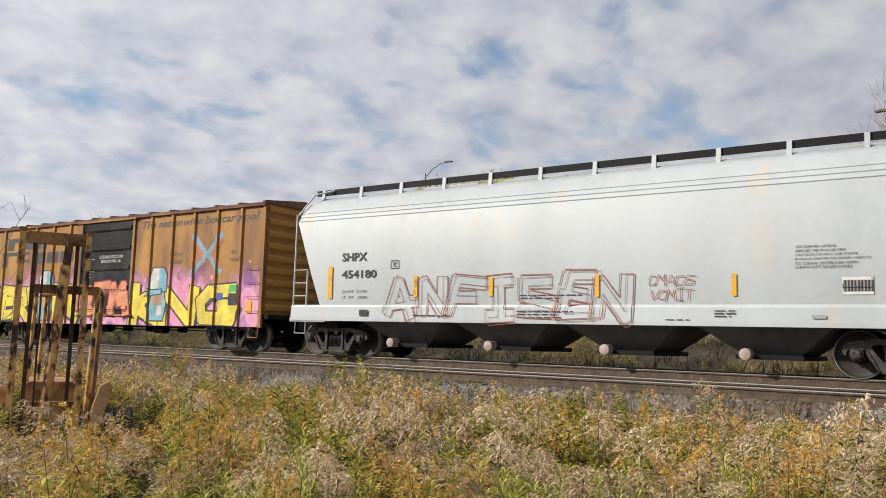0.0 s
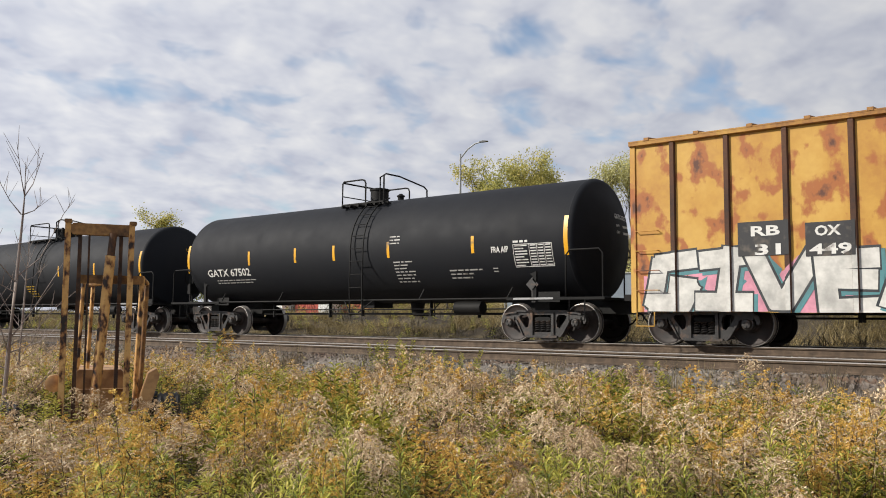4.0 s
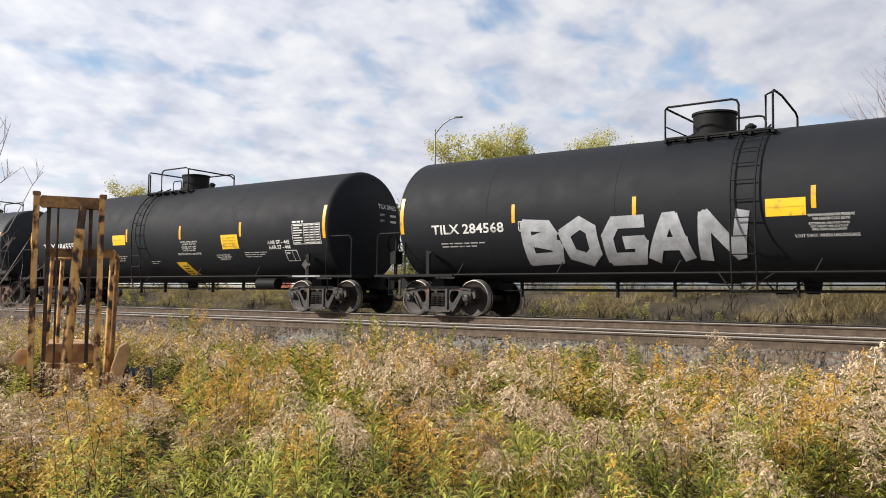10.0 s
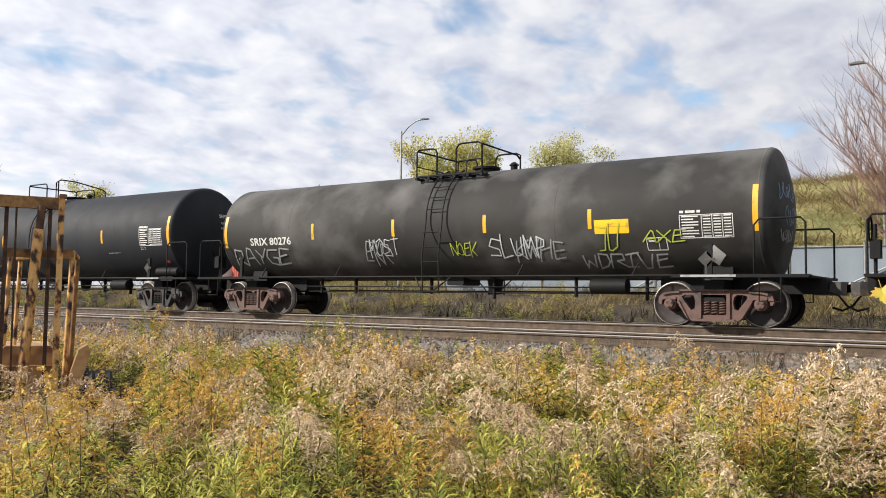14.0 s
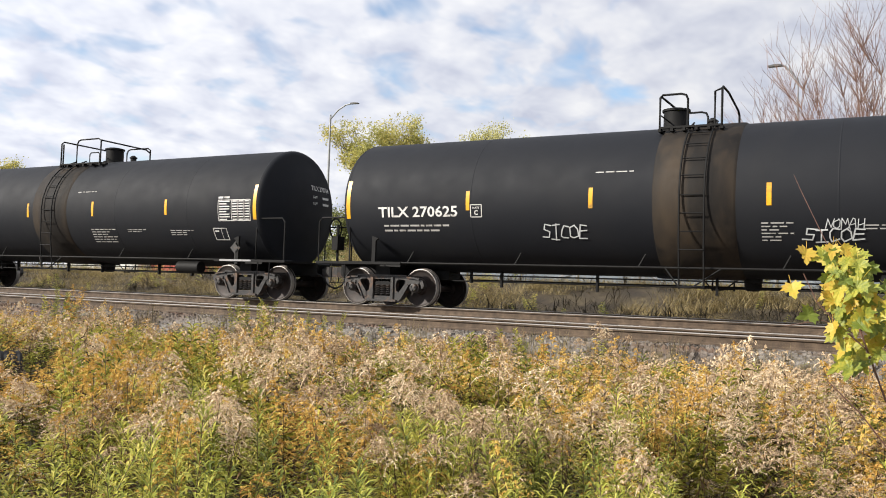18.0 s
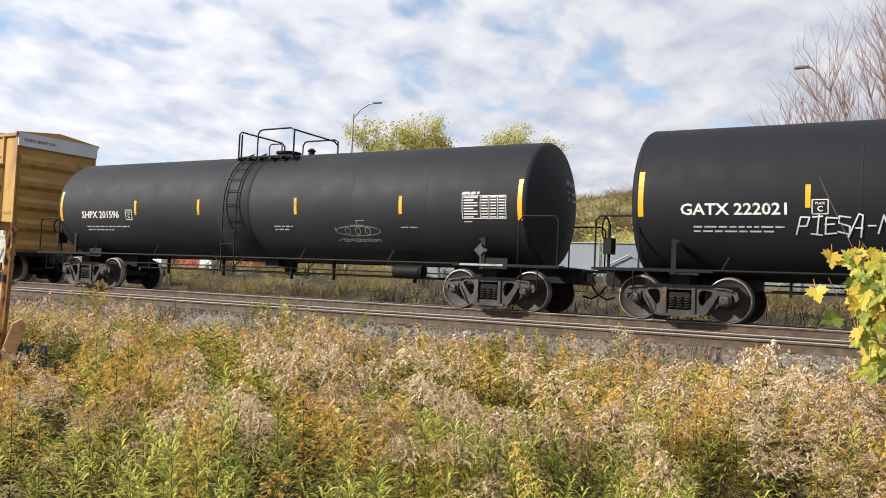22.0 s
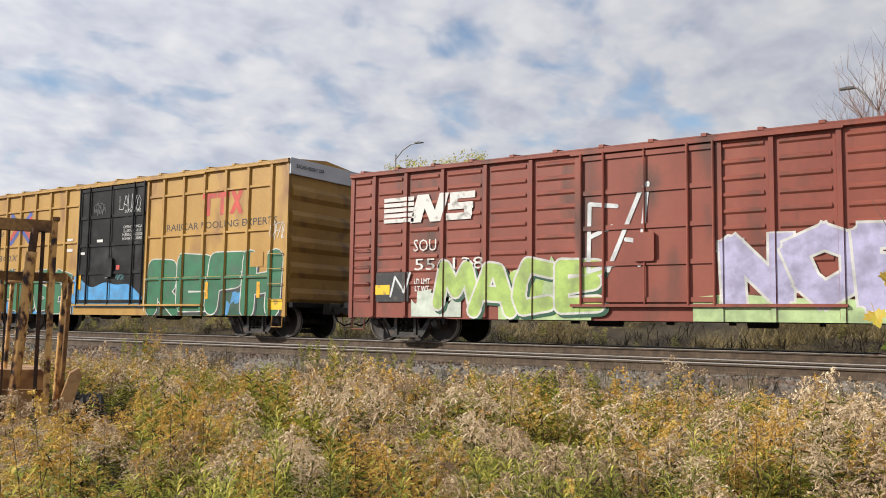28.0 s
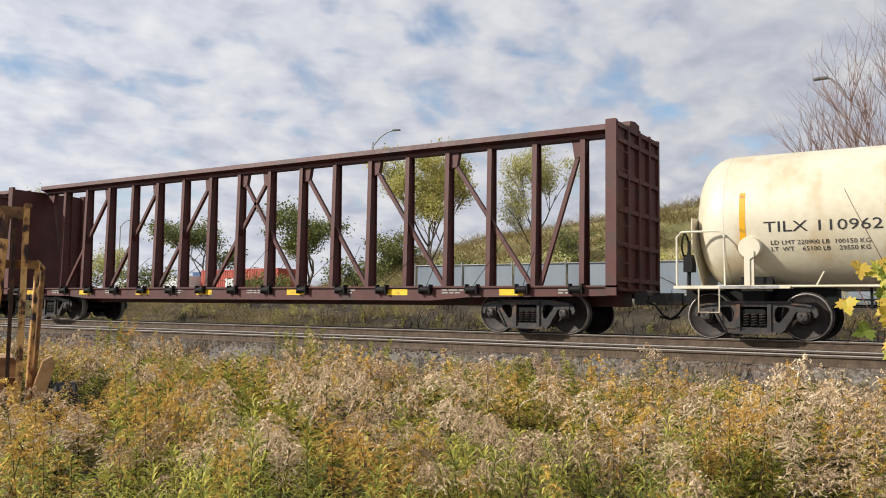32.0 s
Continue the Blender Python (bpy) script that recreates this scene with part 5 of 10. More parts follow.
# ---- centre-beam lumber cars ----
def centre_beam(mid):
    h, zb, zt = 11.25, 0.80, 4.52
    car = new_car("centre_beam_car", mid, h + 0.7, "empty dark red centre-beam lumber car with open truss", "flatcar")
    for s in (-1, 1):
        part("side_sill", Geo().prism([(-h, 1.06), (-h, 0.84), (-7.6, 0.80), (-6.6, 0.72), (6.6, 0.72), (7.6, 0.80), (h, 0.84), (h, 1.06)], *sorted((s * 1.40, s * 1.34))).box(-h, h, *sorted((s * 1.45, s * 1.34)), 1.02, 1.06), BEAM_RED, car)
    part("deck", Geo().box(-h, h, -1.36, 1.36, 0.96, 1.02).bevel_box(-h + 0.3, h - 0.3, -0.35, 0.35, 0.62, 0.98, 0.02), BEAM_RED, car)
    # top beam and the row of posts with diagonal braces
    part("top_beam", Geo().prism([(-0.30, zt + 0.27), (-0.32, zt + 0.14), (-0.12, zt + 0.08), (-0.12, zt), (0.12, zt), (0.12, zt + 0.08), (0.32, zt + 0.14), (0.30, zt + 0.27), (0, zt + 0.31)], -h + 0.1, h - 0.1, "x"), BEAM_RED, car)
    xs = even(-9.93, 9.93, 17)
    post = Geo()
    post.prism([(-0.17, 1.02), (0.17, 1.02), (0.11, zt + 0.05), (-0.11, zt + 0.05)], -0.012, 0.012, "x")
    for s in (-1, 1):
        post.prism([(s * 0.17, 1.02), (s * 0.19, 1.02), (s * 0.13, zt + 0.05), (s * 0.11, zt + 0.05)], -0.062, 0.062, "x")
    post_me = post.mesh("post", BEAM_RED)
    for x in xs:
        put("post", post_me, car, (x, 0, 0))
    hole = Geo()
    for x in xs:
        for z in (1.9, 2.7, 3.5):
            hole.box(x - 0.03, x + 0.03, -0.178 + 0.017 * (z - 1.0), -0.165 + 0.017 * (z - 1.0), z, z + 0.05)
    part("strap_slots", hole, WHITE, car)

    def brace(a, b):
        """From the foot of post a to the head of post b."""
        xa, xb, za, zb2 = a, b, 1.12, zt - 0.2
        d = Vector((xb - xa, 0, zb2 - za)).normalized()
        n = Vector((-d.z, 0, d.x)) * 0.048
        part("brace", Geo().prism([(xa + n.x, za + n.z), (xb + n.x, zb2 + n.z), (xb - n.x, zb2 - n.z), (xa - n.x, za - n.z)], -0.05, 0.05), BEAM_RED, car)
        part("gusset", Geo().prism([(xb - 0.2, zt + 0.02), (xb + 0.2, zt + 0.02), (xb + 0.13, zt - 0.36), (xb - 0.13, zt - 0.42)], -0.065, 0.065), BEAM_RED, car)
    for a, b in ((0, 2), (2, 4), (4, 6), (6, 8), (9, 7), (11, 9), (13, 11), (15, 13)):
        s = 0.12 if b > a else -0.12
        brace(xs[a] + s, xs[b] - s)
    brace(xs[15] + 0.12, xs[16] - 0.1)
    brace(xs[0] - 0.1, xs[0] - 0.9)
    # bulkheads
    for s in (-1, 1):
        g = Geo().box(*sorted((s * (h - 0.06), s * (h - 0.10))), -1.38, 1.38, 0.95, zt + 0.05)
        bh = part("bulkhead", g, BEAM_RED, car)
        for y in (-1.40, 1.40):
            part("edge_post", Geo().bevel_box(*sorted((s * (h - 0.24), s * (h + 0.0))), y - 0.05, y + 0.05, 0.85, zt + 0.10, 0.015), BEAM_RED, bh)
        for y in (-0.7, 0.0, 0.7):
            part("stiffener", Geo().box(*sorted((s * (h - 0.06), s * (h + 0.02))), y - 0.05, y + 0.05, 0.95, zt + 0.08), BEAM_RED, bh)
        for z in (1.2, 1.95, 2.7, 3.45, 4.2, zt):
            part("cross_rib", Geo().box(*sorted((s * (h - 0.06), s * (h + 0.01))), -1.38, 1.38, z - 0.05, z + 0.05), BEAM_RED, bh)
        if s > 0:
            part("panel_edge", Geo().box(h - 0.72, h - 0.12, -0.16, -0.13, 1.06, zt + 0.05), BEAM_RED, bh)
        for i in range(8):
            z = 1.15 + 0.4 * i
            part("rung", Geo().tube([(s * (h + 0.05), -1.3, z), (s * (h + 0.05), -0.85, z)], 0.013, 5), BEAM_RED, car)
    # winches, straps and marks along the sill
    win = Geo().lathe([(-0.13, 0.03), (-0.12, 0.075), (0.12, 0.075), (0.13, 0.03)], "x", 12).box(-0.16, -0.13, -0.06, 0.1, -0.10, 0.12).box(0.13, 0.16, -0.06, 0.1, -0.10, 0.12).mesh("winch", UNDER)
    for i, x in enumerate(even(-h + 0.9, h - 0.9, 17)):
        put("winch", win, car, (x, -1.47, 0.98))
        put("winch", win, car, (x, 1.47, 0.98), 180)
        if 1 < i < 16:
            part("strap", Geo().tube([(x, -1.42, 1.06), (x + 0.25 * (-1) ** i, -0.36, 1.9 + 0.15 * (i % 3))], 0.008, 4), UNDER, car)

    def mark(name, shapes, m, label=""):
        return decal(name, shapes, m, car, lambda x, z: -1.40 if z < 1.07 else -1.45, (), (), label=label, off=0.004)
    for i in range(13):
        C = decal("small_print", bars(h - 0.58, 4.2 - 0.22 * i, [0.26], 0.09), FADED, car, lambda x, z: -0.16)
    for x in (-9.6, -6.7, -3.9, -1.2, 2.3, 5.6, 8.75):
        mark("reflective_stripe", [(bar(0.62, 0.15), x, 0.92, 1.0)], PLACARD, "yellow reflective panel")
    for x in (-8.2, -5.4, -2.4, 0.8, 4.0, 7.2, 10.2):
        mark("small_print", bars(x - 0.3, 0.97, [0.6, 0.5], 0.035, 0.03), FADED)
    add_truck(car, -9.0, mid)
    add_truck(car, 9.0, mid)
    add_ends(car, h + 0.2)
    return car, mark


centre_beam(-364.65)
centre_beam(-389.0)
# ---- plants ----
# Stems and dry leaves are darkened in colour for the shade between plants.
STEM = surface("weed_stem", [(0.045, 0.027, 0.013), (0.08, 0.052, 0.023), (0.12, 0.085, 0.036)], scale=3, rough=0.8, bump=0, island=0.5)
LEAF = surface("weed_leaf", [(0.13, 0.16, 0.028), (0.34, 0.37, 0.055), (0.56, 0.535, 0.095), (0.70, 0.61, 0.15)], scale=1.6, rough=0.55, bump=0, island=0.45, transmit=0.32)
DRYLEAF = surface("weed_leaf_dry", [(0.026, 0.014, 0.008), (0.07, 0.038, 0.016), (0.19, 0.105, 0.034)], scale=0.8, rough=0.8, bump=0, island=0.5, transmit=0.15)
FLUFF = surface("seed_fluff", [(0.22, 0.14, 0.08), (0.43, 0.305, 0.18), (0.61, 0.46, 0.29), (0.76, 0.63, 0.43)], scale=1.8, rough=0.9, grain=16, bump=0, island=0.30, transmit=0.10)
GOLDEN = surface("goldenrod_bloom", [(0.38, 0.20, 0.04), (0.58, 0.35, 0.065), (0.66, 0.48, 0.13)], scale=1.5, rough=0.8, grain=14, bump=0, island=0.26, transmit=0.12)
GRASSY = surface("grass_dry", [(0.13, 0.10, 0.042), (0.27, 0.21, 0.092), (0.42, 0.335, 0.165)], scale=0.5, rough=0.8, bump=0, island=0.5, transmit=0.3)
REED = surface("reed_dark", [(0.03, 0.025, 0.015), (0.07, 0.055, 0.03)], scale=1.0, rough=0.8, bump=0, island=0.5)
HILLBLADE = surface("hill_blades", [(0.15, 0.115, 0.045), (0.26, 0.205, 0.085), (0.36, 0.29, 0.14)], scale=0.3, rough=0.8, bump=0, island=0.5, transmit=0.3)
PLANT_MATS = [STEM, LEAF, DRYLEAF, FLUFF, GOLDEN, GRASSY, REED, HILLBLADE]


class Bunch:
    """Triangles and their material slots, kept as arrays."""

    def __init__(self):
        self.v, self.f, self.m, self.n = [], [], [], 0

    def tris(self, v, f, m):
        self.v.append(np.asarray(v, float))
        self.f.append(np.asarray(f, int) + self.n)
        self.m.append(np.full(len(f), m))
        self.n += len(v)

    def done(self):
        return np.concatenate(self.v), np.concatenate(self.f), np.concatenate(self.m)


def ribbon(b, p0, p1, p2, w, m, nrm):
    """A leaf: a folded lance shape from p0 over p1 to p2."""
    side = np.cross(p2 - p0, nrm)
    side = side / (np.linalg.norm(side) + 1e-9) * w
    b.tris([p0, p1 + side, p2, p1 - side, p1 - nrm * w * 0.4], [(0, 4, 1), (1, 4, 2), (0, 3, 4), (3, 2, 4)], m)


def stalk(b, pts, w, m):
    """A three-sided stem through points."""
    k = len(pts)
    ang = np.array([0, 2.09, 4.19])
    ring = np.stack([np.cos(ang), np.sin(ang), 0 * ang], 1)
    v = np.concatenate([p + ring * w * (1 - 0.6 * i / k) for i, p in enumerate(pts)])
    f = []
    for i in range(k - 1):
        for j in range(3):
            a, c = i * 3 + j, i * 3 + (j + 1) % 3
            f += [(a, c, c + 3), (a, c + 3, a + 3)]
    b.tris(v, f, m)


def flecks(b, r, c, size, m, flat=0.9):
    """Small tufts of bloom round the points c, each a three-cornered fleck lying half flat."""
    q = len(c)
    e1, e2 = r.randn(q, 3), r.randn(q, 3)
    e1[:, 2] *= flat
    e2[:, 2] *= flat
    e1 /= np.linalg.norm(e1, axis=1)[:, None]
    e2 /= np.linalg.norm(e2, axis=1)[:, None]
    s = (size * (0.6 + 0.8 * r.rand(q)))[:, None]
    v = np.stack([c + e1 * s, c + e2 * s, c - e1 * s * 0.8], 1).reshape(-1, 3)
    b.tris(v, np.arange(3 * q).reshape(-1, 3), m)


GRADES = {"fine": (124, 30, 28, 18, 0.0058, 0.085), "middle": (76, 16, 18, 12, 0.0090, 0.10), "coarse": (40, 6, 10, 7, 0.0140, 0.13)}


def weed(seed, kind, grade):
    """One goldenrod, a metre high: 'seed' has a tan fluffy plume of arching branches, 'gold' a yellow one, 'leaf' is a green leafy shoot."""
    r = np.random.RandomState(seed)
    b = Bunch()
    lean = r.randn(2) * 0.09
    n_leaf, n_low, nb, q, tuft_size, leaf_w = GRADES[grade]

    def on(t):
        return np.array([lean[0] * t * t, lean[1] * t * t, t])
    stalk(b, [on(t) for t in ((0, 0.35, 0.7, 0.97) if grade == "fine" else (0.1, 0.6, 0.97))], 0.0026, 0)
    green = kind == "leaf"
    nl = n_leaf if green else int(n_low * 2.6) if kind == "gold" else n_low * 2
    top = 1.0 if green else 0.86
    low = (0.22 if grade == "fine" else 0.36) if green else (0.15 if grade == "fine" else 0.4)
    for i in range(nl):
        s_ = ((i + r.rand()) / nl) ** 0.8
        t = low + (top - low) * s_
        a = i * 2.4 + r.rand() * 0.8
        d = np.array([math.cos(a), math.sin(a), 0])
        L = (0.078 * (1.0 - 0.45 * s_ ** 3) if green else 0.062) * (0.7 + 0.5 * r.rand())
        rise = 0.15 + 0.85 * s_ ** 2 + 0.3 * r.rand() if green else -0.2 + 0.7 * r.rand()
        dry = r.rand() < ((0.65 if s_ < 0.35 else 0.12 if s_ < 0.6 else 0.03) if green else 0.25 if kind == "gold" else 0.7 if t < 0.5 else 0.35)
        if dry:
            rise -= 0.6
        p0 = on(t)
        p1 = p0 + d * L * 0.50 + np.array([0, 0, L * 0.55 * rise])
        p2 = p0 + d * L * 0.98 + np.array([0, 0, L * (0.90 * rise - 0.34)])
        if grade == "fine":
            ribbon(b, p0, p1, p2, L * leaf_w, 2 if dry else 1, np.array([0, 0, 1.0]) - d * rise)
        else:
            side = np.array([-d[1], d[0], 0]) * L * leaf_w
            b.tris([p0, p1 + side, p2, p1 - side], [(0, 1, 2), (0, 2, 3)], 2 if dry else 1)
    if not green:
        m = 3 if kind == "seed" else 4
        wide = 0.11 if kind == "seed" else 0.074
        foot = 0.86 if kind == "seed" else 0.76
        nod = r.rand() * 6.28
        for i in range(nb):
            s_ = (i + 0.5) / nb
            t = foot + (1.0 - foot) * s_
            a = nod + (r.rand() - 0.5) * 4.0 if i > nb * 0.55 else i * 2.4
            d = np.array([math.cos(a), math.sin(a), 0])
            L = (wide * (1.0 - s_ ** 1.4) + 0.03) * (0.75 + 0.5 * r.rand())
            lift_ = 0.9 + 0.4 * r.rand()

            def arch_at(u):
                return on(t) + d * (L * u)[:, None] + np.array([0, 0, 1.0]) * (L * (lift_ * u - 1.05 * u * u))[:, None]
            across = np.array([-d[1], d[0], 0.0])
            wid = tuft_size * (0.34 if kind == "seed" else 0.30)
            p = arch_at(np.array([0.12, 0.45, 0.78, 1.0]))
            jig = [across * wid * (0.6 + 0.8 * r.rand()) * k for k in (0.5, 1.0, 1.0)]
            b.tris([p[0] - jig[0], p[0] + jig[0], p[1] - jig[1], p[1] + jig[1], p[2] - jig[2], p[2] + jig[2], p[3]], [(0, 1, 3), (0, 3, 2), (2, 3, 5), (2, 5, 4), (4, 5, 6)], m)
            u = 0.2 + 0.85 * r.rand(q)
            c = arch_at(u) + r.randn(q, 3) * np.array([0.0042, 0.0042, 0.0032]) * (tuft_size / 0.0064) ** 0.5
            flecks(b, r, c, tuft_size, m)
    return b.done()


def tuft(seed, m, blades, h):
    r = np.random.RandomState(seed)
    b = Bunch()
    for i in range(blades):
        a = r.rand() * 6.28
        d = np.array([math.cos(a), math.sin(a), 0])
        p0 = r.randn(3) * np.array([0.05, 0.05, 0])
        hh = h * (0.55 + 0.6 * r.rand())
        p1 = p0 + d * hh * 0.12 + np.array([0, 0, hh * 0.6])
        p2 = p0 + d * hh * (0.25 + 0.3 * r.rand()) + np.array([0, 0, hh * (0.85 + 0.15 * r.rand())])
        ribbon(b, p0, p1, p2, 0.006, m, d + np.array([0, 0, 0.2]))
    return b.done()


def sward(seed, m, blades, h):
    """A dense clump of fine grass, a blade to a triangle."""
    r = np.random.RandomState(seed)
    a = r.rand(blades) * 6.28
    d = np.stack([np.cos(a), np.sin(a), 0 * a], 1)
    p = r.randn(blades, 3) * np.array([0.16, 0.16, 0])
    hh = h * (0.45 + 0.7 * r.rand(blades))[:, None]
    tip = p + d * hh * (0.15 + 0.3 * r.rand(blades))[:, None] + np.array([0, 0, 1.0]) * hh
    side = np.stack([-d[:, 1], d[:, 0], 0 * a], 1) * 0.0045
    v = np.stack([p - side, p + side, tip], 1).reshape(-1, 3)
    return v, np.arange(3 * blades).reshape(-1, 3), np.full(blades, m)


def scatter(name, protos, places, label, category):
    """Joins copies of the prototypes: places are rows (proto, x, y, z, height, turn, spread), and how far the tip leans out in x and y."""
    V, F, M, n = [], [], [], 0
    for p, x, y, z, hgt, turn, spread, *tip in places:
        v, f, m = protos[p]
        bend = v[:, 2] ** 1.5
        c, s = math.cos(turn), math.sin(turn)
        w = np.empty_like(v)
        w[:, 0] = (v[:, 0] * c - v[:, 1] * s) * spread + x
        w[:, 1] = (v[:, 0] * s + v[:, 1] * c) * spread + y
        w[:, 2] = v[:, 2] * hgt + z
        if tip:
            w[:, 0] += bend * tip[0]
            w[:, 1] += bend * tip[1]
        V.append(w)
        F.append(f + n)
        M.append(m)
        n += len(v)
    V, F, M = np.concatenate(V), np.concatenate(F), np.concatenate(M)
    me = bpy.data.meshes.new(name)
    me.vertices.add(len(V))
    me.vertices.foreach_set("co", V.ravel())
    me.loops.add(len(F) * 3)
    me.loops.foreach_set("vertex_index", F.ravel())
    me.polygons.add(len(F))
    me.polygons.foreach_set("loop_start", np.arange(len(F)) * 3)
    me.polygons.foreach_set("loop_total", np.full(len(F), 3))
    for mt in PLANT_MATS:
        me.materials.append(mt)
    me.polygons.foreach_set("material_index", M.astype(np.int32))
    me.update(calc_edges=True)
    me.validate()
    return tagged(put(name, me), label, category, kind="stuff")


KINDS = ("seed", "gold", "leaf")
PROTO = {g_: {k: [weed(100 * j + 1000 * n + i, k, g_) for i in range(9)] for j, k in enumerate(KINDS)} for n, g_ in enumerate(GRADES)}
rw = np.random.RandomState(5)


def weed_top(y):
    """Height of the plants' tops over the field."""
    return float(np.interp(y, [0, 3, 6, 8.6, 9.6, 10.4, 11.4], [-0.10, -0.05, -0.10, -0.21, -0.36, -0.52, -0.66]))


def grade_of(dist):
    return "fine" if dist < 4.6 else "middle" if dist < 8.0 else "coarse"


def clump_kind(x, y, dist):
    """What grows in a clump: yellow, tan or green by broad patches."""
    patch = noise.noise((x * 0.55 + 3, y * 0.8, 1.0))
    patch2 = noise.noise((x * 0.6 + 30, y * 0.8, 9.0))
    u = rw.rand()
    if dist < 3.0:
        return "leaf" if u < 0.56 else "gold" if u < 0.76 else "seed"
    if patch > 0.10:
        return "gold" if u < 0.50 else "leaf" if u < 0.76 else "seed"
    if patch2 > 0.12 or dist < 4.4 and patch2 > -0.20:
        return "leaf" if u < 0.50 else "seed" if u < 0.78 else "gold"
    return "seed" if u < 0.62 else "leaf" if u < 0.84 else "gold"


beds = {(k, g_): [] for k in KINDS for g_ in GRADES}
for _ in range(860):
    cy = 1.0 + 10.3 * math.sqrt(rw.rand())
    cx = (-2.6 + 2.85 * rw.rand()) * cy
    dist = math.hypot(cx, cy)
    if dist < 2.1 or dist > 26 or (cx + 8.6) ** 2 + (cy - 4.8) ** 2 < 0.8:
        continue
    main = clump_kind(cx, cy, dist)
    tall_ = 1.04 + 0.13 * noise.noise((cx * 1.1, cy * 1.1, 20.0)) + 0.10 * rw.randn()
    wide_ = (0.13 + 0.017 * dist) * (0.7 + 0.5 * rw.rand())
    # a clump is domed: its rim is lower and leans out
    for _ in range(rw.randint(6, 13)):
        kind = main if rw.rand() < 0.88 else KINDS[rw.randint(3)]
        ca, u = rw.rand() * 6.28, math.sqrt(rw.rand())
        ox, oy = math.cos(ca) * u * wide_, math.sin(ca) * u * wide_
        x, y = cx + ox, cy + oy
        dist = math.hypot(x, y)
        if dist < 2.0 or x > -0.30 * y and dist < 3.2 or y > 11.5 or kind != "leaf" and dist < 2.5:
            continue
        z = ground_z(x, y) - 0.03
        hgt = (weed_top(y) - z) * tall_ * (1.0 - 0.26 * u * u + 0.05 * rw.randn()) * (0.96 if kind == "leaf" else 1.04)
        if -2.35 < x / y < -1.30 and 4.0 < dist < 9.8:
            if kind == "leaf" and rw.rand() < 0.5:
                kind = "seed"
            hgt *= 0.74 if dist < 7.0 else 0.60          # trodden down before the forklift
        beds[kind, grade_of(dist)].append((rw.randint(9), x, y, z, max(0.3, hgt), rw.rand() * 6.28, 0.9 + 0.35 * rw.rand(), ox * 0.55, oy * 0.55))
# leafy shoots in tight bunches close by
for _ in range(44):
    cy = 1.9 + 3.6 * rw.rand()
    cx = cy * (-1.75 + 1.95 * rw.rand())
    if math.hypot(cx, cy) < 2.3 or cx > -0.2 * cy or cx < -1.30 * cy and cy > 2.6:
        continue
    for _ in range(rw.randint(4, 9)):
        x, y = cx + rw.randn() * 0.10, cy + rw.randn() * 0.10
        z = ground_z(x, y) - 0.03
        beds["leaf", grade_of(math.hypot(x, y))].append((rw.randint(9), x, y, z, (weed_top(y) - 0.05 - z) * (0.82 + 0.2 * rw.rand()), rw.rand() * 6.28, 1.0 + 0.3 * rw.rand()))
# low weeds creeping up the ballast's foot
for i in range(640):
    x, y = -31 + 34 * rw.rand(), 10.7 + 1.6 * rw.rand()
    if noise.noise((x * 0.5, y, 12.0)) < -0.12:
        continue
    z = ground_z(x, y) - 0.05
    top_ = -0.64 + 0.17 * (y - 10.7) / 1.6 + 0.09 * rw.randn()
    beds["seed" if rw.rand() < 0.70 else "leaf", "coarse"].append((rw.randint(9), x, y, z, max(0.2, top_ - z), rw.rand() * 6.28, 0.8))
NAMES = {"seed": ("faded_goldenrod", "faded goldenrod with tan fluffy seed heads growing densely"), "gold": ("yellow_goldenrod", "goldenrod with deep yellow plumes among the weeds"), "leaf": ("leafy_weeds", "green leafy weed shoots among the goldenrod")}
WHERE = {"fine": "", "middle": ", in the field", "coarse": ", towards the track"}
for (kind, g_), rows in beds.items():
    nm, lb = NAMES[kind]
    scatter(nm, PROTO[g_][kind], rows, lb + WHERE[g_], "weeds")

# taller single clumps that stand out before the track
tall = {"gold": [], "seed": [], "leaf": []}
for kind, x, y, topz, n, spread in (("gold", -12.3, 9.3, 0.30, 6, 0.22), ("leaf", -12.3, 9.2, 0.26, 7, 0.25), ("gold", -11.8, 9.2, 0.10, 7, 0.3), ("leaf", -9.98, 10.8, 0.17, 5, 0.2), ("leaf", -9.2, 10.8, 0.27, 6, 0.2), ("leaf", -8.5, 11.0, 0.05, 5, 0.3), ("seed", -4.6, 9.3, 0.08, 5, 0.25), ("gold", -4.65, 9.2, -0.08, 5, 0.25), ("seed", -3.38, 9.6, 0.12, 3, 0.14), ("seed", -3.05, 9.8, 0.06, 3, 0.14), ("leaf", -4.05, 9.3, 0.06, 6, 0.25), ("gold", -4.4, 8.2, -0.10, 6, 0.5), ("gold", -3.7, 7.2, -0.10, 7, 0.6), ("leaf", -6.6, 10.2, -0.08, 6, 0.4), ("seed", -7.75, 4.3, -0.22, 12, 0.3), ("seed", -7.45, 4.75, -0.25, 8, 0.25), ("leaf", -7.7, 4.2, -0.35, 7, 0.4), ("gold", -7.3, 5.2, -0.25, 6, 0.25), ("seed", -8.3, 3.9, -0.25, 7, 0.25)):
    for i in range(n):
        px_, py_ = x + rw.randn() * spread, y + rw.randn() * spread * 0.5
        z = ground_z(px_, py_)
        tall[kind].append((rw.randint(9), px_, py_, z, (topz - z) * (0.75 + 0.3 * rw.rand()), rw.rand() * 6.28, 1.0))
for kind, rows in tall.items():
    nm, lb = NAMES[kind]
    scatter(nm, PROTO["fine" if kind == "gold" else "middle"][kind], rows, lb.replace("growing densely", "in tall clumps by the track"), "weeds")

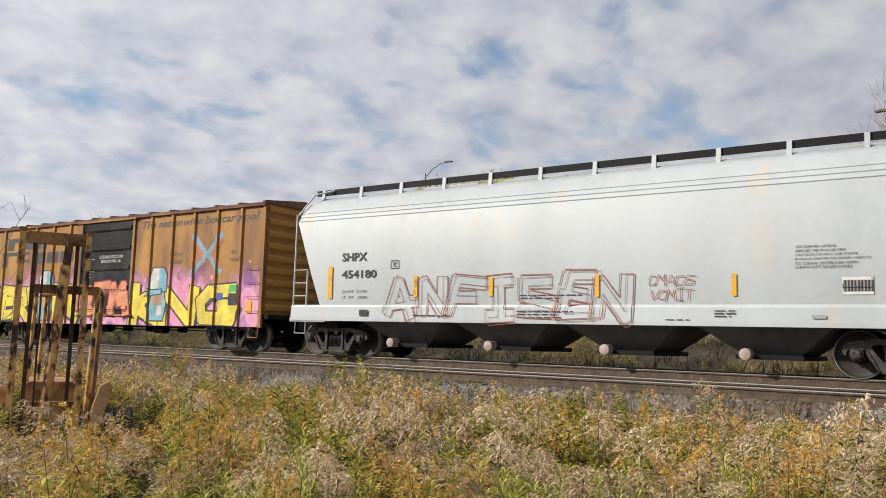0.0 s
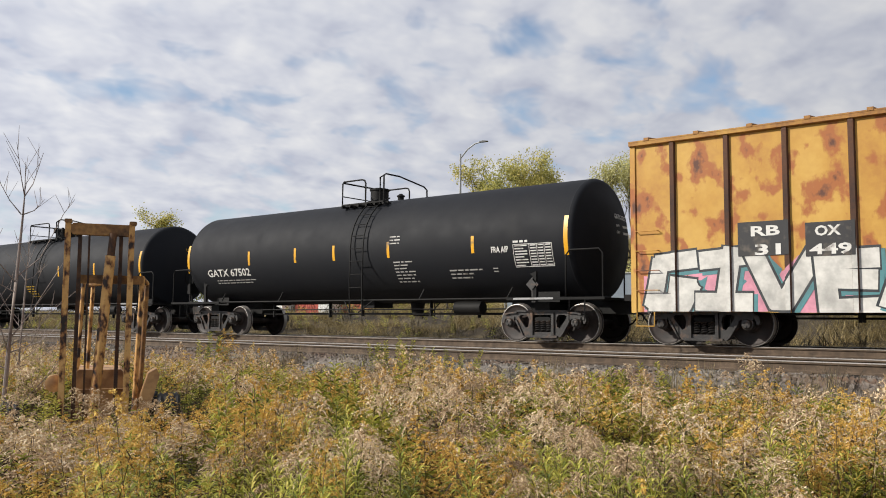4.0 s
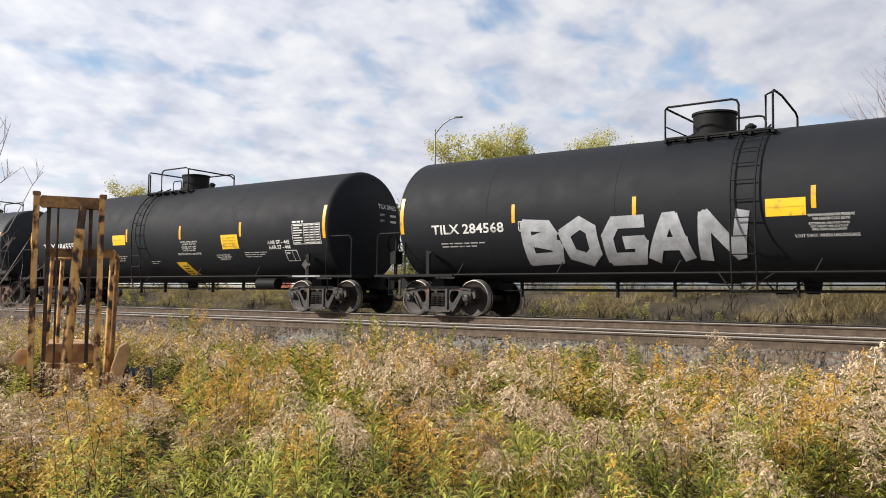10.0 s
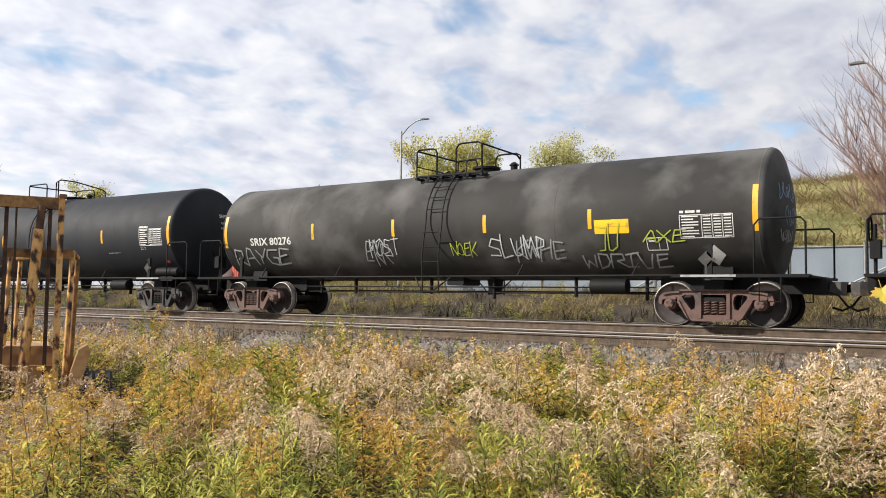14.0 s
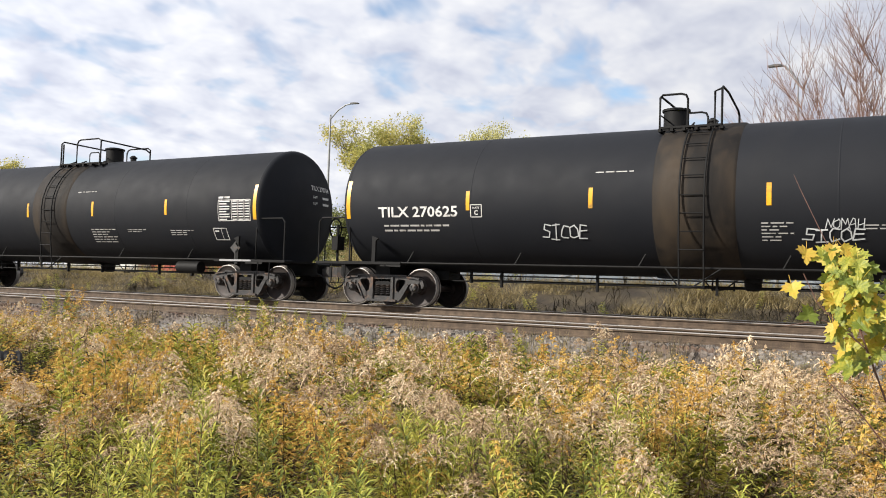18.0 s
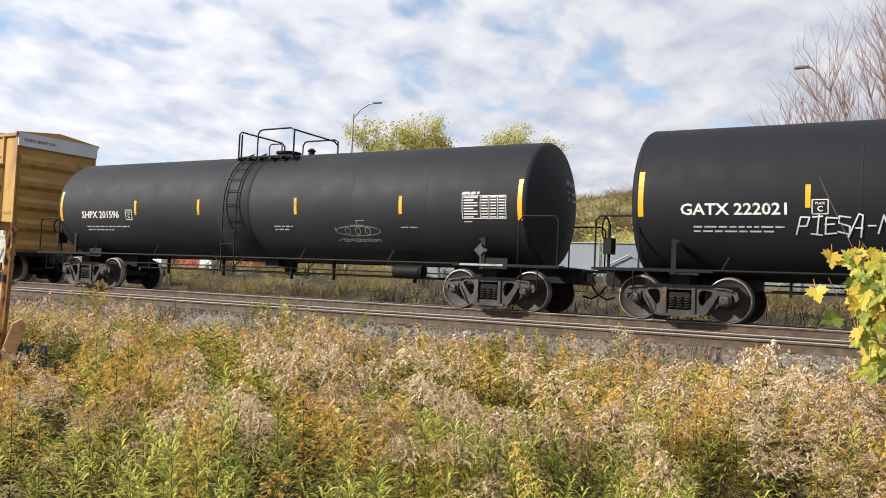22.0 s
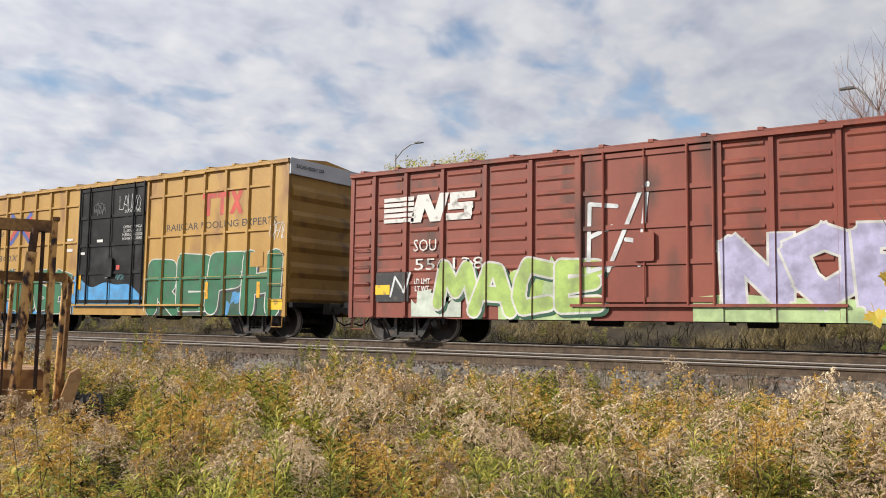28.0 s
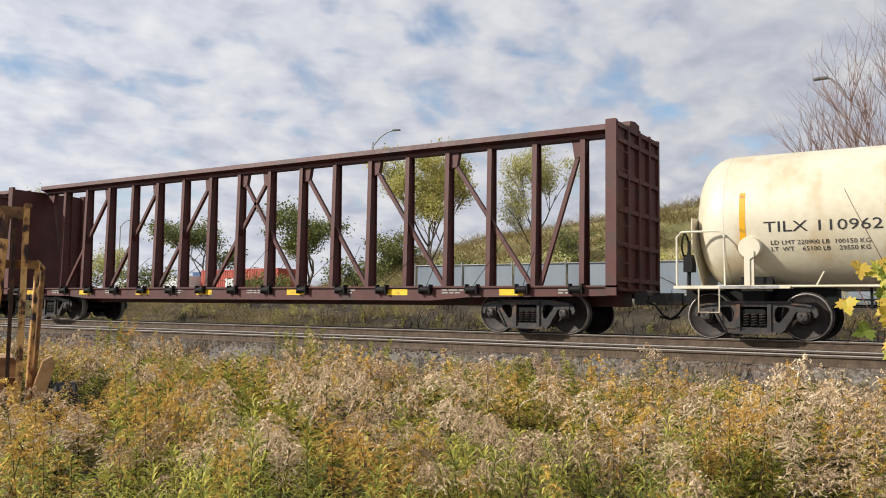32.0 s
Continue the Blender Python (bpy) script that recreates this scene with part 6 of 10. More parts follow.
# dry dark stalks at the foot of the ballast, grass and reeds beyond the tracks
TUFTS = [tuft(40 + i, 6, 10, 1.0) for i in range(4)] + [sward(50 + i, 5, 74, 1.0) for i in range(5)]
rows = []
for i in range(1300):
    x, y = -32 + 36 * rw.rand(), 10.2 + 1.8 * rw.rand()
    if noise.noise((x * 0.45, y, 31.0)) < -0.10:
        continue
    rows.append((rw.randint(4) if rw.rand() < 0.6 else 4 + rw.randint(5), x, y, ground_z(x, y) - 0.02, 0.38 + 0.40 * rw.rand(), rw.rand() * 6.28, 0.7))
scatter("dry_stalks", TUFTS, rows, "dark dry stalks and grass at the foot of the ballast", "dry grass")
rows = []
for i in range(3100):
    y = 21.6 + 9.5 * rw.rand() ** 1.3
    x = y * (-2.6 + 2.9 * rw.rand())
    dark = noise.noise((x * 0.25, y * 0.5, 2)) > 0.10
    rows.append((rw.randint(4) if dark else 4 + rw.randint(5), x, y, ground_z(x, y) - 0.02, (0.62 if dark else 0.42) * (0.7 + 0.6 * rw.rand()), rw.rand() * 6.28, 2.0))
scatter("tall_grass", TUFTS, rows, "tall dry grass and dark reeds beyond the tracks", "grass")
rows = []
for i in range(420):
    y = 22.5 + 7 * rw.rand()
    x = y * (-2.5 + 2.8 * rw.rand())
    if noise.noise((x * 0.2, y * 0.3, 7)) < -0.05:
        continue
    rows.append((rw.randint(9), x, y, ground_z(x, y), 0.8 + 0.3 * rw.rand(), rw.rand() * 6.28, 2.2))
scatter("brush", PROTO["coarse"]["leaf"], rows, "olive brush growing in the ditch beyond the tracks", "brush")
# ---- background: fence, hill, trees, lamps, containers ----
FENCE = surface("fence_screen", [(0.13, 0.16, 0.19), (0.17, 0.20, 0.23), (0.21, 0.24, 0.265)], scale=0.8, rough=0.8, stretch=(1, 1, 0.3), grain=30, bump=0.1)
GALV = surface("galvanised", [(0.20, 0.205, 0.21), (0.30, 0.305, 0.31)], scale=4, rough=0.5, metal=0.5, bump=0.05)
HILLMAT = surface("hill_grass", [(0.14, 0.115, 0.042), (0.21, 0.175, 0.068), (0.28, 0.235, 0.095), (0.215, 0.215, 0.068)], scale=0.12, rough=0.95, grain=2.2, bump=1.0, bump_scale=3.0, wear=(0.12, 0.13, 0.04), wear_at=0.58, wear_scale=0.25)

fence = tagged(new("fence"), "pale grey screen fence on steel posts below the hill", "fence")
fence.matrix_basis = pose(0, 31.0, 0.7)
for i in range(14):
    x = -21 + 2.4 * i
    part("post", Geo().tube([(x, 0, -0.3), (x, 0, 1.86)], 0.035, 8), GALV, fence, smooth=True)
    part("panel", Geo().box(x + 0.05, x + 2.35, 0.045, 0.06, -0.1, 1.72), FENCE, fence)
    part("top_rail", Geo().tube([(x, 0, 1.74), (x + 2.4, 0, 1.74)], 0.022, 6), GALV, fence)
for x in (-3.0, -10.2):
    for s in (-1, 1):
        part("brace", Geo().tube([(x, -0.06, 1.3), (x + s * 2.2, -0.06, 0.2)], 0.03, 6), GALV, fence)


def hill_z(x, y):
    r = x / y
    crest = float(np.interp(r, [-1.1, -0.85, -0.54, -0.45, -0.27, -0.19, 0.2, 0.6], [0.8, 2.2, 7.6, 8.3, 9.9, 10.4, 10.8, 9.0]))
    up_ = min(1.0, max(0.0, (y - 37) / 42))
    up_ = up_ * up_ * (3 - 2 * up_)
    return 0.7 + (crest - 0.2) * up_ + 0.35 * noise.noise((x * 0.12, y * 0.12, 0)) * up_


hx = [-120 + 4 * i for i in range(46)]
hy = [33 + 2.5 * i for i in range(23)] + [96, 110, 140, 200]
hill = put("hill", grid_sheet(hx, hy, lambda x, y: hill_z(x, y) - (0.0 if y < 90 else (y - 90) * 0.02)).mesh("hill", HILLMAT, True, 70))
tagged(hill, "dry grassy hill with scrub behind the railway", "hill", kind="structure")
rows = []
for i in range(1400):
    y = 40 + 42 * rw.rand()
    x = y * (-0.95 + 1.25 * rw.rand())
    kk = 4 + rw.randint(5)
    rows.append((kk, x, y, hill_z(x, y) - 0.05, 0.45 + 0.45 * rw.rand(), rw.rand() * 6.28, 6.0))
scatter("hill_grass", [sward(70 + i, 7, 62, 1.0) for i in range(9)], rows, "long dry grass on the hillside", "grass")

BARK = surface("bark", [(0.05, 0.04, 0.032), (0.09, 0.075, 0.06), (0.13, 0.11, 0.09)], scale=6, rough=0.9, stretch=(1, 1, 0.2), grain=30, bump=0.4)
BARK_RED = surface("bark_twigs", [(0.11, 0.058, 0.042), (0.19, 0.11, 0.08), (0.27, 0.17, 0.125)], scale=3, rough=0.85, bump=0.1, island=0.3)
AUTUMN = surface("leaf_autumn", [(0.30, 0.30, 0.085), (0.47, 0.44, 0.125), (0.62, 0.53, 0.18)], scale=0.3, rough=0.7, bump=0, island=0.5, transmit=0.4)
OLIVE = surface("leaf_olive", [(0.08, 0.10, 0.03), (0.15, 0.17, 0.045), (0.24, 0.24, 0.065)], scale=0.4, rough=0.7, bump=0, island=0.5, transmit=0.35)
PALE = surface("leaf_pale", [(0.33, 0.33, 0.11), (0.46, 0.44, 0.17), (0.57, 0.53, 0.25)], scale=0.4, rough=0.7, bump=0, island=0.5, transmit=0.4)


def tree(name, x, y, z0, h, width, mat, label, seed, leaves=2200, size=0.2, spread=1.0, bare=False, bark=None, depth=4, fork=3):
    """A tapered trunk with forking limbs; the leaves hang in loose clumps round the outer twigs."""
    r = random.Random(seed)
    g = Geo()
    tips = []

    def limb(p, d, L, rad, lev):
        k = 4
        pts = [p]
        q = p.copy()
        dd = d.copy()
        for i in range(k):
            dd = (dd + Vector((r.uniform(-1, 1), r.uniform(-1, 1), r.uniform(-0.2, 0.7))) * 0.16).normalized()
            q = q + dd * (L / k)
            pts.append(q.copy())
            if lev < depth and i >= 1:
                for _ in range(fork - 1 if i < k - 1 else fork - 1):
                    if r.random() < 0.75:
                        a = r.uniform(0, 6.28)
                        side = Vector((math.cos(a), math.sin(a), 0))
                        nd = (dd * 0.8 + side * spread * r.uniform(0.4, 0.75) + Vector((0, 0, 0.22))).normalized()
                        limb(q.copy(), nd, L * r.uniform(0.5, 0.72), rad * (0.62 if bare else 0.55), lev + 1)
        g.tube([tuple(v) for v in pts], rad, 3 if lev > 2 else 5 if lev > 1 else 8, lev == 0, rad * 0.45)
        if lev >= depth - 1:
            tips.append((pts[-1], L))
    base = Vector((0, 0, 0))
    limb(base, Vector((0.03, 0, 1)), h * 0.55, max(0.012, h * (0.007 if bare else 0.013)), 0)
    top = max(t[0].z for t in tips)
    wid = max(max(abs(t[0].x), abs(t[0].y)) for t in tips)
    kx, kz = width / 2 / wid, h / top
    g.v = [(a * kx, b * kx, c * kz) for a, b, c in g.v]
    thing = tagged(new(name), label, "tree")
    thing.matrix_basis = pose(x, y, z0)
    part("trunk", g, bark or BARK, thing, smooth=True, angle=60)
    if not bare:
        rs = np.random.RandomState(seed)
        tp = np.array([(t[0].x * kx, t[0].y * kx, t[0].z * kz) for t in tips])
        c = tp[rs.randint(len(tp), size=leaves)] + rs.randn(leaves, 3) * max(size * 2.2, 0.23)
        e1 = rs.randn(leaves, 3)
        e1 /= np.linalg.norm(e1, axis=1)[:, None]
        e2 = np.cross(e1, rs.randn(leaves, 3))
        e2 /= np.linalg.norm(e2, axis=1)[:, None]
        s = (size * (0.45 + 0.6 * rs.rand(leaves)))[:, None]
        v = np.stack([c + e1 * s, c + e2 * s * 0.55, c - e1 * s, c - e2 * s * 0.55], 1).reshape(-1, 3)
        me = bpy.data.meshes.new("crown")
        me.from_pydata(v.tolist(), [], (np.arange(leaves)[:, None] * 4 + np.arange(4)).tolist())
        me.materials.append(mat)
        put("crown", me, thing)
    return thing


def fan_tree(x, y, z0, h, label, seed):
    """A bare tree of many stems that fan out from its foot, with upswept side twigs."""
    r = random.Random(seed)
    thing = tagged(new("bare_tree"), label, "tree")
    thing.matrix_basis = pose(x, y, z0)

    def shoot(g, p, d, L, rad, lev, bend):
        k = 5 if lev == 0 else 3
        pts, q, dd = [tuple(p)], p.copy(), d.copy()
        for i in range(k):
            dd = (dd + Vector((r.uniform(-1, 1) * 0.09, r.uniform(-1, 1) * 0.09, bend))).normalized()
            q = q + dd * (L / k)
            pts.append(tuple(q))
            if lev < 2 and i >= (1 if lev == 0 else 0):
                for _ in range(6 if lev == 0 else 2):
                    a = r.uniform(0, 6.28)
                    side = Vector((math.cos(a), math.sin(a), 0.1))
                    shoot(g, q.copy(), (dd + side * r.uniform(0.45, 0.8)).normalized(), L * r.uniform(0.13, 0.26) if lev == 0 else L * r.uniform(0.3, 0.55), rad * 0.45, lev + 1, 0.10)
        g.tube(pts, rad, 5 if lev == 0 else 3, False, rad * 0.35)
    for i in range(46):
        g = Geo()
        a = -0.86 + 1.72 * (i + r.random()) / 46
        d = Vector((math.sin(a), r.uniform(-0.45, 0.45), math.cos(a))).normalized()
        shoot(g, Vector((r.uniform(-0.3, 0.3), r.uniform(-0.3, 0.3), 0)), d, h * r.uniform(0.62, 0.86) * (1.0 - 0.22 * abs(a) / 0.86), 0.032, 0, 0.05)
        part("stem", g, BARK_RED, thing, smooth=True, angle=60)
    return thing


def by_ratio(r, y):
    return r * y


tree("tree", by_ratio(-0.655, 47), 47, 0.7, 10.9, 7.6, AUTUMN, "leafy tree turning yellow-green beside the street lamp", 3, 24000, 0.10)
tree("tree", by_ratio(-0.485, 52), 52, 1.6, 10.5, 5.8, PALE, "thin pale yellow tree with a rounded crown", 8, 11000, 0.09)
tree("tree", by_ratio(-1.53, 40), 40, 0.7, 8.6, 7.0, AUTUMN, "small yellow-green tree beyond the tracks", 12, 5000, 0.11)
tree("tree", by_ratio(-0.88, 60), 60, 0.7, 9.0, 12.0, OLIVE, "broad olive green tree behind the containers", 15, 9000, 0.16)
tree("tree", by_ratio(-1.12, 58), 58, 0.7, 8.6, 9.5, OLIVE, "olive green tree by the storage yard", 19, 7000, 0.16)
tree("tree", by_ratio(-0.74, 64), 64, 0.7, 7.0, 9.0, OLIVE, "low olive tree at the foot of the hill", 23, 6000, 0.16)
tree("tree", by_ratio(-1.36, 62), 62, 0.7, 6.5, 9.0, PALE, "sparse pale tree beyond the yard", 27, 4000, 0.14)
fan_tree(-1.1, 33, 0.4, 10.4, "bare brown tree with many fine upswept twigs", 31)

# low bare bushes in the ditch beyond the tracks
for i, (x, h) in enumerate(((-2.9, 1.25), (-4.9, 1.15), (-7.9, 1.0), (-14.5, 1.1), (-19.0, 1.2), (-26.0, 1.1))):
    r_ = random.Random(200 + i)
    bush = tagged(new("bare_bush"), "small dark leafless bush in the dry grass", "bush", "bushes in the ditch")
    bush.matrix_basis = pose(x, 22.6, ground_z(x, 22.6) - 0.05)
    for j in range(7):
        a = r_.uniform(-0.75, 0.75)
        L = h * r_.uniform(0.7, 1.05)
        mid_ = (math.sin(a) * L * 0.45, r_.uniform(-0.2, 0.2), math.cos(a) * L * 0.5)
        tip = (mid_[0] * 1.9 + r_.uniform(-0.1, 0.1), mid_[1] * 1.6, math.cos(a * 0.8) * L)
        st = part("stem", Geo().tube([(0, 0, 0), mid_, tip], 0.016, 5, False, 0.006), REED, bush)
        for q in range(4):
            u = 0.3 + 0.17 * q
            o = tuple(mid_[n] + (tip[n] - mid_[n]) * u for n in range(3))
            part("twig", Geo().tube([o, (o[0] + r_.uniform(-0.2, 0.2), o[1] + r_.uniform(-0.15, 0.15), o[2] + r_.uniform(0.08, 0.22))], 0.006, 4, False, 0.003), REED, st)

# brush in front of the hill's foot
for i, (rr, y, h, w, m) in enumerate(((-0.62, 36, 2.2, 4.5, OLIVE), (-0.78, 37, 2.4, 5, OLIVE), (-0.98, 38, 2.0, 5, OLIVE), (-0.50, 40, 2.6, 4.5, PALE), (-0.36, 44, 3.2, 4.0, AUTUMN), (-0.42, 48, 3.4, 5.5, OLIVE), (-1.22, 38, 2.3, 5, OLIVE), (-1.45, 37, 2.2, 5, OLIVE), (-0.24, 52, 2.6, 5, PALE), (-0.1, 50, 2.4, 5, OLIVE))):
    t_ = tree("shrub", rr * y, y, hill_z(rr * y, y) - 0.1, h, w, m, "low autumn shrub on the slope", 60 + i, 2200, 0.10, spread=1.3, depth=3)
    t_["category"] = "shrub"


def street_lamp(x, y, z0, top, arm, label, stout=0.11):
    lamp = tagged(new("street_lamp"), label, "street lamp")
    lamp.matrix_basis = pose(x, y, z0)
    h = top - z0
    q = 1 if arm > 0 else -1
    part("pole", Geo().tube([(0, 0, 0), (0, 0, h * 0.5), (0, 0, h)], stout, 10, True, stout * 0.55), GALV, lamp, smooth=True)
    part("arm", Geo().tube([(0, 0, h - 0.3), (arm * 0.35, 0, h + 0.25), (arm * 0.7, 0, h + 0.55), (arm, 0, h + 0.6)], 0.045, 8), GALV, lamp, smooth=True)
    part("lamp_head", Geo().prism([(arm - 0.1 * q, h + 0.57), (arm + 0.42 * q, h + 0.56), (arm + 0.48 * q, h + 0.61), (arm + 0.2 * q, h + 0.66), (arm - 0.1 * q, h + 0.64)], -0.12, 0.12), surface("lamp_dark", [(0.05, 0.05, 0.05), (0.08, 0.08, 0.08)]), lamp)
    return lamp


street_lamp(by_ratio(-0.758, 44), 44, 0.7, 0.475 + 44 * 0.250, 1.7, "galvanised street lamp with a curved arm")
street_lamp(by_ratio(-1.337, 70), 70, 0.7, 0.475 + 70 * 0.149, 1.6, "distant galvanised street lamp with a curved arm")
street_lamp(by_ratio(-0.116, 38), 38, 0.7, 0.475 + 38 * 0.246, -0.75, "street lamp standing among bare branches", 0.06)


def container(x, y, z, w, h, mat, label):
    box = tagged(new("shipping_container"), label, "container", "stored containers")
    box.matrix_basis = pose(x, y, z)
    part("body", Geo().box(-w / 2, w / 2, 0, 2.4, 0, h), mat, box)
    n = int(w / 0.28)
    ridge_me = Geo().prism([(0.0, 0.0), (0.05, -0.04), (0.12, -0.04), (0.17, 0.0)], 0.12, h - 0.12, "z").mesh("wall_ridge", mat)
    for i in range(n):
        put("wall_ridge", ridge_me, box, (-w / 2 + 0.14 + (w - 0.28) * i / n, 0, 0))
    part("top_rail", Geo().box(-w / 2, w / 2, -0.05, 0.06, h - 0.1, h), mat, box)


RED_BOX = surface("container_red", [(0.30, 0.045, 0.03), (0.38, 0.07, 0.045)], scale=1, rough=0.6, bump=0.05)
BLUE_BOX = surface("container_blue", [(0.05, 0.09, 0.18), (0.08, 0.13, 0.24)], scale=1, rough=0.6, bump=0.05)
WHITE_BOX = surface("container_white", [(0.55, 0.56, 0.56), (0.66, 0.66, 0.65)], scale=1, rough=0.6, bump=0.05)
container(by_ratio(-1.075, 52), 52, 0.75, 4.4, 3.0, RED_BOX, "red corrugated storage container")
container(by_ratio(-0.985, 52.3), 52.3, 0.75, 4.6, 3.1, RED_BOX, "dark red corrugated storage container")
container(by_ratio(-1.13, 52.5), 52.5, 0.75, 0.9, 2.9, BLUE_BOX, "blue corrugated storage container")
container(by_ratio(-1.20, 51), 51, 0.75, 5.0, 2.5, WHITE_BOX, "white storage container in the yard")
container(by_ratio(-1.30, 51), 51, 0.75, 4.0, 2.1, WHITE_BOX, "low white storage container in the yard")
container(by_ratio(-1.045, 51), 51, 0.75, 1.4, 2.2, WHITE_BOX, "small white cabin beside a red container")

# ---- the old forklift in the weeds ----
LIFT = surface("forklift_paint", [(0.42, 0.21, 0.06), (0.56, 0.32, 0.105), (0.64, 0.40, 0.16)], scale=2.5, rough=0.7, stretch=(1, 1, 0.6), grain=25, bump=0.3, bump_scale=40, wear=(0.17, 0.065, 0.022), wear_at=0.52, wear_scale=11, wear_soft=0.05, wear2=((0.02, 0.012, 0.009), 0.58, 0.025))
LIFT_RUST = surface("forklift_rust", [(0.016, 0.010, 0.008), (0.045, 0.022, 0.012), (0.12, 0.055, 0.022)], scale=7, rough=0.85, grain=30, bump=0.4)
LIFT_BODY = surface("forklift_body", [(0.40, 0.22, 0.085), (0.52, 0.31, 0.13)], scale=2, rough=0.6, grain=14, bump=0.1, wear=(0.15, 0.065, 0.025), wear_at=0.56, wear_scale=4, wear_soft=0.1)
RUBBER = surface("tyre_rubber", [(0.012, 0.012, 0.012), (0.025, 0.024, 0.023)], scale=6, rough=0.85, bump=0.2)
LIFT_BAR = surface("forklift_bar", [(0.05, 0.027, 0.014), (0.20, 0.10, 0.035), (0.42, 0.235, 0.075)], scale=6, rough=0.8, grain=22, bump=0.3)
lift = tagged(new("forklift"), "derelict rusty yellow forklift with a tall mast in the weeds", "forklift")
LX, LY = -8.42, 4.84
lift.matrix_basis = pose(LX, LY, -1.08, 0, 0, 60.2)
for x in (-0.37, 0.26):
    g = Geo().bevel_box(x - 0.029, x + 0.029, -0.05, 0.05, 0.1, 2.58, 0.012)
    part("mast_rail", g, LIFT, lift)
for x in (-0.25, 0.155):
    part("inner_rail", Geo().bevel_box(x - 0.019, x + 0.019, -0.02, 0.05, 0.15, 2.5, 0.01), LIFT_RUST, lift)
part("top_crossbar", Geo().bevel_box(-0.34, 0.29, -0.045, 0.06, 2.44, 2.56, 0.02), LIFT_BAR, lift)
for x in (-0.37, 0.27):
    part("post_cap", Geo().bevel_box(x - 0.038, x + 0.038, -0.06, 0.06, 2.56, 2.60, 0.01), LIFT_BAR, lift)
part("carriage_bar", Geo().bevel_box(-0.25, 0.40, 0.06, 0.12, 1.93, 2.02, 0.02), LIFT_BAR, lift)
part("carriage_bar", Geo().bevel_box(-0.34, 0.36, -0.10, -0.03, 0.36, 0.46, 0.02), LIFT_RUST, lift)
part("lift_cylinder", Geo().tube([(-0.085, -0.08, 0.12), (0.055, -0.08, 2.22)], 0.052, 14), LIFT, lift, smooth=True, angle=50)
part("piston_rod", Geo().tube([(0.055, -0.08, 2.2), (0.075, -0.06, 2.46)], 0.040, 12), LIFT_RUST, lift, smooth=True, angle=50)
for x, y, top in ((0.39, 0.10, 2.0), (0.45, 0.35, 1.95), (-0.21, 0.55, 1.95), (-0.11, 0.65, 1.92)):
    part("guard_post", Geo().tube([(x - 0.05, y, 0.2), (x, y, top)], 0.027 if x > 0 else 0.022, 10), LIFT if x < 0.42 else LIFT_BAR, lift, smooth=True, angle=50)
part("guard_bar", Geo().tube([(0.39, 0.10, 2.0), (0.45, 0.35, 1.95)], 0.027, 8), LIFT, lift)
part("guard_bar", Geo().tube([(-0.15, 0.55, 1.93), (0.39, 0.10, 2.0)], 0.025, 8), LIFT_BAR, lift)
part("body", Geo().prism([(-0.28, 0.35), (0.28, 0.35), (0.28, 0.93), (0.21, 1.0), (-0.22, 1.0), (-0.28, 0.93)], 0.35, 1.4), LIFT_BODY, lift, "orange-yellow engine body")
part("dash_panel", Geo().bevel_box(-0.26, 0.30, 0.22, 0.30, 0.4, 0.80, 0.03), LIFT_BODY, lift)
part("fender", Geo().prism([(0.40, 0.58), (0.50, 0.60), (0.59, 0.95), (0.56, 1.03), (0.48, 0.98), (0.41, 0.74)], -0.1, 0.18), LIFT_BODY, lift)
part("headlamp", Geo().lathe([(-0.02, 0.03), (0.0, 0.09), (0.08, 0.09), (0.12, 0.03)], "y", 16, (-0.44, 0.05, 0.88)), LIFT_BODY, lift, smooth=True)
part("chain", Geo().tube([(-0.16, -0.03, 2.44), (-0.15, -0.03, 0.3)], 0.010, 6), LIFT_RUST, lift)
for x, y, r0 in ((-0.79, -0.15, 0.21), (0.72, 0.35, 0.22), (0.55, 1.5, 0.22)):
    prof_ = [(-0.11, 0.10), (-0.12, r0 - 0.03), (-0.09, r0), (-0.06, r0 - 0.012), (-0.03, r0 + 0.004), (0.0, r0 - 0.012), (0.03, r0 + 0.004), (0.06, r0 - 0.012), (0.09, r0), (0.12, r0 - 0.03), (0.11, 0.10)]
    ty = part("tyre", Geo().lathe(prof_, "x", 26, (0, 0, 0)), RUBBER, lift, "worn black rubber tyre", smooth=True, angle=30, at=(x, y, 0.52))
    part("wheel_hub", Geo().lathe([(-0.125, 0.02), (-0.115, 0.09), (0.115, 0.09), (0.125, 0.02)], "x", 16), LIFT_RUST, ty, smooth=True)

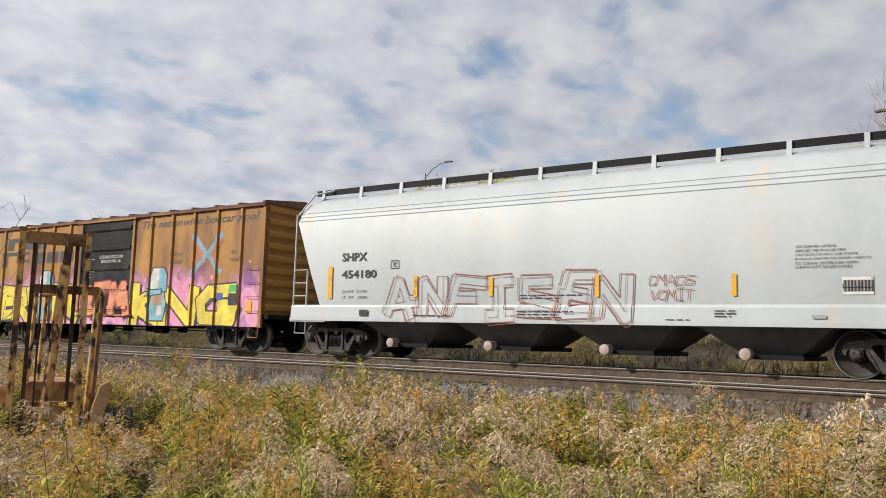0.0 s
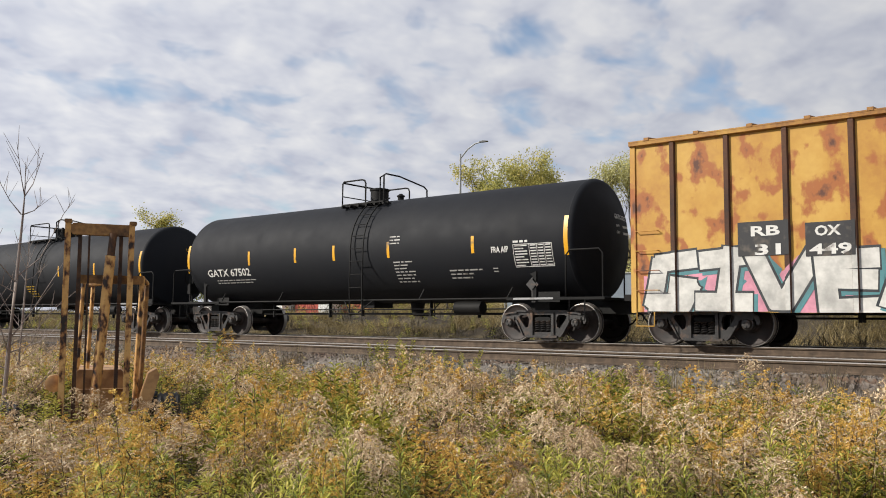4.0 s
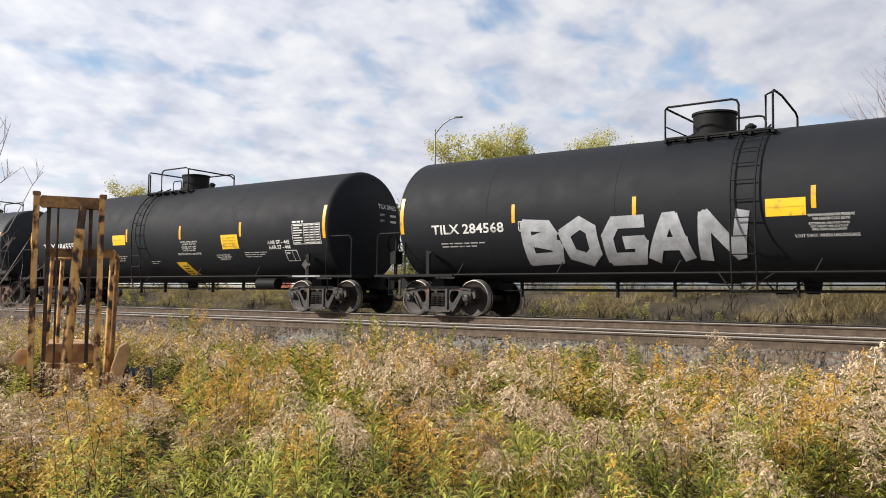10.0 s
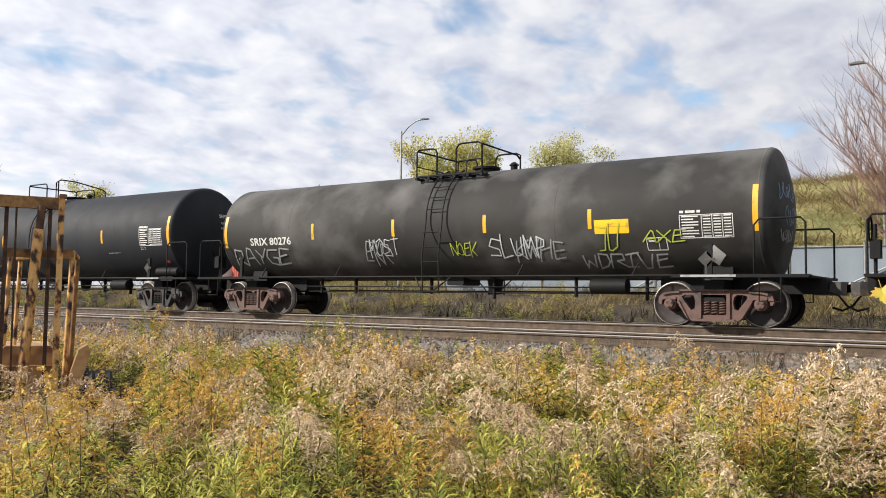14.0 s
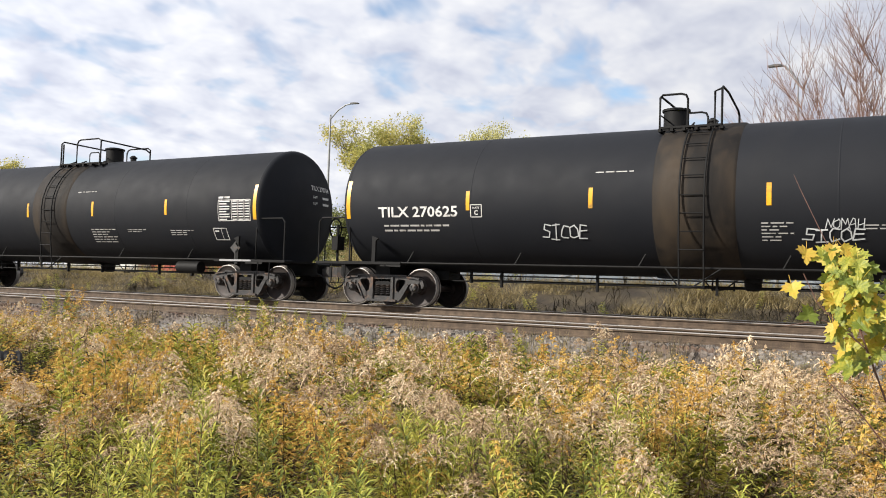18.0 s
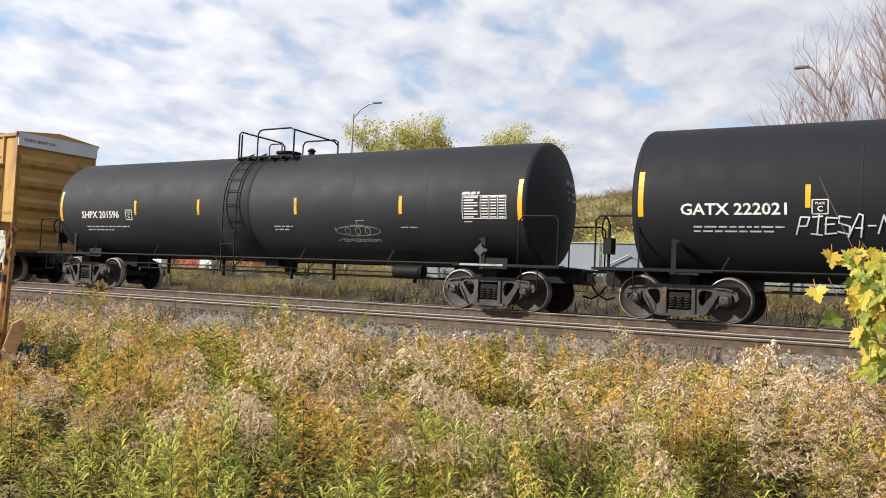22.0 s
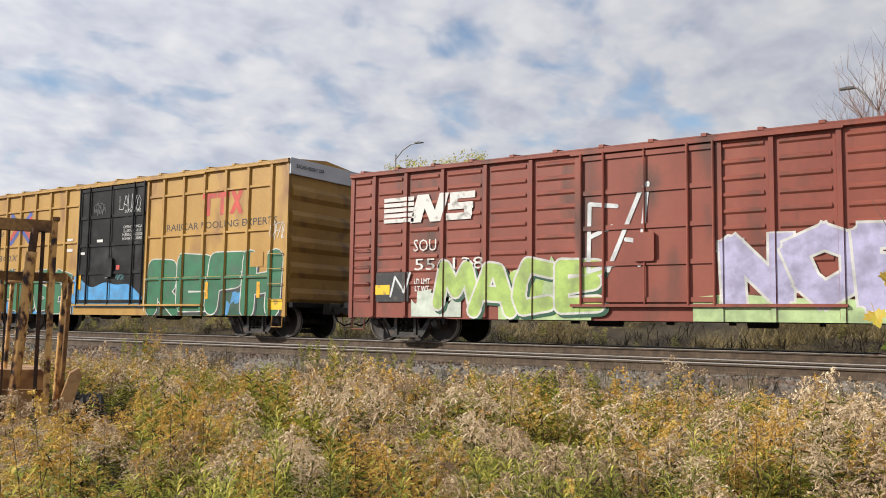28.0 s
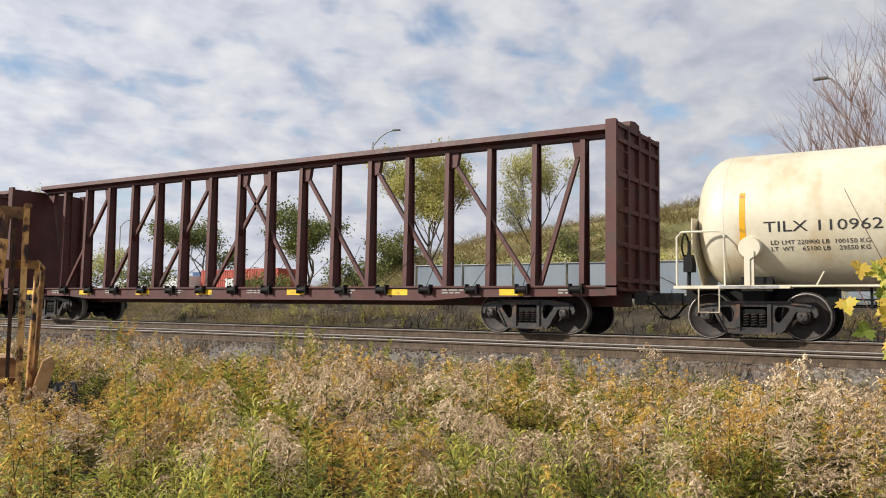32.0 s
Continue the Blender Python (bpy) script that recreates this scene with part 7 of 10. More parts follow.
# ---- saplings near the camera's left, and the maple by its right ----
SAPLING = surface("sapling_bark", [(0.13, 0.10, 0.085), (0.21, 0.17, 0.15), (0.28, 0.23, 0.20)], scale=5, rough=0.8, bump=0.1)
TRUNK = [(0, 0), (0.036, 0.95), (0.073, 1.64), (0.10, 2.19), (0.11, 2.46)]
BOUGHS = [[(0.11, 2.46), (0.075, 2.62), (0.02, 2.96)], [(0.11, 2.46), (0.18, 2.60), (0.26, 2.93)], [(0.11, 2.46), (0.105, 2.81)],
          [(0.08, 1.61), (-0.13, 1.86), (-0.27, 2.19)], [(0.06, 1.53), (-0.27, 1.72)], [(0.09, 2.28), (-0.02, 2.41), (-0.12, 2.59)], [(0.105, 2.28), (0.20, 2.33), (0.29, 2.45)],
          [(0.08, 1.68), (0.27, 1.86), (0.35, 2.04), (0.46, 2.30), (0.555, 2.45)], [(0.055, 1.10), (0.20, 1.31), (0.44, 1.75)], [(0.047, 1.02), (0.27, 1.17), (0.49, 1.46)],
          [(0.047, 0.95), (0.31, 1.06), (0.50, 1.24)], [(0.036, 0.95), (-0.055, 1.24), (-0.146, 1.46)], [(0.026, 0.80), (-0.16, 0.88), (-0.27, 1.02)], [(0.018, 0.51), (-0.09, 0.73), (-0.27, 0.91)], [(0.01, 0.40), (0.20, 0.51), (0.49, 0.84)]]


def sapling(x, y, z, k, turn, label):
    thing = tagged(new("bare_sapling"), label, "tree")
    thing.matrix_basis = pose(x, y, z, 0, 0, turn)
    r = random.Random(int(k * 100))
    part("trunk", Geo().tube([(p * k, 0, q * k) for p, q in TRUNK], 0.024 * k, 8, True, 0.007), SAPLING, thing, smooth=True)
    for b in BOUGHS:
        out = r.uniform(-0.25, 0.25)
        n = len(b) - 1
        pts = [(p * k, out * i / n * k, q * k) for i, (p, q) in enumerate(b)]
        part("branch", Geo().tube(pts, 0.0062 * k, 5, True, 0.0024), SAPLING, thing, smooth=True)
        for i in range(4):
            e, f = Vector(pts[-2]), Vector(pts[-1])
            o = e.lerp(f, 0.1 + 0.22 * i)
            tip = o + (f - e) * 0.35 + Vector((r.uniform(-0.16, 0.16), r.uniform(-0.12, 0.12), 0.12)) * k
            part("twig", Geo().tube([tuple(o), tuple(tip)], 0.0032, 4, True, 0.0018), SAPLING, thing)


sapling(-9.72, 4.43, -1.02, 1.17, 64.6, "bare young tree with upswept grey twigs beside the forklift")
sapling(-11.9, 5.6, -1.05, 0.9, 20, "smaller bare young tree in the weeds")

MAPLE = surface("maple_leaf", [(0.17, 0.22, 0.035), (0.36, 0.37, 0.05), (0.56, 0.48, 0.065), (0.60, 0.40, 0.06)], scale=1.6, rough=0.5, grain=12, bump=0.1, bump_scale=60, each=0.6, transmit=0.4, wear=(0.42, 0.17, 0.05), wear_at=0.70, wear_scale=5)


def maple_leaf(seed):
    r = random.Random(seed)
    half = [(0.0, 0.0), (0.10, -0.04), (0.22, -0.10), (0.24, 0.02), (0.42, 0.06), (0.36, 0.16), (0.52, 0.34), (0.34, 0.34), (0.30, 0.44), (0.17, 0.40), (0.20, 0.62), (0.12, 0.66), (0.10, 0.80), (0.0, 1.0)]
    pts = half + [(-x, y) for x, y in reversed(half[1:-1])]
    g = Geo()
    droop = r.uniform(0.15, 0.4)
    g.v = [(x * 0.95, y, -droop * y * y - 0.35 * abs(x) ** 1.5 + 0.03 * r.uniform(-1, 1)) for x, y in pts] + [(0, 0.3, 0.02)]
    k = len(pts)
    g.f = [(i, (i + 1) % k, k) for i in range(k)]
    g.tube([(0, 0.0, 0), (0, -0.25, 0.05), (0, -0.5, 0.12)], 0.012, 4)
    return g.mesh("leaf", MAPLE)


LEAVES = [maple_leaf(i) for i in range(6)]
maple = tagged(new("maple_sapling"), "maple sapling with yellow-green autumn leaves close to the camera", "maple")
MX, MY = -0.10, 3.65
maple.matrix_basis = pose(MX, MY, -1.05)
TWIG = surface("maple_twig", [(0.09, 0.04, 0.028), (0.16, 0.08, 0.052)], scale=6, rough=0.6, bump=0.1)
part("stem", Geo().tube([(0.16, 0.1, 0), (0.14, 0.06, 0.7), (0.02, 0.02, 1.1), (-0.10, 0, 1.45), (-0.20, 0, 1.73)], 0.006, 6, True, 0.0028), TWIG, maple, smooth=True)
part("twig", Geo().tube([(-0.20, 0, 1.73), (-0.26, 0, 1.86), (-0.31, 0, 1.97), (-0.335, 0, 2.03)], 0.0019, 5, True, 0.001), TWIG, maple, smooth=True)
part("twig", Geo().tube([(-0.06, 0.0, 1.34), (-0.17, -0.02, 1.44), (-0.24, -0.02, 1.52), (-0.29, -0.03, 1.63)], 0.003, 5, True, 0.002), TWIG, maple, smooth=True)
part("twig", Geo().tube([(-0.10, 0, 1.40), (-0.22, -0.02, 1.45), (-0.36, -0.03, 1.42)], 0.002, 5, True, 0.0014), TWIG, maple, smooth=True)
part("twig", Geo().tube([(0.04, 0.02, 1.05), (0.12, 0, 1.25), (0.15, 0.02, 1.42)], 0.004, 5, True, 0.002), TWIG, maple, smooth=True)
part("twig", Geo().tube([(0.10, 0.05, 0.85), (-0.08, -0.03, 1.1), (-0.20, -0.04, 1.22)], 0.004, 5, True, 0.002), TWIG, maple, smooth=True)
rm_ = random.Random(77)


def hang_leaf(i, x, y, z, s):
    ob = put("leaf", LEAVES[i % 6], maple)
    ob.matrix_basis = Matrix.LocRotScale((x, y, z), Euler((rm_.uniform(-2.3, -1.3), rm_.uniform(-1.0, 1.0), rm_.uniform(-0.6, 0.6))), (s, s, s))


for i in range(92):
    u = (i + rm_.random()) / 92          # from the tip of the spray down to its broad foot
    half = 0.04 + 0.145 * min(1.0, u * 1.3)
    hang_leaf(i, -0.17 + 0.215 * u + rm_.uniform(-half, half), rm_.uniform(-0.13, 0.13), 1.72 - 0.41 * u + rm_.uniform(-0.04, 0.04), rm_.uniform(0.07, 0.115))
for i, (x, z) in enumerate(((-0.335, 1.56), (-0.28, 1.70), (-0.25, 1.45))):
    hang_leaf(i, x, -0.03, z + 0.03, 0.10)
# ---- lettering and graffiti on the cars ----
def tone(name, c, rough=0.55):
    return surface(name, [tuple(v * 0.62 for v in c), tuple(v * 0.88 for v in c), tuple(min(1, v * 1.06) for v in c)], scale=2.2, rough=rough, grain=14, bump=0.04, wear=tuple(v * 0.45 + 0.035 for v in c), wear_at=0.62, wear_scale=3.0, wear_soft=0.14)


TAG_RED = tone("tag_dark_red", (0.30, 0.085, 0.045))
TAG_GREY = tone("tag_grey", (0.30, 0.31, 0.30))
TAG_WHITE = tone("tag_white", (0.58, 0.60, 0.60))
TAG_LIME = tone("tag_lime", (0.38, 0.46, 0.04))
FADE_GREY = tone("faded_grey", (0.05, 0.044, 0.038))
LOGO_SKY = tone("logo_sky_blue", (0.13, 0.26, 0.46))
TABLE_GREY = tone("table_grey", (0.34, 0.325, 0.29))
FADE_BLUE = tone("faded_blue", (0.20, 0.30, 0.38))
FADE_RUST = tone("faded_rust", (0.42, 0.14, 0.05))
LOGO_BLUE = tone("logo_blue", (0.05, 0.09, 0.34))
LOGO_RED = tone("logo_red", (0.52, 0.055, 0.035))
HAZE_PINK = tone("haze_pink", (0.62, 0.26, 0.34))
PIECE_YELLOW = tone("piece_yellow", (0.78, 0.60, 0.06))
PIECE_ORANGE = tone("piece_orange", (0.72, 0.27, 0.12))
PIECE_RED = tone("piece_red", (0.40, 0.04, 0.04))
PIECE_WHITE = tone("piece_white", (0.58, 0.57, 0.53))
PIECE_SILVER = tone("piece_silver", (0.38, 0.39, 0.41))
PIECE_TEAL = tone("piece_teal", (0.07, 0.22, 0.24))
PIECE_PALE = tone("piece_pale", (0.52, 0.58, 0.49))
PIECE_LIME = tone("piece_lime", (0.36, 0.50, 0.12))
PIECE_LILAC = tone("piece_lilac", (0.40, 0.38, 0.55))
PIECE_PALEGREEN = tone("piece_pale_green", (0.42, 0.55, 0.26))
PIECE_GREEN = tone("piece_green", (0.008, 0.075, 0.035))
PIECE_GREEN2 = tone("piece_green_light", (0.016, 0.145, 0.062))
PIECE_BLUE = tone("piece_blue", (0.06, 0.30, 0.60))
PIECE_BLACKISH = tone("piece_dark", (0.02, 0.025, 0.03))
CHALK = tone("chalk", (0.22, 0.22, 0.21))


def say(C, body, x, z, w, h, mat, shear=0.0, bold=0.0, off=0.004):
    C[1]("lettering", [words(body, x, z, w, h, bold, shear)], mat, off=off)


def print_block(C, x, z, w, h, rows, mat=None):
    rng = random.Random(int(x * 131 + z * 77))
    step = h / rows
    hh = min(step * 0.36, 0.07)
    out = []
    for i in range(rows):
        out += bars(x - w / 2, z + h / 2 - step * (i + 0.5), [w * (1.0 if i % 3 == 0 else rng.uniform(0.6, 0.95))], hh, 0)
    C[1]("small_print", out, PRINT if mat is WHITE or mat is None else mat)


def frame_box(C, x, z, w, h, mat=None):
    t = min(0.018, w * 0.07)
    m = mat or WHITE
    C[1]("stencil_box", [(bar(w, t), x, z + h / 2, 1), (bar(w, t), x, z - h / 2, 1), (bar(t, h), x - w / 2, z, 1), (bar(t, h), x + w / 2, z, 1)] + ([(bar(t * 0.7, h), x + w * 0.1, z, 1), (bar(w * 0.3, h * 0.12), x - w * 0.25, z + h * 0.25, 1)] if w > 0.35 else []), m)
    if w <= 0.35:
        say(C, "PLATE", x, z + h * 0.25, w * 0.62, h * 0.16, m, bold=0.02)
        say(C, "C", x, z - h * 0.14, w * 0.34, h * 0.40, m, bold=0.03)


def plate(C, x, z, w, h, mat):
    C[1]("plate", [(bar(w, h), x, z, 1)], mat, off=0.016)


def black_box(C, x, z, w, h):
    C[1]("paint_patch", [(bar(w, h), x, z, 1)], INK, off=0.015)


def stripe(C, x, z, w, h):
    C[1]("reflective_stripe", [(bar(max(w, 0.09), h), x, z, 1)], YELLOW, "yellow reflective stripe", off=0.018)


def rack_plate(C, x, z, w, h):
    C[1]("plate", [(bar(w, h), x, z, 1)], WHITE)
    C[1]("small_print", [(bar(w * 0.012 * (1 + i % 3), h * 0.66), x - w * 0.46 + i * w * 0.036, z, 1) for i in range(27)] + [(bar(w * 0.96, h * 0.05), x, z - h * 0.1, 1)], INK, off=0.008)


def data_table(C, x, z, w, h, mat=None):
    mat = mat or WHITE
    rows = 8
    out = [(bar(w, 0.016), x, z + h / 2, 1), (bar(w, 0.016), x, z - h / 2, 1)]
    for u in (-0.5, -0.08, 0.12, 0.31, 0.5):
        out.append((bar(0.014, h), x + u * w, z, 1))
    for i in range(rows):
        zz = z + h / 2 - h * (i + 0.5) / rows
        for a, b in ((-0.48, -0.12 - 0.1 * (i % 3 == 1)), (-0.06, 0.10), (0.14, 0.29), (0.33, 0.48)):
            out.append((bar((b - a) * w * 0.9, h / rows * 0.42), x + (a + b) / 2 * w, zz, 1))
    C[1]("data_table", out, mat, "stencilled table of load data")
    C[1]("small_print", bars(x - w / 2, z + h / 2 + 0.07, [w * 0.4], 0.05), mat)


def warning_panel(C, x, z, w, h):
    C[1]("warning_panel", [(bar(w, h), x, z, 1)], PLACARD, "yellow warning panel")
    if h > 0.4:
        C[1]("small_print", bars(x - w * 0.38, z + h * 0.28, [w * 0.76] * 4, h * 0.09, h * 0.11), surface("print_ochre", [(0.45, 0.25, 0.01), (0.5, 0.28, 0.01)], bump=0), off=0.007)
    else:
        C[1]("small_print", [(bar(w, 0.012), x, z, 1)], surface("print_ochre", [(0.45, 0.25, 0.01), (0.5, 0.28, 0.01)], bump=0), off=0.007)


def sticker(C, x, z, w, h):
    C[1]("warning_sticker", [(shape((-w * 0.5, h * 0.5), (-w * 0.25, -h * 0.5), (w * 0.5, -h * 0.45), (w * 0.2, h * 0.5)), x, z, 1)], PLACARD, "skewed yellow sticker")
    C[1]("small_print", bars(x - w * 0.2, z + h * 0.2, [w * 0.4] * 4, 0.03, 0.05), INK, off=0.008)


def diamond(C, x, z, w, h, text):
    d = max(w, h) * 0.5
    C[1]("placard", [(shape((-d, 0), (0, -d), (d, 0), (0, d)), x, z, 1)], WHITE, "white diamond placard", off=0.03)
    if text:
        C[1]("lettering", [words(text, x, z, d * 1.0, d * 0.32, 0.02)], INK, off=0.036)


def ring(rx, rz, t, n=28, a0=0.0, a1=6.2832):
    pts, faces = [], []
    for i in range(n + 1):
        a = a0 + (a1 - a0) * i / n
        pts += [(rx * math.cos(a), rz * math.sin(a)), ((rx - t) * math.cos(a), (rz - t) * math.sin(a))]
    for i in range(n):
        faces.append((2 * i, 2 * i + 1, 2 * i + 3, 2 * i + 2))
    return (pts, faces)


def chalk_sub(C, x, z, w, h):
    out = [(ring(w * 0.5, h * 0.28, 0.02), x, z - h * 0.12, 1)] + [(ring(0.09, 0.09, 0.018, 14), x + k * w * 0.22, z - h * 0.12, 1) for k in (-1, 0, 1)]
    out += [(bar(w * 0.3, 0.02), x, z + h * 0.18, 1), (bar(0.02, h * 0.25), x, z + h * 0.3, 1), (bar(w * 0.2, 0.02), x + w * 0.08, z + h * 0.44, 1), (bar(0.02, h * 0.2), x - w * 0.5, z, 1)]
    C[1]("chalk_drawing", out, CHALK, "chalk drawing of a submarine")
    C[1]("chalk_writing", [(squiggle(w, h * 0.22, 5, 9, 0.008), x, z - h * 0.62, 1)], CHALK)


GLYPHS = {
    "A": [[(0, 0), (0.42, 0.96), (0.62, 0.96), (1, 0)], [(0.2, 0.36), (0.82, 0.36)]],
    "B": [[(0.1, 0.02), (0.12, 0.95), (0.78, 0.92), (0.86, 0.66), (0.3, 0.52), (0.95, 0.42), (0.92, 0.06), (0.1, 0.02)]],
    "C": [[(0.98, 0.86), (0.3, 0.95), (0.08, 0.6), (0.1, 0.22), (0.36, 0.04), (1, 0.1)]],
    "D": [[(0.1, 0), (0.1, 0.96), (0.7, 0.9), (0.95, 0.5), (0.75, 0.06), (0.1, 0.02)]],
    "E": [[(0.98, 0.9), (0.16, 0.95), (0.1, 0.04), (1, 0.08)], [(0.14, 0.5), (0.86, 0.54)]],
    "F": [[(0.05, 0), (0.14, 0.95), (1, 0.9)], [(0.12, 0.48), (0.8, 0.54)]],
    "G": [[(0.98, 0.92), (0.3, 0.92), (0.06, 0.55), (0.14, 0.08), (0.86, 0.06), (0.95, 0.44), (0.55, 0.46)]],
    "H": [[(0.08, 0), (0.12, 1)], [(0.9, 0), (0.94, 1)], [(0.1, 0.46), (0.9, 0.52)]],
    "I": [[(0.45, 0), (0.55, 1)], [(0.1, 0.95), (0.95, 1)], [(0, 0.03), (0.9, 0)]],
    "J": [[(0.3, 0.95), (0.95, 0.95), (0.8, 0.1), (0.1, 0.05)]],
    "K": [[(0.1, 0), (0.14, 1)], [(0.98, 1), (0.22, 0.46), (1, 0)]],
    "L": [[(0.12, 1), (0.08, 0.05), (1, 0.1)]],
    "M": [[(0.02, 0), (0.16, 0.98), (0.5, 0.4), (0.84, 0.98), (1, 0)]],
    "N": [[(0.06, 0), (0.1, 0.96), (0.86, 0.06), (0.94, 1)]],
    "O": [[(0.5, 0.95), (0.1, 0.72), (0.12, 0.2), (0.5, 0.04), (0.9, 0.22), (0.9, 0.74), (0.5, 0.95)]],
    "P": [[(0.12, 0), (0.12, 0.95), (0.86, 0.88), (0.86, 0.5), (0.16, 0.42)]],
    "R": [[(0.06, 0), (0.12, 0.95), (0.84, 0.9), (0.82, 0.54), (0.3, 0.48), (1, 0)]],
    "S": [[(1, 0.88), (0.2, 0.95), (0.12, 0.58), (0.88, 0.46), (0.82, 0.06), (0, 0.1)]],
    "T": [[(0, 0.92), (1, 0.98)], [(0.54, 0.94), (0.46, 0)]],
    "U": [[(0.06, 1), (0.12, 0.16), (0.5, 0.02), (0.88, 0.16), (0.96, 1)]],
    "V": [[(0, 1), (0.42, 0.04), (0.6, 0.04), (1, 1)]],
    "W": [[(0, 1), (0.24, 0.02), (0.5, 0.62), (0.76, 0.02), (1, 1)]],
    "X": [[(0, 0), (1, 1)], [(0.05, 1), (0.95, 0)]],
    "Y": [[(0, 1), (0.5, 0.5), (1, 1)], [(0.5, 0.5), (0.45, 0)]],
    "Z": [[(0, 0.94), (1, 0.94), (0, 0.06), (1, 0.06)]],
    "-": [[(0.2, 0.5), (0.8, 0.5)]],
    ".": [[(0.4, 0.05), (0.6, 0.05)]],
}


def stroke_polys(lines, half, rounded):
    """Convex pieces that cover the lines with strokes of the given half width."""
    out = []
    for ln in lines:
        for (ax, ay), (bx, by) in zip(ln, ln[1:]):
            L = math.hypot(bx - ax, by - ay) or 1e-6
            ux, uy = (bx - ax) / L * half, (by - ay) / L * half
            k = 0.0 if rounded else 0.55
            ax2, ay2, bx2, by2 = ax - ux * k, ay - uy * k, bx + ux * k, by + uy * k
            out.append([(ax2 - uy, ay2 + ux), (ax2 + uy, ay2 - ux), (bx2 + uy, by2 - ux), (bx2 - uy, by2 + ux)][::-1])
        if rounded or len(ln) > 2:
            n = 12 if rounded else 7
            for px, py in (ln if rounded else ln[1:-1]):
                q = half if rounded else half * 0.96
                out.append([(px + q * math.cos(6.2832 * i / n), py + q * math.sin(6.2832 * i / n)) for i in range(n)])
    return out


def union(polys, holes=()):
    """One flat mesh of the area that the pieces cover and the holes do not, as (points, faces)."""
    vs, fs = [], []
    for p in list(polys) + list(holes):
        area = sum(a[0] * b[1] - b[0] * a[1] for a, b in zip(p, p[1:] + p[:1]))
        q = p if area > 0 else p[::-1]
        fs.append(list(range(len(vs), len(vs) + len(q))))
        vs += [Vector(c) for c in q]
    v2, _, f2, _, _, _ = geometry.delaunay_2d_cdt(vs, [], fs, 0, 1e-5)
    sets = [[vs[i] for i in f] for f in fs]

    def inside(c, p):
        return all((b.x - a.x) * (c.y - a.y) - (b.y - a.y) * (c.x - a.x) > 0 for a, b in zip(p, p[1:] + p[:1]))
    keep = []
    for f in f2:
        c = sum((v2[i] for i in f), Vector((0, 0))) / len(f)
        if any(inside(c, p) for p in sets[:len(polys)]) and not any(inside(c, p) for p in sets[len(polys):]):
            keep.append(tuple(f))
    return [(v.x, v.y) for v in v2], keep


def graf(C, body, x, z, w, h, fill, edge, thick=0.30, rim=0.045, seed=1, wild_=0.10, rounded=False, overlap=1.12, shadow=None, base=0.004, hollow=False, slant=0.0, inner=None):
    """Sprayed letters of broad overlapping strokes, each letter with its rim, later ones over earlier ones."""
    r = random.Random(seed)
    n = len(body)
    step = w / n
    wide = step * overlap
    for i, ch in enumerate(body):
        if ch not in GLYPHS:
            continue
        half = thick * min(wide * 1.1, h) / 2
        cx, cz = x - w / 2 + step * (i + 0.5), z + h * r.uniform(-0.04, 0.04)
        hh = (h - 2 * half) * r.uniform(0.92, 1.06)
        ww = max(0.1, wide - 2 * half) * r.uniform(0.9, 1.1)
        tilt = slant + r.uniform(-wild_, wild_)
        bow = r.uniform(-wild_, wild_)
        lines = []
        for ln in GLYPHS[ch]:
            q = []
            for u, v in ln:
                u, v = u - 0.5 + r.uniform(-wild_, wild_) * 0.6, v - 0.5 + r.uniform(-wild_, wild_) * 0.5
                q.append((u * ww + tilt * v * hh + bow * ww * (4 * v * v - 0.5), v * hh + 0.12 * tilt * u * ww))
            lines.append(q)
        o = base + 0.0021 * i
        body_polys = stroke_polys(lines, half, rounded)
        if hollow:
            C[1]("graffiti_letter", [(union(stroke_polys(lines, half + rim, rounded), body_polys), cx, cz, 1)], edge, "hollow letter drawn with a sprayed line", off=o)
            continue
        if shadow:
            C[1]("graffiti_shadow", [(union(stroke_polys([[(p + 0.07, q - 0.07) for p, q in ln] for ln in lines], half + rim, rounded)), cx, cz, 1)], shadow, off=o - 0.0012)
        if rim:
            C[1]("graffiti_outline", [(union(stroke_polys(lines, half + rim, rounded)), cx, cz, 1)], edge, off=o)
        C[1]("graffiti_letter", [(union(body_polys), cx, cz, 1)], fill, "spray-painted graffiti letter", off=o + 0.0007)
        if inner:
            C[1]("graffiti_shine", [(union(stroke_polys([ln[:2] for ln in lines[:1]], half * 0.22, True)), cx - half * 0.3, cz + half * 0.2, 1)], inner, off=o + 0.0013)


def line_tag(C, x, z, w, h, body, mat, thick=0.10, seed=3):
    """A quick tag of thin sprayed letters."""
    graf(C, body.replace(" ", "-"), x, z, w, h, mat, None, thick=thick, rim=0, seed=seed + int(abs(x) * 10), wild_=0.16, rounded=True, overlap=1.08, base=0.014, slant=0.12)


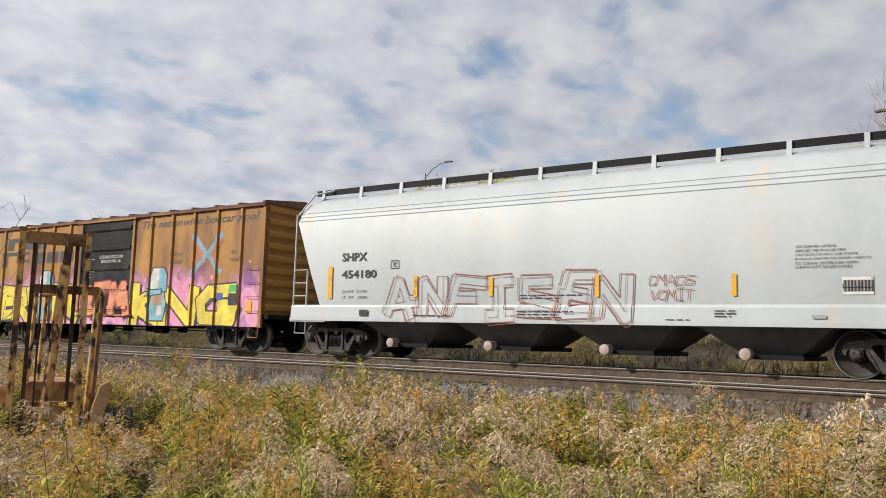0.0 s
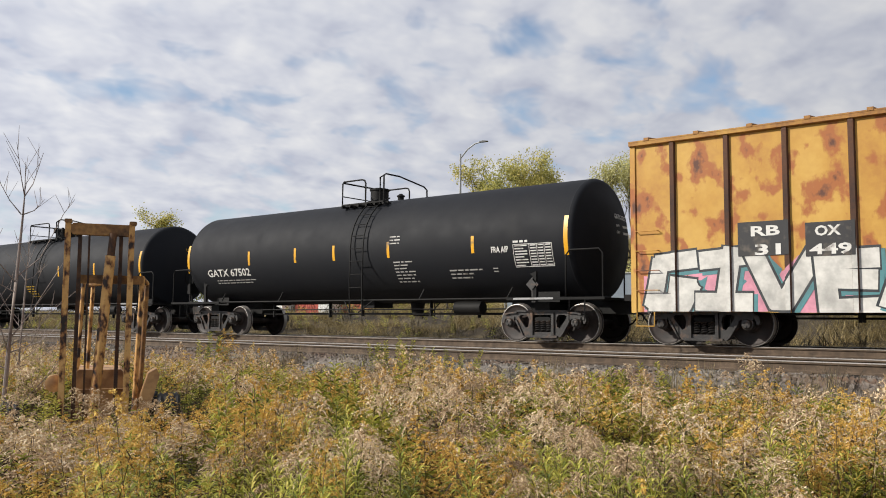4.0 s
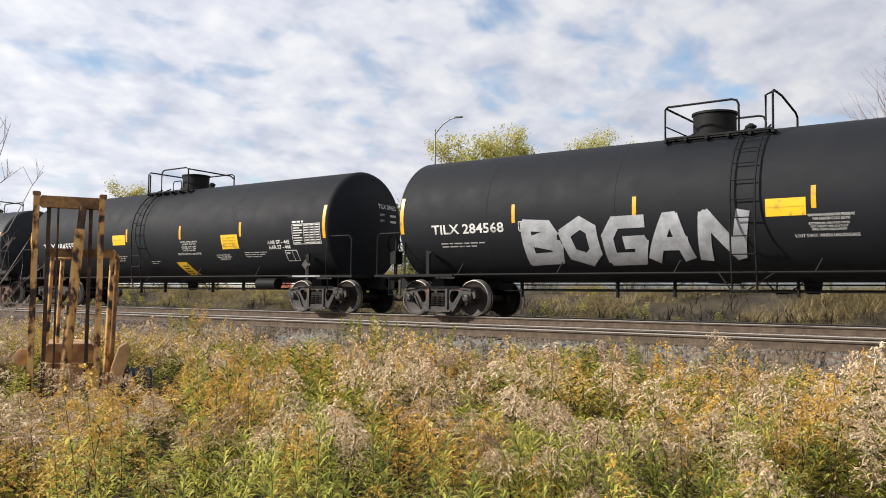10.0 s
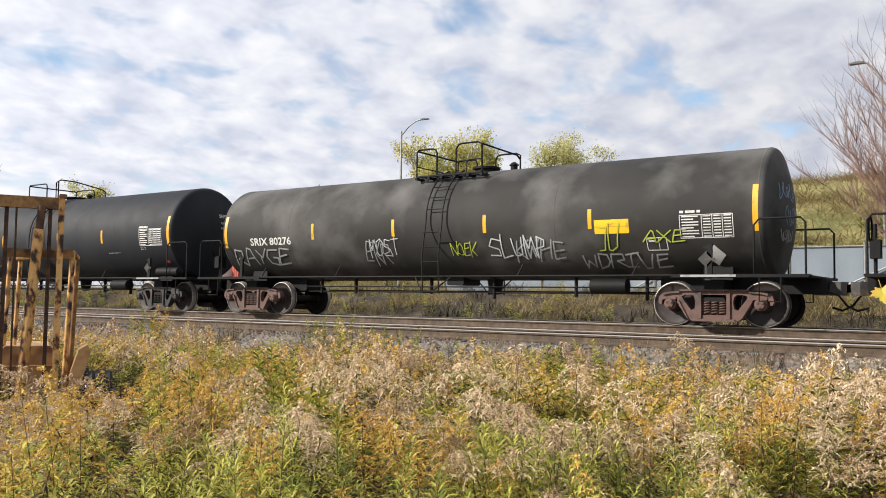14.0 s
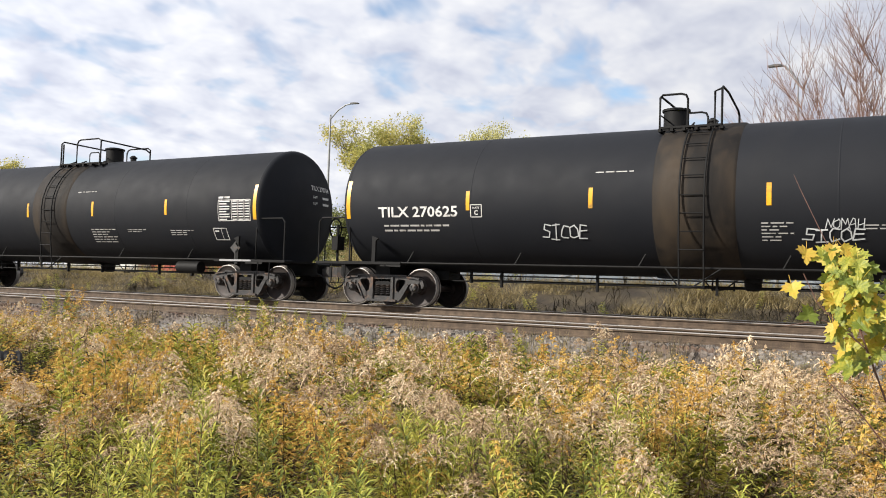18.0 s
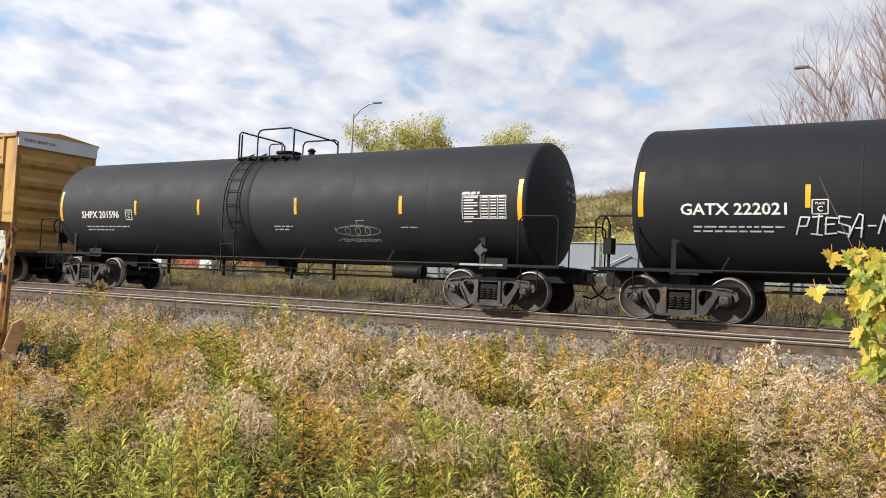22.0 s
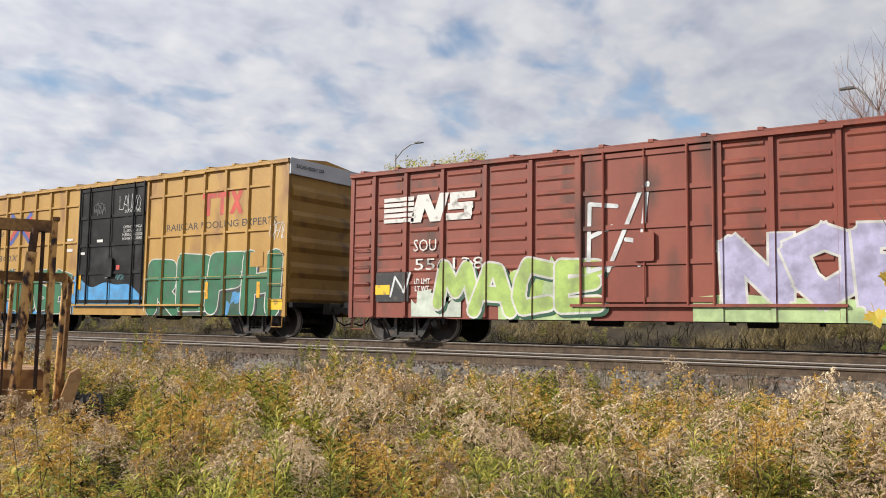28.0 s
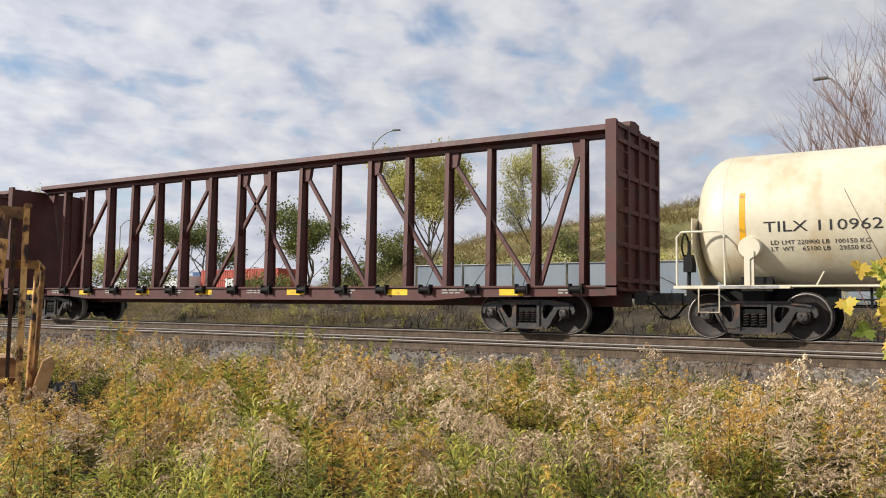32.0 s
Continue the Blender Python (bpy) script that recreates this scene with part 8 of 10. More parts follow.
def squiggle(w, h, seed, loops, wide):
    """The outline of a quick handwritten line that says nothing."""
    r = random.Random(seed)
    ph = [r.uniform(0, 6.28) for _ in range(5)]
    n = loops * 14
    line = []
    for i in range(n + 1):
        u = i / n
        a = 6.2832 * loops * u
        line.append((w * (u - 0.5) * 0.86 + w * 0.07 * math.sin(a + ph[0]) + w * 0.03 * math.sin(2.3 * a + ph[1]), h * (0.34 + 0.10 * math.sin(a * 0.37 + ph[2])) * math.sin(a * 1.0 + ph[3] + 0.8 * math.sin(a * 0.5 + ph[4]))))
    pts, faces = [], []
    for i, (p, q) in enumerate(line):
        a, b = line[max(0, i - 1)], line[min(n, i + 1)]
        dx, dz = b[0] - a[0], b[1] - a[1]
        k = wide / max(1e-6, math.hypot(dx, dz))
        pts += [(p - dz * k, q + dx * k), (p + dz * k, q - dx * k)]
    faces = [(2 * i, 2 * i + 1, 2 * i + 3, 2 * i + 2) for i in range(n)]
    return pts, faces


def scribble(C, x, z, w, h, mat, seed, loops=5, wide=0.011):
    C[1]("graffiti_tag", [(squiggle(w, h, seed, loops, wide), x, z, 1)], mat, off=0.014)


def wave(C, x, z, w, h, mat, seed):
    """A smooth streak of sprayed paint."""
    r = random.Random(seed)
    ph = r.uniform(0, 6.28)
    n = 30
    up_ = [(-w / 2 + w * i / n, h * (0.5 - 0.55 * i / n + 0.14 * math.sin(7 * i / n + ph) + 0.06 * math.sin(17 * i / n))) for i in range(n + 1)]
    C[1]("graffiti_field", [(shape(*(up_[::-1] + [(-w / 2, -h / 2), (w / 2, -h / 2)])), x, z, 1)], mat, "smooth streak of sprayed paint", off=0.003)


def blob(w, h, seed, n=26, rough=0.18):
    rng = random.Random(seed)
    ph = [rng.uniform(0, 6.28) for _ in range(4)]
    pts = []
    for i in range(n):
        a = 6.2832 * i / n
        k = 1 + rough * (math.sin(3 * a + ph[0]) * 0.5 + math.sin(5 * a + ph[1]) * 0.3 + math.sin(9 * a + ph[2]) * 0.3)
        pts.append((w / 2 * math.cos(a) * k, h / 2 * math.sin(a) * k))
    return (pts, [tuple(range(n))])


def spray_cloud(top):
    """Pink and purple paint sprayed in clouds, thinning out upwards over the old paint."""
    m = bpy.data.materials.new("spray_cloud")
    m.use_nodes = True
    n, l = m.node_tree.nodes, m.node_tree.links
    tc = n.new("ShaderNodeTexCoord")
    facs = []
    for sc, det in ((0.9, 3.0), (1.3, 2.0), (90.0, 2.0)):
        t = n.new("ShaderNodeTexNoise")
        t.inputs["Scale"].default_value, t.inputs["Detail"].default_value = sc, det
        l.new(tc.outputs["Object"], t.inputs["Vector"])
        facs.append(t.outputs["Fac"])
    ramp = n.new("ShaderNodeValToRGB")
    ramp.color_ramp.elements[0].position, ramp.color_ramp.elements[0].color = 0.36, (0.58, 0.20, 0.33, 1)
    ramp.color_ramp.elements[1].position, ramp.color_ramp.elements[1].color = 0.62, (0.27, 0.10, 0.30, 1)
    mid = ramp.color_ramp.elements.new(0.5)
    mid.color = (0.63, 0.30, 0.42, 1)
    l.new(facs[1], ramp.inputs[0])
    bsdf = n["Principled BSDF"]
    l.new(ramp.outputs[0], bsdf.inputs["Base Color"])
    bsdf.inputs["Roughness"].default_value = 0.6
    sep = n.new("ShaderNodeSeparateXYZ")
    l.new(tc.outputs["Object"], sep.inputs[0])

    def math_node(op, a, b):
        k = n.new("ShaderNodeMath")
        k.operation = op
        for i, v in enumerate((a, b)):
            if isinstance(v, float):
                k.inputs[i].default_value = v
            else:
                l.new(v, k.inputs[i])
        return k.outputs[0]
    edge = math_node("ADD", math_node("MULTIPLY", facs[0], 2.2), math_node("MULTIPLY", facs[2], 0.35))
    over = math_node("SUBTRACT", math_node("ADD", edge, top - 1.27), sep.outputs["Z"])
    fade = n.new("ShaderNodeMapRange")
    fade.inputs["From Min"].default_value, fade.inputs["From Max"].default_value = -0.05, 0.75
    l.new(over, fade.inputs["Value"])
    clear = n.new("ShaderNodeBsdfTransparent")
    mix = n.new("ShaderNodeMixShader")
    l.new(fade.outputs[0], mix.inputs[0])
    l.new(clear.outputs[0], mix.inputs[1])
    l.new(bsdf.outputs[0], mix.inputs[2])
    l.new(mix.outputs[0], n["Material Output"].inputs[0])
    return m


CLOUD = spray_cloud(2.55)


def haze(C, x, z, w, h):
    """A sprayed cloud along the wall, with stray spots of paint over it."""
    rng = random.Random(int(w * 100))
    C[1]("sprayed_field", [(bar(w, h), x, z, 1)], CLOUD, "pink and purple sprayed background", off=0.0015)
    for i in range(12):
        if h < 1.0:
            break
        C[1]("sprayed_spot", [(blob(rng.uniform(0.04, 0.14), rng.uniform(0.04, 0.14), i), x + rng.uniform(-w / 2, w / 2), 2.0 + rng.uniform(0.0, 0.75), 1)], HAZE_PINK, off=0.0022 + 0.00004 * i)


def splash(C, x, z, w, h, m1, m2, n):
    rng = random.Random(int(w * 77 + n))
    tops = [(-w / 2 + w * i / (6 * n), h * (0.30 + 0.13 * math.sin(i * 1.7 + n) + 0.09 * math.sin(i * 3.9))) for i in range(6 * n + 1)]
    C[1]("graffiti_field", [(shape(*(tops[::-1] + [(-w / 2, -h / 2), (w / 2, -h / 2)])), x, z, 1)], m1, "broad field of sprayed paint along the foot", off=0.001)
    for i in range(3 * n):
        C[1]("graffiti_stroke", [(shape((0, 0), (rng.uniform(0.1, 0.3), rng.uniform(-0.05, 0.1)), (rng.uniform(0.15, 0.5), rng.uniform(0.2, 0.6)), (rng.uniform(0.0, 0.15), rng.uniform(0.25, 0.5))), x + rng.uniform(-w / 2, w / 2 - 0.5), z + h * rng.uniform(-0.45, 0.05), 1)], m2, off=0.0028 + 0.00004 * i)


def cap(C, x, z, w, h):
    """A painted cap over a plain figure: white and pale blue, outlined in black."""
    blue = tone("cap_blue", (0.18, 0.40, 0.48))
    crown_ = [(-w * 0.42, -h * 0.5), (w * 0.42, -h * 0.5), (w * 0.40, h * 0.2), (w * 0.25, h * 0.48), (-w * 0.3, h * 0.5), (-w * 0.42, h * 0.2)]
    torso = [(-w * 0.36, -h * 1.75), (w * 0.30, -h * 1.75), (w * 0.42, -h * 1.1), (w * 0.30, -h * 0.5), (-w * 0.32, -h * 0.5), (-w * 0.44, -h * 1.2)]
    for nm, pts, mat, o in (("graffiti_outline", [(p * 1.12, q * 1.03) for p, q in torso], INK, 0.0152), ("graffiti_figure", torso, blue, 0.0160), ("graffiti_figure", [(p * 0.7, q * 0.42 - h * 0.36) for p, q in torso], tone("figure_tan", (0.42, 0.25, 0.15)), 0.0166), ("graffiti_figure", [(p * 0.35 + w * 0.1, q * 0.35 - h * 0.95) for p, q in torso], PIECE_WHITE, 0.0172), ("graffiti_outline", [(p * 1.1, q * 1.1) for p, q in crown_], INK, 0.0176), ("graffiti_cap", crown_, PIECE_WHITE, 0.0184), ("graffiti_cap", [(0, -h * 0.5), (w * 0.42, -h * 0.5), (w * 0.40, h * 0.2), (w * 0.22, h * 0.46), (w * 0.02, h * 0.46)], blue, 0.0190), ("graffiti_outline", [(-w * 0.76, -h * 0.74), (w * 0.20, -h * 0.64), (w * 0.20, -h * 0.38), (-w * 0.45, -h * 0.40)], INK, 0.0194), ("graffiti_brim", [(-w * 0.70, -h * 0.70), (w * 0.15, -h * 0.60), (w * 0.15, -h * 0.43), (-w * 0.42, -h * 0.45)], blue, 0.0200)):
        C[1](nm, [(shape(*pts), x, z, 1)], mat, off=o)


def arch(C, x, z, w, h):
    for r, m, o in ((1.0, INK, 0.003), (0.95, PIECE_WHITE, 0.006), (0.62, INK, 0.009), (0.57, OCHRE, 0.012)):
        k = 20
        C[1]("graffiti", [(shape(*[(w / 2 * r * math.cos(math.pi * i / k), h * r * math.sin(math.pi * i / k)) for i in range(k + 1)]), x, z - h / 2, 1)], m, off=o)


def cross_logo(C, x, z, w, h, m1, m2):
    """Two chevrons whose points meet in the middle, each edged in the second colour."""
    for s in (-1, 1):
        for nm, pts, half, m, o in (("painted_chevron", [(0.46, 0.46), (0.035, 0.0), (0.46, -0.46)], 0.070, m1, 0.005), ("painted_chevron", [(0.47, 0.31), (0.19, 0.0), (0.47, -0.31)], 0.058, m2, 0.008)):
            lines = [[(s * p * w, q * h) for p, q in pts]]
            C[1](nm, [(union(stroke_polys(lines, half * w, False)), x, z, 1)], m, off=o + (0.001 if s > 0 else 0.0))


def plate_logo(C, x, z, w, h):
    C[1]("painted_panel", [(bar(w, h), x, z, 1)], INK, off=0.005)
    sl = h * 0.12
    out = []
    for k, ww in ((-0.29, 0.27), (0.0, 0.27)):
        u = k * w
        out += [(shape((u - ww * w / 2, h * 0.12), (u + ww * w / 2, h * 0.12), (u + ww * w / 2 + sl, h * 0.36), (u - ww * w / 2 + sl, h * 0.36)), x, z, 1), (shape((u - w * 0.05 - sl, -h * 0.36), (u + w * 0.05 - sl, -h * 0.36), (u + w * 0.05, h * 0.12), (u - w * 0.05, h * 0.12)), x, z, 1)]
    u = 0.30 * w
    out += [(shape((u - w * 0.14, -h * 0.36), (u - w * 0.05, -h * 0.36), (u + w * 0.14, h * 0.36), (u + w * 0.05, h * 0.36)), x, z, 1), (shape((u - w * 0.12, h * 0.36), (u - w * 0.02, h * 0.36), (u + w * 0.12, -h * 0.36), (u + w * 0.02, -h * 0.36)), x, z + 0.0, 1)]
    C[1]("painted_emblem", out[:-1], WHITE, off=0.009)
    C[1]("painted_emblem", out[-1:], WHITE, off=0.0105)


def slab_logo(C, x, z, w, h, mat):
    sl = 0.12
    def para(u0, u1, v0, v1):
        return (shape((u0 * w + v0 * sl, v0 * h), (u1 * w + v0 * sl, v0 * h), (u1 * w + v1 * sl, v1 * h), (u0 * w + v1 * sl, v1 * h)), x, z, 1)
    for p in (para(-0.46, -0.36, 0.04, 0.42), para(-0.36, -0.26, 0.28, 0.42), para(-0.24, -0.06, 0.04, 0.36), para(-0.04, 0.03, 0.04, 0.40), para(0.05, 0.12, 0.04, 0.52), para(-0.50, -0.43, -0.50, -0.02), para(-0.43, -0.12, -0.14, -0.02), para(-0.30, -0.24, -0.36, -0.14), para(-0.24, -0.12, -0.36, -0.26), para(-0.04, 0.12, -0.42, -0.08), para(0.14, 0.30, -0.42, -0.08), para(0.32, 0.50, -0.42, -0.08)):
        C[1]("painted_emblem", [p], mat)


def bar_logo(C, x, z, w, h):
    out = [(bar(w * 0.34, h * 0.13), x - w * 0.33, z + h * (0.36 - 0.18 * i), 1) for i in range(5)]
    out += [(shape((-0.20 * w, -h * 0.46), (-0.08 * w, -h * 0.46), (0.0, h * 0.46), (-0.12 * w, h * 0.46)), x, z, 1), (shape((-0.10 * w, h * 0.46), (0.0, h * 0.46), (0.12 * w, -h * 0.46), (0.02 * w, -h * 0.46)), x, z, 1), (shape((0.04 * w, -h * 0.46), (0.14 * w, -h * 0.46), (0.22 * w, h * 0.46), (0.12 * w, h * 0.46)), x, z, 1)]
    out += [(bar(w * 0.26, h * 0.22), x + w * 0.36, z + h * 0.34, 1), (bar(w * 0.26, h * 0.22), x + w * 0.34, z, 1), (bar(w * 0.26, h * 0.22), x + w * 0.32, z - h * 0.34, 1), (bar(w * 0.08, h * 0.3), x + w * 0.27, z + h * 0.2, 1), (bar(w * 0.08, h * 0.3), x + w * 0.42, z - h * 0.2, 1)]
    C[1]("painted_emblem", out[:6] + out[7:11], WHITE)
    C[1]("painted_emblem", [out[6]] + out[11:], WHITE, off=0.006)


def bar_logo2(C, x, z, w, h):
    out = [(bar(w * 0.34, h * 0.22), x - w * 0.32, z + h * 0.36, 1), (bar(w * 0.09, h), x - w * 0.34, z - h * 0.02, 1), (bar(w * 0.30, h * 0.22), x + w * 0.02, z + h * 0.36, 1), (bar(w * 0.09, h), x + w * 0.0, z - h * 0.02, 1)]
    out += [(shape((0.18 * w, -h * 0.5), (0.28 * w, -h * 0.5), (0.5 * w, h * 0.5), (0.40 * w, h * 0.5)), x, z, 1), (shape((0.20 * w, h * 0.5), (0.30 * w, h * 0.5), (0.5 * w, -h * 0.5), (0.40 * w, -h * 0.5)), x, z, 1)]
    C[1]("painted_emblem", out[0::2], LOGO_RED)
    C[1]("painted_emblem", out[1::2], LOGO_RED, off=0.006)




def head_words(C, body, y, z, w, h, mat=None, bold=0.02):
    """Lettering on the dished head that faces along the track."""
    car = C[0]
    (pts, faces), _, _, _ = words(body, 0, 0, w, h, bold)
    g = Geo()
    r, zc, sm = car["r"], car["zc"], car["seam"]
    g.v = [(sm + 0.366 - 0.23 * (((y + p) ** 2 + (z + q - zc) ** 2) / (0.91 * r) ** 2), y + p, z + q) for p, q in pts]
    g.f = faces
    part("lettering", g, mat or WHITE, car)


def end_words(C, body, x, y, z, w, h, mat):
    (pts, faces), _, _, _ = words(body, 0, 0, w, h, 0.02)
    g = Geo()
    g.v, g.f = [(x, y + p, z + q) for p, q in pts], faces
    part("lettering", g, mat, C[0])


for C, body, m in ((T4, "GATX 67502", WHITE), (T5, "UTLX 680781", GOLD), (T6, "TILX 284554", WHITE), (T7, "TILX 284568", WHITE), (T8, "TILX 284555", WHITE), (T9, "UTLX 631496", GOLD), (T11, "SHPX 201388", WHITE), (T12, "TILX 270625", WHITE), (T13, "TILX 270764", WHITE), (T14, "GATX 222021", WHITE), (T15, "SHPX 201596", FADED)):
    k = C[0]["r"] / 1.55
    zz = C[0]["zc"] + 0.62 * k
    head_words(C, body, 0.72 * k, zz, 0.95 * k, 0.13 * k, m)
    for i in range(2):
        head_words(C, "CAPY", 0.42 * k, zz - (0.24 + 0.17 * i) * k, 0.22 * k, 0.07 * k, m)
        C2 = part("small_print", Geo().box(0, 0.004, -0.22 * k, 0.22 * k, -0.03 * k, 0.03 * k), m, C[0])
        yy = 0.86 * k
        zq = zz - (0.24 + 0.17 * i) * k
        C2.location = (C[0]["seam"] + 0.362 - 0.23 * ((yy ** 2 + (zq - C[0]["zc"]) ** 2) / (0.91 * C[0]["r"]) ** 2), yy, zq)

TAG_TAN = tone("tag_tan", (0.24, 0.13, 0.05))
TAG_DARK = tone("tag_dark_grey", (0.09, 0.09, 0.09))
for C in (B16, B17, B19):
    end_words(C, "EXCESS HEIGHT CAR", 7.98, -0.75, 4.77, 1.15, 0.10, INK)
TAG_BLUE = tone("tag_pale_blue", (0.20, 0.30, 0.42))
for i, (y, z, w, h, m) in enumerate(((-0.25, 2.75, 1.1, 0.42, TAG_BLUE), (0.1, 2.25, 1.3, 0.5, TAG_BLUE), (-0.3, 1.85, 0.8, 0.3, TAG_GREY), (0.55, 2.6, 0.5, 0.3, TAG_GREY))):
    g = Geo()
    pts, g.f = squiggle(w, h, 40 + i, 5, 0.014)
    g.v = [(T10[0]["seam"] + 0.37 - 0.23 * (((y + p) ** 2 + (z + q - T10[0]["zc"]) ** 2) / (0.91 * T10[0]["r"]) ** 2), y + p, z + q) for p, q in pts]
    part("graffiti_tag", g, m, T10[0])
say(H1, 'SHPX', -5.96, 2.63, 0.88, 0.23, INK, bold=0.025)
say(H1, '454180', -5.78, 2.17, 1.21, 0.22, INK, bold=0.025)
say(H1, 'LD LMT  221700', -5.93, 1.71, 0.87, 0.07, INK)
say(H1, 'LT  WT    64300', -5.92, 1.56, 0.87, 0.07, INK)
frame_box(H1, -4.57, 2.39, 0.26, 0.20, INK)
say(H1, 'C', -4.57, 2.39, 0.11, 0.10, INK)
say(H1, 'AM 320HBA LINING', 5.50, 2.45, 0.71, 0.05, INK)
say(H1, 'APPLIED MILTON 04-1999', 5.58, 2.37, 0.88, 0.05, INK)
say(H1, 'CAUTION DO NOT USE STEAM,', 5.68, 2.29, 1.09, 0.05, INK)
say(H1, 'BOILING WATER OR SHARP OBJECTS', 5.79, 2.21, 1.30, 0.05, INK)
say(H1, 'TO CLEAN. ENTER CAR WITH', 5.68, 2.13, 1.09, 0.05, INK)
say(H1, 'CLEAN SOFT SOLED SHOES', 5.63, 2.06, 1.00, 0.05, INK)
rack_plate(H1, 6.21, 1.70, 0.52, 0.32)
print_block(H1, -3.35, 1.09, 1.14, 0.08, 1, INK)
print_block(H1, -0.08, 1.54, 1.57, 0.13, 2, INK)
print_block(H1, -0.21, 1.14, 1.44, 0.20, 3, INK)
print_block(H1, 3.84, 1.18, 0.46, 0.16, 3, INK)
print_block(H1, 2.86, 1.05, 0.50, 0.05, 1, INK)
stripe(H1, -6.79, 1.96, 0.15, 0.87)
stripe(H1, -3.88, 1.82, 0.12, 0.54)
stripe(H1, -1.65, 1.79, 0.11, 0.45)
stripe(H1, 1.07, 1.77, 0.09, 0.50)
stripe(H1, 4.00, 1.75, 0.08, 0.44)
graf(H1, "ANFISEN", -1.43, 1.55, 6.82, 1.15, None, TAG_RED, thick=0.26, rim=0.020, seed=4, hollow=True, overlap=1.12, wild_=0.16)
graf(H1, "ANFISEN", -1.36, 1.50, 6.82, 1.15, None, TAG_RED, thick=0.15, rim=0.012, seed=4, hollow=True, overlap=1.12, wild_=0.20)
line_tag(H1, 2.72, 1.86, 1.0, 0.22, "CMADS", TAG_RED, thick=0.07)
line_tag(H1, 2.72, 1.56, 0.9, 0.26, "VOMIT", TAG_RED, thick=0.07)
plate(H1, -5.54, 1.15, 0.29, 0.16, INK)
plate(H1, 5.55, 1.13, 0.25, 0.07, GREYPLATE)
say(B2, 'The nationwide boxcar pool', 4.79, 3.97, 5.68, 0.33, FADE_GREY, shear=0.25, bold=0.02)
say(B2, 'next\nload', 3.88, 2.86, 0.59, 0.37, FADE_GREY)
say(B2, 'any\nroad', 6.67, 2.84, 0.55, 0.34, FADE_GREY, shear=0.2)
cross_logo(B2, 5.34, 2.94, 1.44, 1.25, FADE_BLUE, FADE_RUST)
say(B2, '383 40', -6.47, 2.04, 1.15, 0.22, INK)
slab_logo(B2, -4.50, 3.43, 4.91, 1.22, FADE_GREY)
say(B2, 'CLOSE AND LOCK DOORS\nBEFORE MOVING CAR', 0.33, 2.94, 1.38, 0.26, WHITE)
print_block(B2, -0.97, 2.92, 0.64, 0.15, 2, WHITE)
print_block(B2, -0.94, 2.42, 0.63, 0.30, 3, WHITE)
haze(B2, -4.75, 1.95, 6.2, 2.5)
haze(B2, 4.71, 1.95, 6.27, 2.5)
haze(B2, 0.0, 0.84, 3.3, 0.27)
graf(B2, "SERV", -5.85, 1.42, 3.75, 1.45, PIECE_YELLOW, INK, thick=0.27, rim=0.05, seed=11, overlap=1.30, shadow=INK, wild_=0.08)
graf(B2, "R", -2.45, 1.38, 1.75, 1.45, PIECE_YELLOW, INK, thick=0.27, rim=0.05, seed=2, overlap=1.15, shadow=INK, base=0.015, wild_=0.10)
graf(B2, "RTM", -0.05, 1.55, 3.0, 1.25, PIECE_ORANGE, PIECE_RED, thick=0.27, seed=7, overlap=1.20, wild_=0.08, shadow=INK)
graf(B2, "K", 2.35, 1.36, 1.7, 1.5, PIECE_YELLOW, INK, thick=0.27, rim=0.05, seed=5, overlap=1.2, shadow=INK, wild_=0.10)
graf(B2, "NG", 5.05, 1.33, 3.6, 1.45, PIECE_YELLOW, INK, thick=0.27, rim=0.05, seed=8, overlap=1.25, shadow=INK, base=0.008, wild_=0.08)
plate(B2, 6.05, 1.62, 0.28, 0.22, LOGO_BLUE)
B2[1]("paint_patch", [(bar(0.34, 0.2), 6.62, 1.86, 1)], tone("sticker_green", (0.05, 0.45, 0.10)), off=0.016)
cap(B2, -3.70, 2.22, 1.10, 0.80)
cap(B2, 3.02, 2.18, 1.0, 0.75)
plate(B2, 6.67, 1.53, 0.45, 0.36, INK)
stripe(B2, 7.38, 1.30, 0.20, 0.37)
stripe(B2, -7.10, 1.42, 0.20, 0.41)
black_box(B3, -5.04, 2.14, 1.02, 0.68)
black_box(B3, -3.82, 2.07, 0.89, 0.65)
say(B3, 'RB', -5.01, 2.29, 0.56, 0.20, WHITE, bold=0.03, off=0.02)
say(B3, '31', -4.97, 1.92, 0.50, 0.22, WHITE, bold=0.03, off=0.02)
say(B3, 'OX', -3.86, 2.23, 0.46, 0.20, WHITE, bold=0.03, off=0.02)
say(B3, '449', -3.82, 1.88, 0.75, 0.21, WHITE, bold=0.03, off=0.02)
splash(B3, -4.65, 1.21, 5.87, 1.29, HAZE_PINK, PIECE_TEAL, 4)
graf(B3, "GIVER", -4.64, 1.30, 5.8, 1.40, PIECE_WHITE, PIECE_BLACKISH, thick=0.26, rim=0.05, seed=9, overlap=1.2, shadow=PIECE_TEAL, wild_=0.15)
splash(B3, 4.6, 0.92, 5.4, 0.5, HAZE_PINK, PIECE_TEAL, 3)
graf(B3, "NACEM", 4.45, 1.24, 4.8, 1.10, PIECE_WHITE, PIECE_BLACKISH, thick=0.25, rim=0.05, seed=10, overlap=1.18, shadow=PIECE_TEAL, wild_=0.09)
say(B3, 'any\nroad', 6.62, 3.38, 0.54, 0.35, FADE_GREY, shear=0.2)
say(B3, 'next\nload', 4.32, 3.36, 0.44, 0.34, FADE_GREY, shear=0.2)
cross_logo(B3, 5.49, 3.31, 0.58, 0.62, FADE_BLUE, LOGO_RED)
